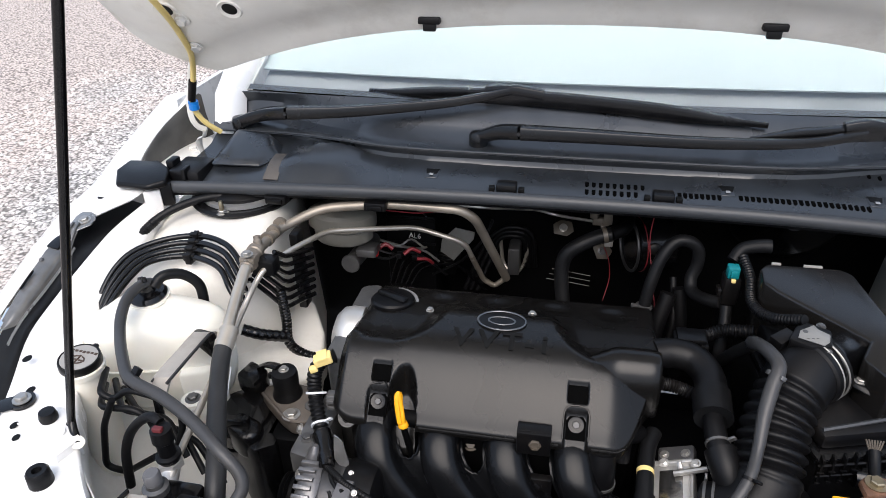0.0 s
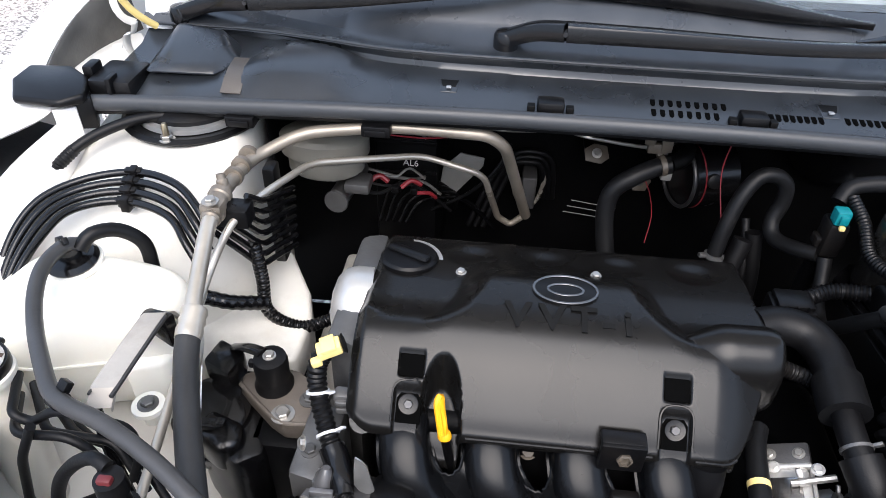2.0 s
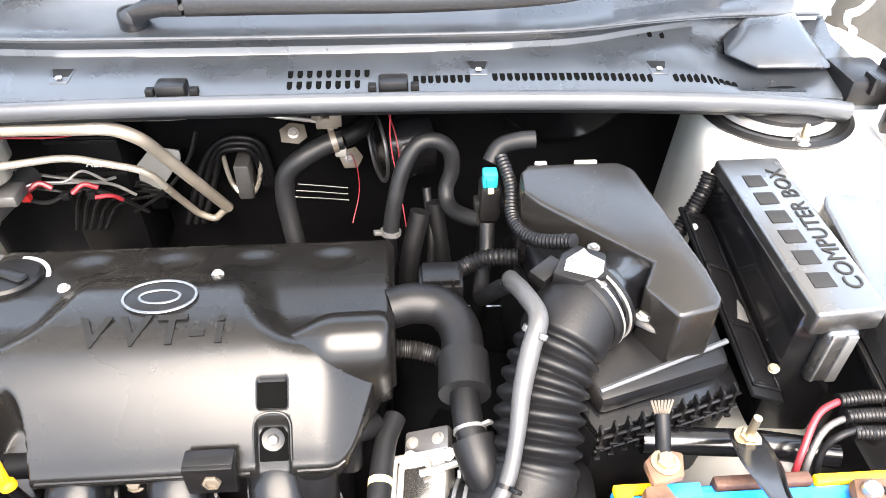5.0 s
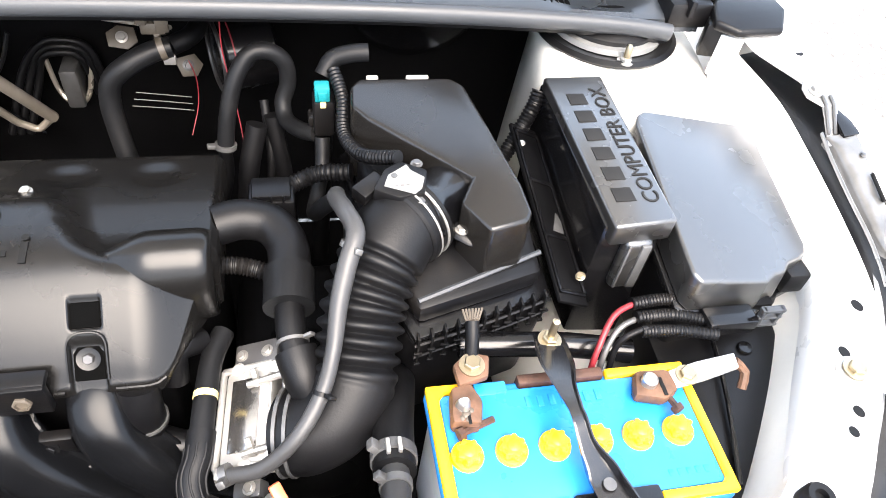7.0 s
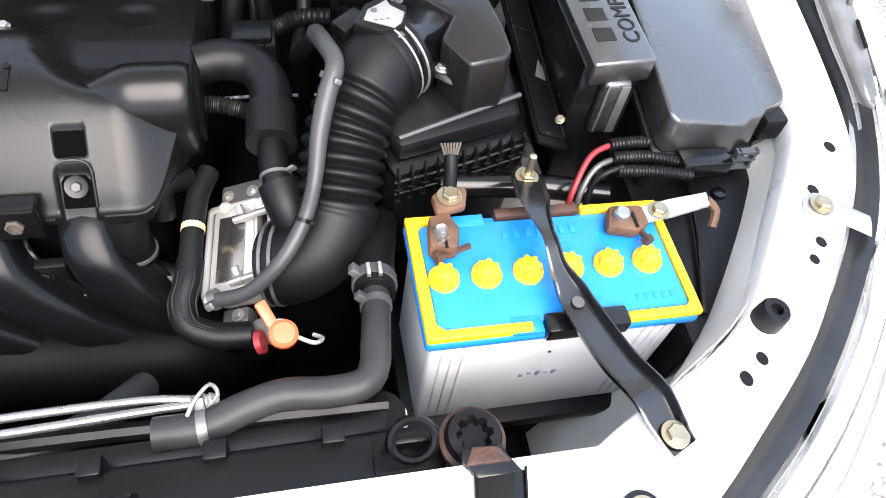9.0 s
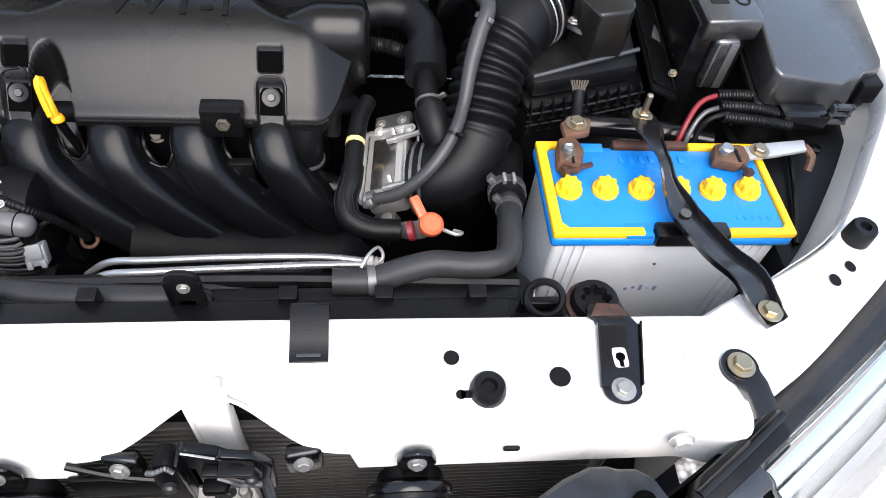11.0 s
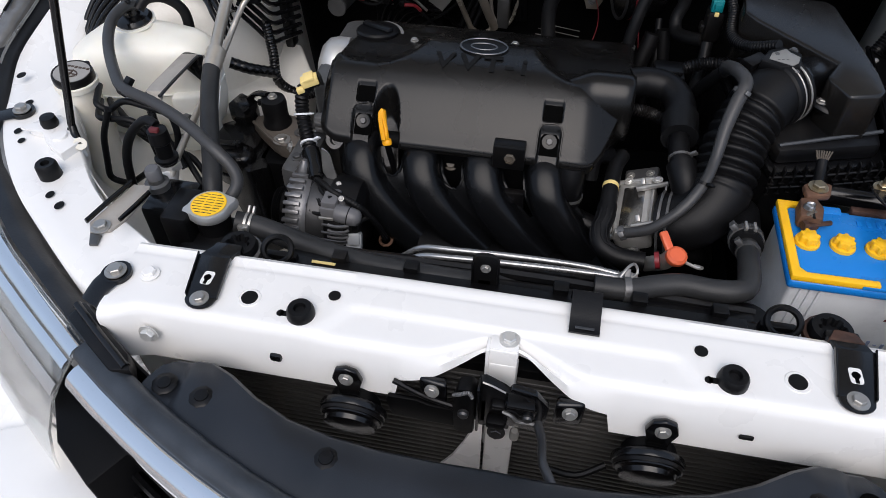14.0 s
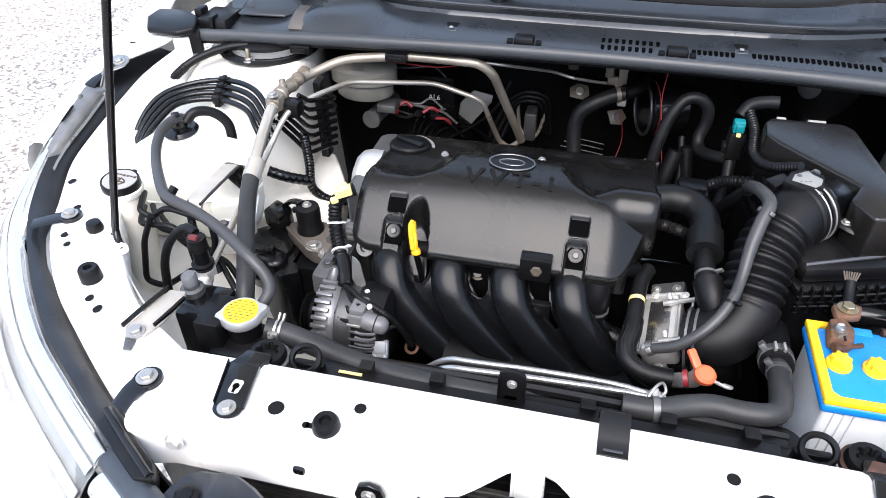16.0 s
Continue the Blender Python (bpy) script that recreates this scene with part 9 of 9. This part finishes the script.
part("yellow_label", box((-0.252, 0.0935, 0.7645), (-0.222, 0.0975, 0.766), 0.0003), TAPE, rad)
rc = thing("radiator_cap", (-0.402, 0.144, 0.74), "metal radiator cap with a yellow warning label", "radiator cap")
part("cap", lathe([(0, 0), (0.0265, 0), (0.028, 0.003), (0.028, 0.009), (0.026, 0.013), (0, 0.0135)], 34, Matrix.Translation((-0.402, 0.144, 0.777)), lambda a, r, z: 1 + (0.3 * max(0, math.cos(2 * (a - 0.5))) ** 8 if r > 0.02 else 0)), SILVER, rc)
part("label", lathe([(0, 0.0134), (0.0225, 0.0134), (0.0225, 0.0142), (0, 0.0143)], 30, Matrix.Translation((-0.402, 0.144, 0.777))), LABELY, rc, "round yellow warning label")
for k in range(8):
    w_ = math.sqrt(max(0.0, 0.0205 ** 2 - (0.0048 * (k - 3.5)) ** 2))
    for a_, b_ in ((-1, -0.35), (-0.25, 0.3), (0.4, 0.9)):
        part("printed_bar", box((-0.402 + w_ * a_, 0.1266 + 0.0048 * k, 0.7905), (-0.402 + w_ * b_, 0.1279 + 0.0048 * k, 0.7914), 0.0002), INK, rc)
part("neck", lathe([(0, 0), (0.022, 0), (0.022, 0.03), (0.026, 0.034), (0, 0.034)], 24, Matrix.Translation((-0.402, 0.144, 0.745))), PLASTIC, rc)
part("neck_base", box((-0.44, 0.1, 0.68), (-0.37, 0.17, 0.75), 0.01), PLASTIC, rc)
uh = thing("upper_radiator_hose", (-0.25, 0.14, 0.7), "thick black upper radiator hose with a clamp", "hose")
part("hose", tube([(-0.378, 0.152, 0.756), (-0.35, 0.156, 0.748), (-0.3, 0.15, 0.739), (-0.25, 0.14, 0.735), (-0.2, 0.132, 0.734), (-0.13, 0.126, 0.735), (-0.05, 0.13, 0.73), (0.02, 0.16, 0.71), (0.06, 0.22, 0.66)], 0.0148, 18, 0.008), GREYH, uh)
clamp_ring(uh, (-0.3645, 0.155, 0.7515), (1, 0.1, -0.2), 0.0151, 0.0016, DULLZ)
clamp_ring(uh, (-0.3585, 0.1555, 0.7503), (1, 0.1, -0.2), 0.0151, 0.0016, DULLZ)
part("clamp_screw", join(box((-0.368, 0.137, 0.756), (-0.354, 0.144, 0.763), 0.001), lathe([(0, 0), (0.0035, 0), (0.0035, 0.006), (0, 0.006)], 8, facing((-0.361, 0.138, 0.76), (0, -1, 0.3)))), DULLZ, uh)
mp = thing("coolant_pipes", (0, 0.15, 0.7), "pair of bright metal pipes along the radiator", "pipes")
for k in range(2):
    part("pipe", tube([(-0.16, 0.155 + 0.014 * k, 0.715), (-0.13, 0.15 + 0.015 * k, 0.742), (-0.09, 0.147 + 0.014 * k, 0.75), (0.0, 0.15 + 0.013 * k, 0.752), (0.08, 0.155 + 0.01 * k, 0.749), (0.125, 0.157 + 0.004 * k, 0.746)], 0.0038, 12, 0.01), PIPE2, mp)
part("wire_clip", tube([(0.118, 0.14, 0.765), (0.125, 0.15, 0.772), (0.135, 0.165, 0.765), (0.14, 0.16, 0.755), (0.13, 0.15, 0.75)], 0.0018, 8, 0.004), DULLZ, mp)
part("hose_joint", tube([(0.118, 0.157, 0.746), (0.132, 0.158, 0.746), (0.14, 0.158, 0.745)], ribbed(0.0085, 0.2, 0.005), 12, 0.0012), DULLZ, mp, "bright hose joint")
lh = thing("lower_radiator_hose", (0.22, 0.16, 0.68), "black bent coolant hose with spring clamps", "hose")
part("hose", tube([(0.09, 0.135, 0.748), (0.13, 0.136, 0.749), (0.16, 0.147, 0.75), (0.193, 0.154, 0.752), (0.225, 0.151, 0.753), (0.25, 0.151, 0.755), (0.265, 0.157, 0.755), (0.2725, 0.173, 0.753), (0.2755, 0.192, 0.75), (0.281, 0.23, 0.741), (0.284, 0.262, 0.733)], 0.0138, 18, 0.006), GREYH, lh)
part("thick_hose", tube([(0.283, 0.252, 0.736), (0.288, 0.295, 0.724), (0.297, 0.34, 0.708), (0.306, 0.38, 0.68), (0.31, 0.4, 0.62)], 0.0205, 20, 0.01), RUBBER, lh)
clamp_ring(lh, (0.2845, 0.268, 0.732), (0.1, 0.95, -0.27), 0.021, 0.006)
part("clamp_ear", join(box((0.276, 0.262, 0.751), (0.28, 0.276, 0.759), 0.001), box((0.287, 0.262, 0.751), (0.291, 0.276, 0.759), 0.001)), DULLZ, lh)
clamp_ring(lh, (0.128, 0.136, 0.749), (1, 0.1, 0), 0.015, 0.004)
clamp_ring(lh, (0.282, 0.238, 0.739), (0.1, 0.95, -0.25), 0.0145, 0.004)
part("lower_pipe", tube([(0.27, 0.13, 0.74), (0.272, 0.125, 0.7), (0.275, 0.12, 0.62)], 0.024, 18), PLASTIC, lh)
clamp_ring(lh, (0.27, 0.128, 0.73), (0, 0.1, 1), 0.0245, 0.004, PALE)

# ---- small parts on the front panel ----
for s in (-1, 1):
    mb = thing("radiator_bracket", (s * 0.342, 0.03, 0.8), "black steel radiator bracket bolted to the panel", "bracket", "radiator brackets")
    c = s * 0.343
    fr, bk_, hw = s * 0.3365, s * 0.3475, 0.0172
    plate = prism([(fr - hw, -0.012), (fr + hw, -0.012), (bk_ + hw * 1.08, 0.048), (bk_ - hw * 1.08, 0.048)], 0.803, 0.806, 0.0008)
    part("plate", plate, GLOSS, mb)
    part("plate_end", prism([(fr - hw, -0.0115)] + [(fr - hw * 0.98 * math.cos(radians(20 * k)), -0.0145 - 0.0135 * math.sin(radians(20 * k))) for k in range(10)] + [(fr + hw, -0.0115)], 0.803, 0.806, 0.0006), GLOSS, mb)
    for d in (-1, 1):
        part("flange", prism([(fr + d * hw * 0.98, -0.012), (fr + d * (hw + 0.0015), -0.012), (bk_ + d * (hw * 1.08 + 0.002), 0.05), (bk_ + d * hw * 1.08, 0.05)], 0.803, 0.8085, 0.0008), GLOSS, mb)
    q = fr + (bk_ - fr) * 0.37
    slot_pts = [(q + math.copysign(abs(math.cos(a)) ** 0.4, math.cos(a)) * 0.0064, 0.0145 + math.copysign(abs(math.sin(a)) ** 0.4, math.sin(a)) * 0.0095) for a in [2 * math.pi * (k + 0.5) / 24 for k in range(24)]]
    part("slot", prism(slot_pts, 0.8058, 0.8064, 0.0), WHITE, mb, "white panel showing through the slot")
    pin = join(lathe([(0, 0), (0.0042, 0), (0.0042, 0.0008), (0, 0.0009)], 16, Matrix.Translation((q, 0.015, 0.8062))), box((q - 0.0018, 0.0055, 0.8062), (q + 0.0018, 0.0145, 0.8069), 0.0))
    part("slot_pin", pin, VOID, mb, "flat dark keyhole plate painting its shade")
    bolt(mb, (fr, -0.0155, 0.8064), 0.0068, washer=1.55, material=DULLZ)
    part("neck", join(prism([(bk_ - hw * 1.05, 0.046), (bk_ + hw * 1.05, 0.046), (s * 0.338 + 0.018, 0.062), (s * 0.338 + 0.016, 0.07), (s * 0.338 - 0.016, 0.07), (s * 0.338 - 0.018, 0.062)], 0.797, 0.8065, 0.002), prism([(s * 0.338 - 0.017, 0.06), (s * 0.338 + 0.017, 0.06), (s * 0.338 + 0.013, 0.072), (s * 0.338 - 0.013, 0.072)], 0.775, 0.803, 0.004)), GLOSS, mb)
    if s > 0:
        part("rust_plate", prism([(0.322, 0.056), (0.358, 0.055), (0.35, 0.068), (0.33, 0.07)], 0.8, 0.8085, 0.002), DARKRUST, mb, "rusty bracket neck")
    rm = thing("radiator_rubber_mount", (s * 0.338, 0.084, 0.76), "black toothed rubber radiator mount", "rubber mount", "radiator mounts")
    part("cushion", lathe([(0.009, 0), (0.022, 0), (0.0235, 0.01), (0.021, 0.017), (0.012, 0.018), (0.009, 0.01)], 40, Matrix.Translation((s * 0.338, 0.085, 0.774)), lambda a, r, z: 1 + (0.25 * (math.cos(8 * a) > 0.3) if r < 0.014 else 0)), RUBBER, rm)
    part("collar", lathe([(0.0235, 0.002), (0.027, 0.002), (0.027, 0.008), (0.0235, 0.009)], 40, Matrix.Translation((s * 0.338, 0.085, 0.772))), CASTD if s < 0 else DARKRUST, rm)
    part("pin", lathe([(0, -0.02), (0.008, -0.02), (0.007, 0.008), (0, 0.009)], 16, Matrix.Translation((s * 0.338, 0.085, 0.774))), ETCH, rm)
    lp_ = thing("hose_loop", (s * 0.278, 0.076, 0.77), "black plastic loop guide beside the radiator", "plastic loop", "loop guides")
    ring = ring_mesh(oval(0, 0, 0.0175, 0.016, 0), 0.0038, 0, 1.5)
    ring.transform(facing((s * 0.29, 0.089, 0.785), (0, -0.55, 0.83)))
    part("loop", ring, PLASTIC, lp_)
    part("stem", box((s * 0.29 - 0.02, 0.091, 0.75), (s * 0.29 + 0.02, 0.101, 0.772), 0.003), PLASTIC, lp_)
    # adjustable stops
    st = thing("hood_stop", (s * 0.223, -0.011, 0.8), "black rubber hood stop on the front panel", "rubber stop", "hood stops")
    part("rubber", lathe([(0, 0), (0.0152, 0), (0.0155, 0.003), (0.0145, 0.011), (0.0125, 0.0145), (0.0068, 0.014), (0.0055, 0.0095), (0, 0.0095)], 26, Matrix.Translation((s * 0.223, -0.011, 0.798))), RUBBER, st)
    kx = s * 0.223 - 0.0225
    part("keyhole", join(lathe([(0, 0), (0.0042, 0), (0.0042, 0.0009), (0, 0.0009)], 16, Matrix.Translation((kx, -0.0135, 0.8004))), box((kx, -0.0168, 0.8004), (kx + 0.014, -0.0102, 0.8013), 0.0)), ETCH, st)
    ts = thing("tall_hood_stop", (s * 0.62, 0.145, 0.8), "tall black rubber hood stop on the side ledge", "rubber stop", "hood stops")
    part("rubber", lathe([(0, 0), (0.0145, 0), (0.0142, 0.008), (0.0135, 0.018), (0.0115, 0.021), (0.006, 0.0205), (0.005, 0.015), (0, 0.015)], 26, Matrix.Translation((s * 0.622, 0.148, 0.8))), HOSE, ts)
    # holes as flat black discs that paint their shade, bolts
    for x, y, r in ((0.195, 0.02, 0.0068), (0.286, 0.0, 0.0092)):
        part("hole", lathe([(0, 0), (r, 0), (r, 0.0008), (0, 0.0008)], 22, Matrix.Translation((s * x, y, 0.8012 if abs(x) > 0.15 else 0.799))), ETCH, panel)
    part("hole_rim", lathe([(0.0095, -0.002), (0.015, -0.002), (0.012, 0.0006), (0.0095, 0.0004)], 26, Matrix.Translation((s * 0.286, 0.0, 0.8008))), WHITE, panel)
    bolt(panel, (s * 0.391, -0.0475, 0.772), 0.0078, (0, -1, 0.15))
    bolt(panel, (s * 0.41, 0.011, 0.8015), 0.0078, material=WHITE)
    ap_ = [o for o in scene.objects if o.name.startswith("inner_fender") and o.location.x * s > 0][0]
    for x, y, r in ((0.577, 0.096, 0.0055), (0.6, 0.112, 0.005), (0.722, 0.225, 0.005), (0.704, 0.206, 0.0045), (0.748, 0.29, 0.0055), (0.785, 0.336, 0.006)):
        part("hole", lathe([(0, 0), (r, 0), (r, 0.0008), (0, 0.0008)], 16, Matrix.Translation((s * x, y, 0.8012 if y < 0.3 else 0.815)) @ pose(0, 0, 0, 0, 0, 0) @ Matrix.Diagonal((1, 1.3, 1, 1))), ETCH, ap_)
part("slot_hole", box((0.239, -0.0455, 0.753), (0.2535, -0.042, 0.759), 0.002), ETCH, panel)
part("push_clip", box((-0.2545, -0.0455, 0.7525), (-0.241, -0.038, 0.7635), 0.003), GLOSS, panel, "black push clip")
pc = thing("panel_clip", (0.076, 0.04, 0.79), "black plastic clip tab folded over the panel edge", "clip")
rows = [[Vector((x, y, z)) for y, z in ((0.075, 0.795), (0.07, 0.812), (0.062, 0.8205), (0.05, 0.818), (0.035, 0.811), (0.025, 0.8065), (0.017, 0.8055))] for x in (0.06, 0.063, 0.076, 0.089, 0.092)]
part("tab", sheet(rows, 0.003), PLASTIC, pc)
part("tab_bar", box((0.066, 0.02, 0.8072), (0.086, 0.023, 0.8088), 0.0005), SEAL, pc)
rk = thing("pipe_retainer", (-0.039, 0.115, 0.74), "black upright pipe retainer with a bolt", "bracket")
part("upright", prism([(-0.055, 0.1), (-0.023, 0.1), (-0.023, 0.122), (-0.03, 0.13), (-0.048, 0.13), (-0.055, 0.122)], 0.72, 0.75, 0.004), GLOSS, rk)
part("strap", upright_plate([(-0.055, 0.73), (-0.0235, 0.73), (-0.0235, 0.803), (-0.0275, 0.8095), (-0.034, 0.8125), (-0.0445, 0.8125), (-0.051, 0.8095), (-0.055, 0.803)], 0.1, 0.1055, 0.001), PLASTIC, rk)
part("strap_edge", tube([(-0.0545, 0.0995, 0.74), (-0.0545, 0.0995, 0.8)], 0.0015, 6), PLASTIC, rk)
part("strap_edge", tube([(-0.024, 0.0995, 0.74), (-0.024, 0.0995, 0.8)], 0.0015, 6), PLASTIC, rk)
bolt(rk, (-0.039, 0.0995, 0.792), 0.0042, (0, -1, 0.2), DULLZ)

# ---- latch, brace, horns ----
la = thing("hood_latch", (0, -0.03, 0.62), "black hood latch on a pale painted brace with a release lever", "hood latch")
part("brace", prism([(-0.015, -0.024), (0.018, -0.024), (0.018, -0.036), (-0.015, -0.036)], 0.4, 0.72, 0.003), WHITE, la, "pale painted brace")
part("brace_back", prism([(-0.02, -0.004), (0.014, -0.004), (0.012, -0.018), (-0.018, -0.018)], 0.6, 0.775, 0.003), WHITE, la, "pale painted brace")
part("brace_top", join(prism([(-0.02, -0.014), (0.012, -0.014), (0.012, 0.002), (-0.016, 0.004), (-0.02, 0.001)], 0.7945, 0.7975, 0.001), lathe([(0, 0), (0.0115, 0), (0.0115, 0.003), (0, 0.003)], 24, Matrix.Translation((0.001, 0.002, 0.7947)))), WHITE, la, "pale painted brace top")
part("brace_face", box((-0.019, -0.0165, 0.7), (0.0125, -0.006, 0.7965), 0.003), WHITE, la)
part("brace_fold", box((-0.0215, -0.019, 0.7), (-0.0175, 0.0, 0.7985), 0.0015), WHITE, la)
bolt(la, (0.001, 0.0, 0.7975), 0.0075)
part("side_brace", sheet([[Vector((-0.017, -0.044, z)), Vector((x0, -0.048, z)), Vector((x1, -0.05, z))] for x0, x1, z in ((-0.021, -0.025, 0.715), (-0.022, -0.027, 0.69), (-0.027, -0.037, 0.655), (-0.035, -0.05, 0.62), (-0.045, -0.068, 0.585))], 0.003), WHITE, la, "pale flared side brace")


LEVER = [(0.037, -0.052, 0.742), (0.041, -0.06, 0.742), (0.0475, -0.078, 0.742), (0.05, -0.1, 0.742), (0.058, -0.117, 0.742), (0.07, -0.138, 0.738), (0.08, -0.155, 0.735)]


part("latch_plate", upright_plate([(-0.021, 0.702), (0.012, 0.702), (0.013, 0.768), (0.005, 0.777), (-0.016, 0.79), (-0.021, 0.788)], -0.05, -0.04), PLASTIC, la)
part("plate_edge", tube([(-0.019, -0.051, 0.789), (-0.01, -0.052, 0.787), (0.005, -0.052, 0.778)], 0.0011, 6, 0.004), DULLZ, la, "worn bright edge")
part("fold", box((-0.0235, -0.06, 0.705), (-0.0205, -0.04, 0.786), 0.001), GLOSS, la)
part("latch_body", join(upright_plate([(-0.048, 0.69), (-0.026, 0.688), (-0.024, 0.77), (-0.032, 0.778), (-0.044, 0.774), (-0.05, 0.74)], -0.056, -0.036, 0.004), box((-0.03, -0.05, 0.71), (-0.012, -0.034, 0.755), 0.003)), DARK, la)
part("pivot_pin", lathe([(0, 0), (0.006, 0), (0.006, 0.004), (0.004, 0.006), (0, 0.006)], 16, facing((-0.037, -0.057, 0.735), (0, -1, 0.1))), DARKZ, la)
part("hook", upright_plate([(0.004, 0.725), (0.048, 0.72), (0.05, 0.772), (0.036, 0.79), (0.012, 0.796), (0.008, 0.79), (0.03, 0.778), (0.005, 0.768)], -0.058, -0.05, 0.002), GLOSS, la, "black steel striker hook")
part("hook_flange", box((0.008, -0.066, 0.773), (0.036, -0.05, 0.777), 0.001), PLASTIC, la)
part("pivot_pin", lathe([(0, 0), (0.0055, 0), (0.0055, 0.003), (0.0035, 0.005), (0, 0.005)], 16, facing((0.03, -0.058, 0.748), (0, -1, 0.1))), DARKZ, la)
part("jaw", bent([(0.004, -0.058, 0.752), (0.014, -0.061, 0.751), (0.02, -0.061, 0.742), (0.04, -0.06, 0.741)], 0.0022, 6, 0.004), CASTD, la)
part("claw", prism([(-0.012, -0.064), (0.008, -0.064), (0.01, -0.05), (-0.012, -0.05)], 0.722, 0.734, 0.003), DARK, la)
part("claw", prism([(-0.008, -0.06), (0.006, -0.06), (0.006, -0.05), (-0.008, -0.05)], 0.755, 0.762, 0.002), PLASTIC, la)
part("return_spring", tube([(-0.047, -0.058, 0.768), (-0.04, -0.061, 0.776), (-0.032, -0.058, 0.776), (-0.028, -0.058, 0.768)], ribbed(0.0024, 0.3, 0.0022), 8, 0.0007), CASTD, la)
part("cable_arm", upright_plate([(-0.125, 0.722), (-0.122, 0.73), (-0.09, 0.73), (-0.075, 0.724), (-0.045, 0.722), (-0.045, 0.69), (-0.085, 0.69), (-0.12, 0.695)], -0.05, -0.044), DARK, la)
part("tie_bar", tube([(-0.115, -0.046, 0.757), (-0.08, -0.05, 0.742), (-0.044, -0.052, 0.734)], 0.0032, 8, 0.01), PLASTIC, la)
part("stud", lathe([(0, 0), (0.0052, 0), (0.0052, 0.014), (0.0035, 0.017), (0, 0.017)], 14, facing((0.019, -0.056, 0.7), (0, -0.1, 1))), DULLZ, la, "bright stud")
bolt(la, (-0.001, -0.05, 0.694), 0.007, (0, -1, 0.3), DARKZ)
part("release_lever", tube(LEVER, 0.0055, 10, 0.006, flat=0.5), DARKZ, la, "bent steel release lever")
part("lever_tip", box((LEVER[-1][0] - 0.012, LEVER[-1][1] - 0.022, LEVER[-1][2] - 0.004), (LEVER[-1][0] + 0.016, LEVER[-1][1] + 0.006, LEVER[-1][2] + 0.004), 0.003), TAG, la, "dark plastic lever tip")
for s in (-1, 1):
    lb = thing("latch_bracket", (s * 0.072, -0.035, 0.74), "black steel latch bracket bolted to the panel", "bracket", "latch brackets")
    part("plate", prism([(s * 0.056, -0.05), (s * 0.086, -0.046), (s * 0.088, -0.038), (s * 0.058, -0.036)], 0.728, 0.767, 0.006, 3), GLOSS, lb)
    bolt(lb, (s * 0.072, -0.051, 0.757), 0.0056, (s * 0.1, -1, 0.35), DULLZ)
    hn = thing("horn", (s * 0.167, -0.06, 0.66), "round black disc horn on a bolted bracket", "horn", "horns")
    part("bracket", upright_plate([(s * 0.165 + a, b) for a, b in ((-0.017, 0.752), (-0.012, 0.768), (0, 0.773), (0.012, 0.768), (0.017, 0.752), (0.012, 0.735), (0.011, 0.71), (-0.011, 0.71), (-0.012, 0.735))], -0.053, -0.046, 0.002), GLOSS, hn)
    bolt(hn, (s * 0.165, -0.054, 0.757), 0.0056, (0, -1, 0.3), DULLZ)
    Mh = Matrix.Translation((s * 0.161, -0.062, 0.7)) @ facing((0, 0, 0), (0, -1, -0.22))
    part("disc", lathe([(0, -0.012), (0.03, -0.012), (0.0375, -0.008), (0.0385, -0.004), (0.0375, 0.0), (0.034, 0.002), (0.034, 0.007), (0.0305, 0.009), (0.029, 0.014), (0.02, 0.017), (0, 0.018)], 48, Mh), GLOSS, hn)
    part("rim_ring", lathe([(0.0338, 0.001), (0.036, 0.001), (0.0358, 0.0048), (0.0338, 0.0045)], 48, Mh), PLASTIC, hn)
    part("rear_cup", lathe([(0, 0), (0.026, 0), (0.03, 0.02), (0.02, 0.03), (0, 0.03)], 26, Matrix.Translation((s * 0.162, -0.066, 0.702)) @ facing((0, 0, 0), (0, 1, -0.2))), DARK, hn)
part("wire", tube([(0.12, -0.06, 0.68), (0.09, -0.075, 0.675), (0.06, -0.07, 0.67)], 0.004, 8), RUBBER, la)

# ---- black moulding ends between lamp, panel and grille ----
for s in (-1, 1):
    me_ = thing("moulding_end", (s * 0.43, -0.08, 0.72), "rough black plastic block closing the gap beside the grille", "plastic block", "moulding ends")
    part("block", prism([(s * 0.482, -0.02), (s * 0.44, -0.05), (s * 0.395, -0.08), (s * 0.382, -0.1), (s * 0.405, -0.104), (s * 0.45, -0.075), (s * 0.49, -0.048)], 0.748, 0.779, 0.005), PLASTIC, me_)
    part("ridge", tube([(s * 0.485, -0.03, 0.779), (s * 0.44, -0.062, 0.779), (s * 0.39, -0.096, 0.777)], 0.005, 10, 0.01), GLOSS, me_)
    part("skirt", prism([(s * 0.36, -0.13), (s * 0.38, -0.1), (s * 0.475, -0.04), (s * 0.53, -0.06), (s * 0.46, -0.16), (s * 0.4, -0.2)], 0.2, 0.712, 0.004), DARK, me_)

# ---- undertray and rails ----
for s in (-1, 1):
    # driver's side rail gets the shade-black colour in place of cream paint
    rl = single("chassis_rail", join(box((s * 0.45 - 0.035, -0.02, 0.28), (s * 0.45 + 0.035, 1.0, 0.46), 0.012)), CREAM if s < 0 else DARK, "painted steel chassis rail", "chassis rail", "chassis rails")
# unseen tray, added to shut out light from the ground below
ut = join(box((-0.62, 0.0, 0.24), (0.62, 0.5, 0.25), 0.002), box((-0.62, 0.5, 0.24), (0.62, 1.06, 0.25), 0.002))
tray_ = thing("undertray", (0, 0.5, 0.24), "unseen black tray added below the engine to keep light out", "undertray")
part("panel", ut, DARK, tray_)
part("seam", box((-0.6, 0.49, 0.25), (0.6, 0.51, 0.262), 0.003), PLASTIC, tray_)
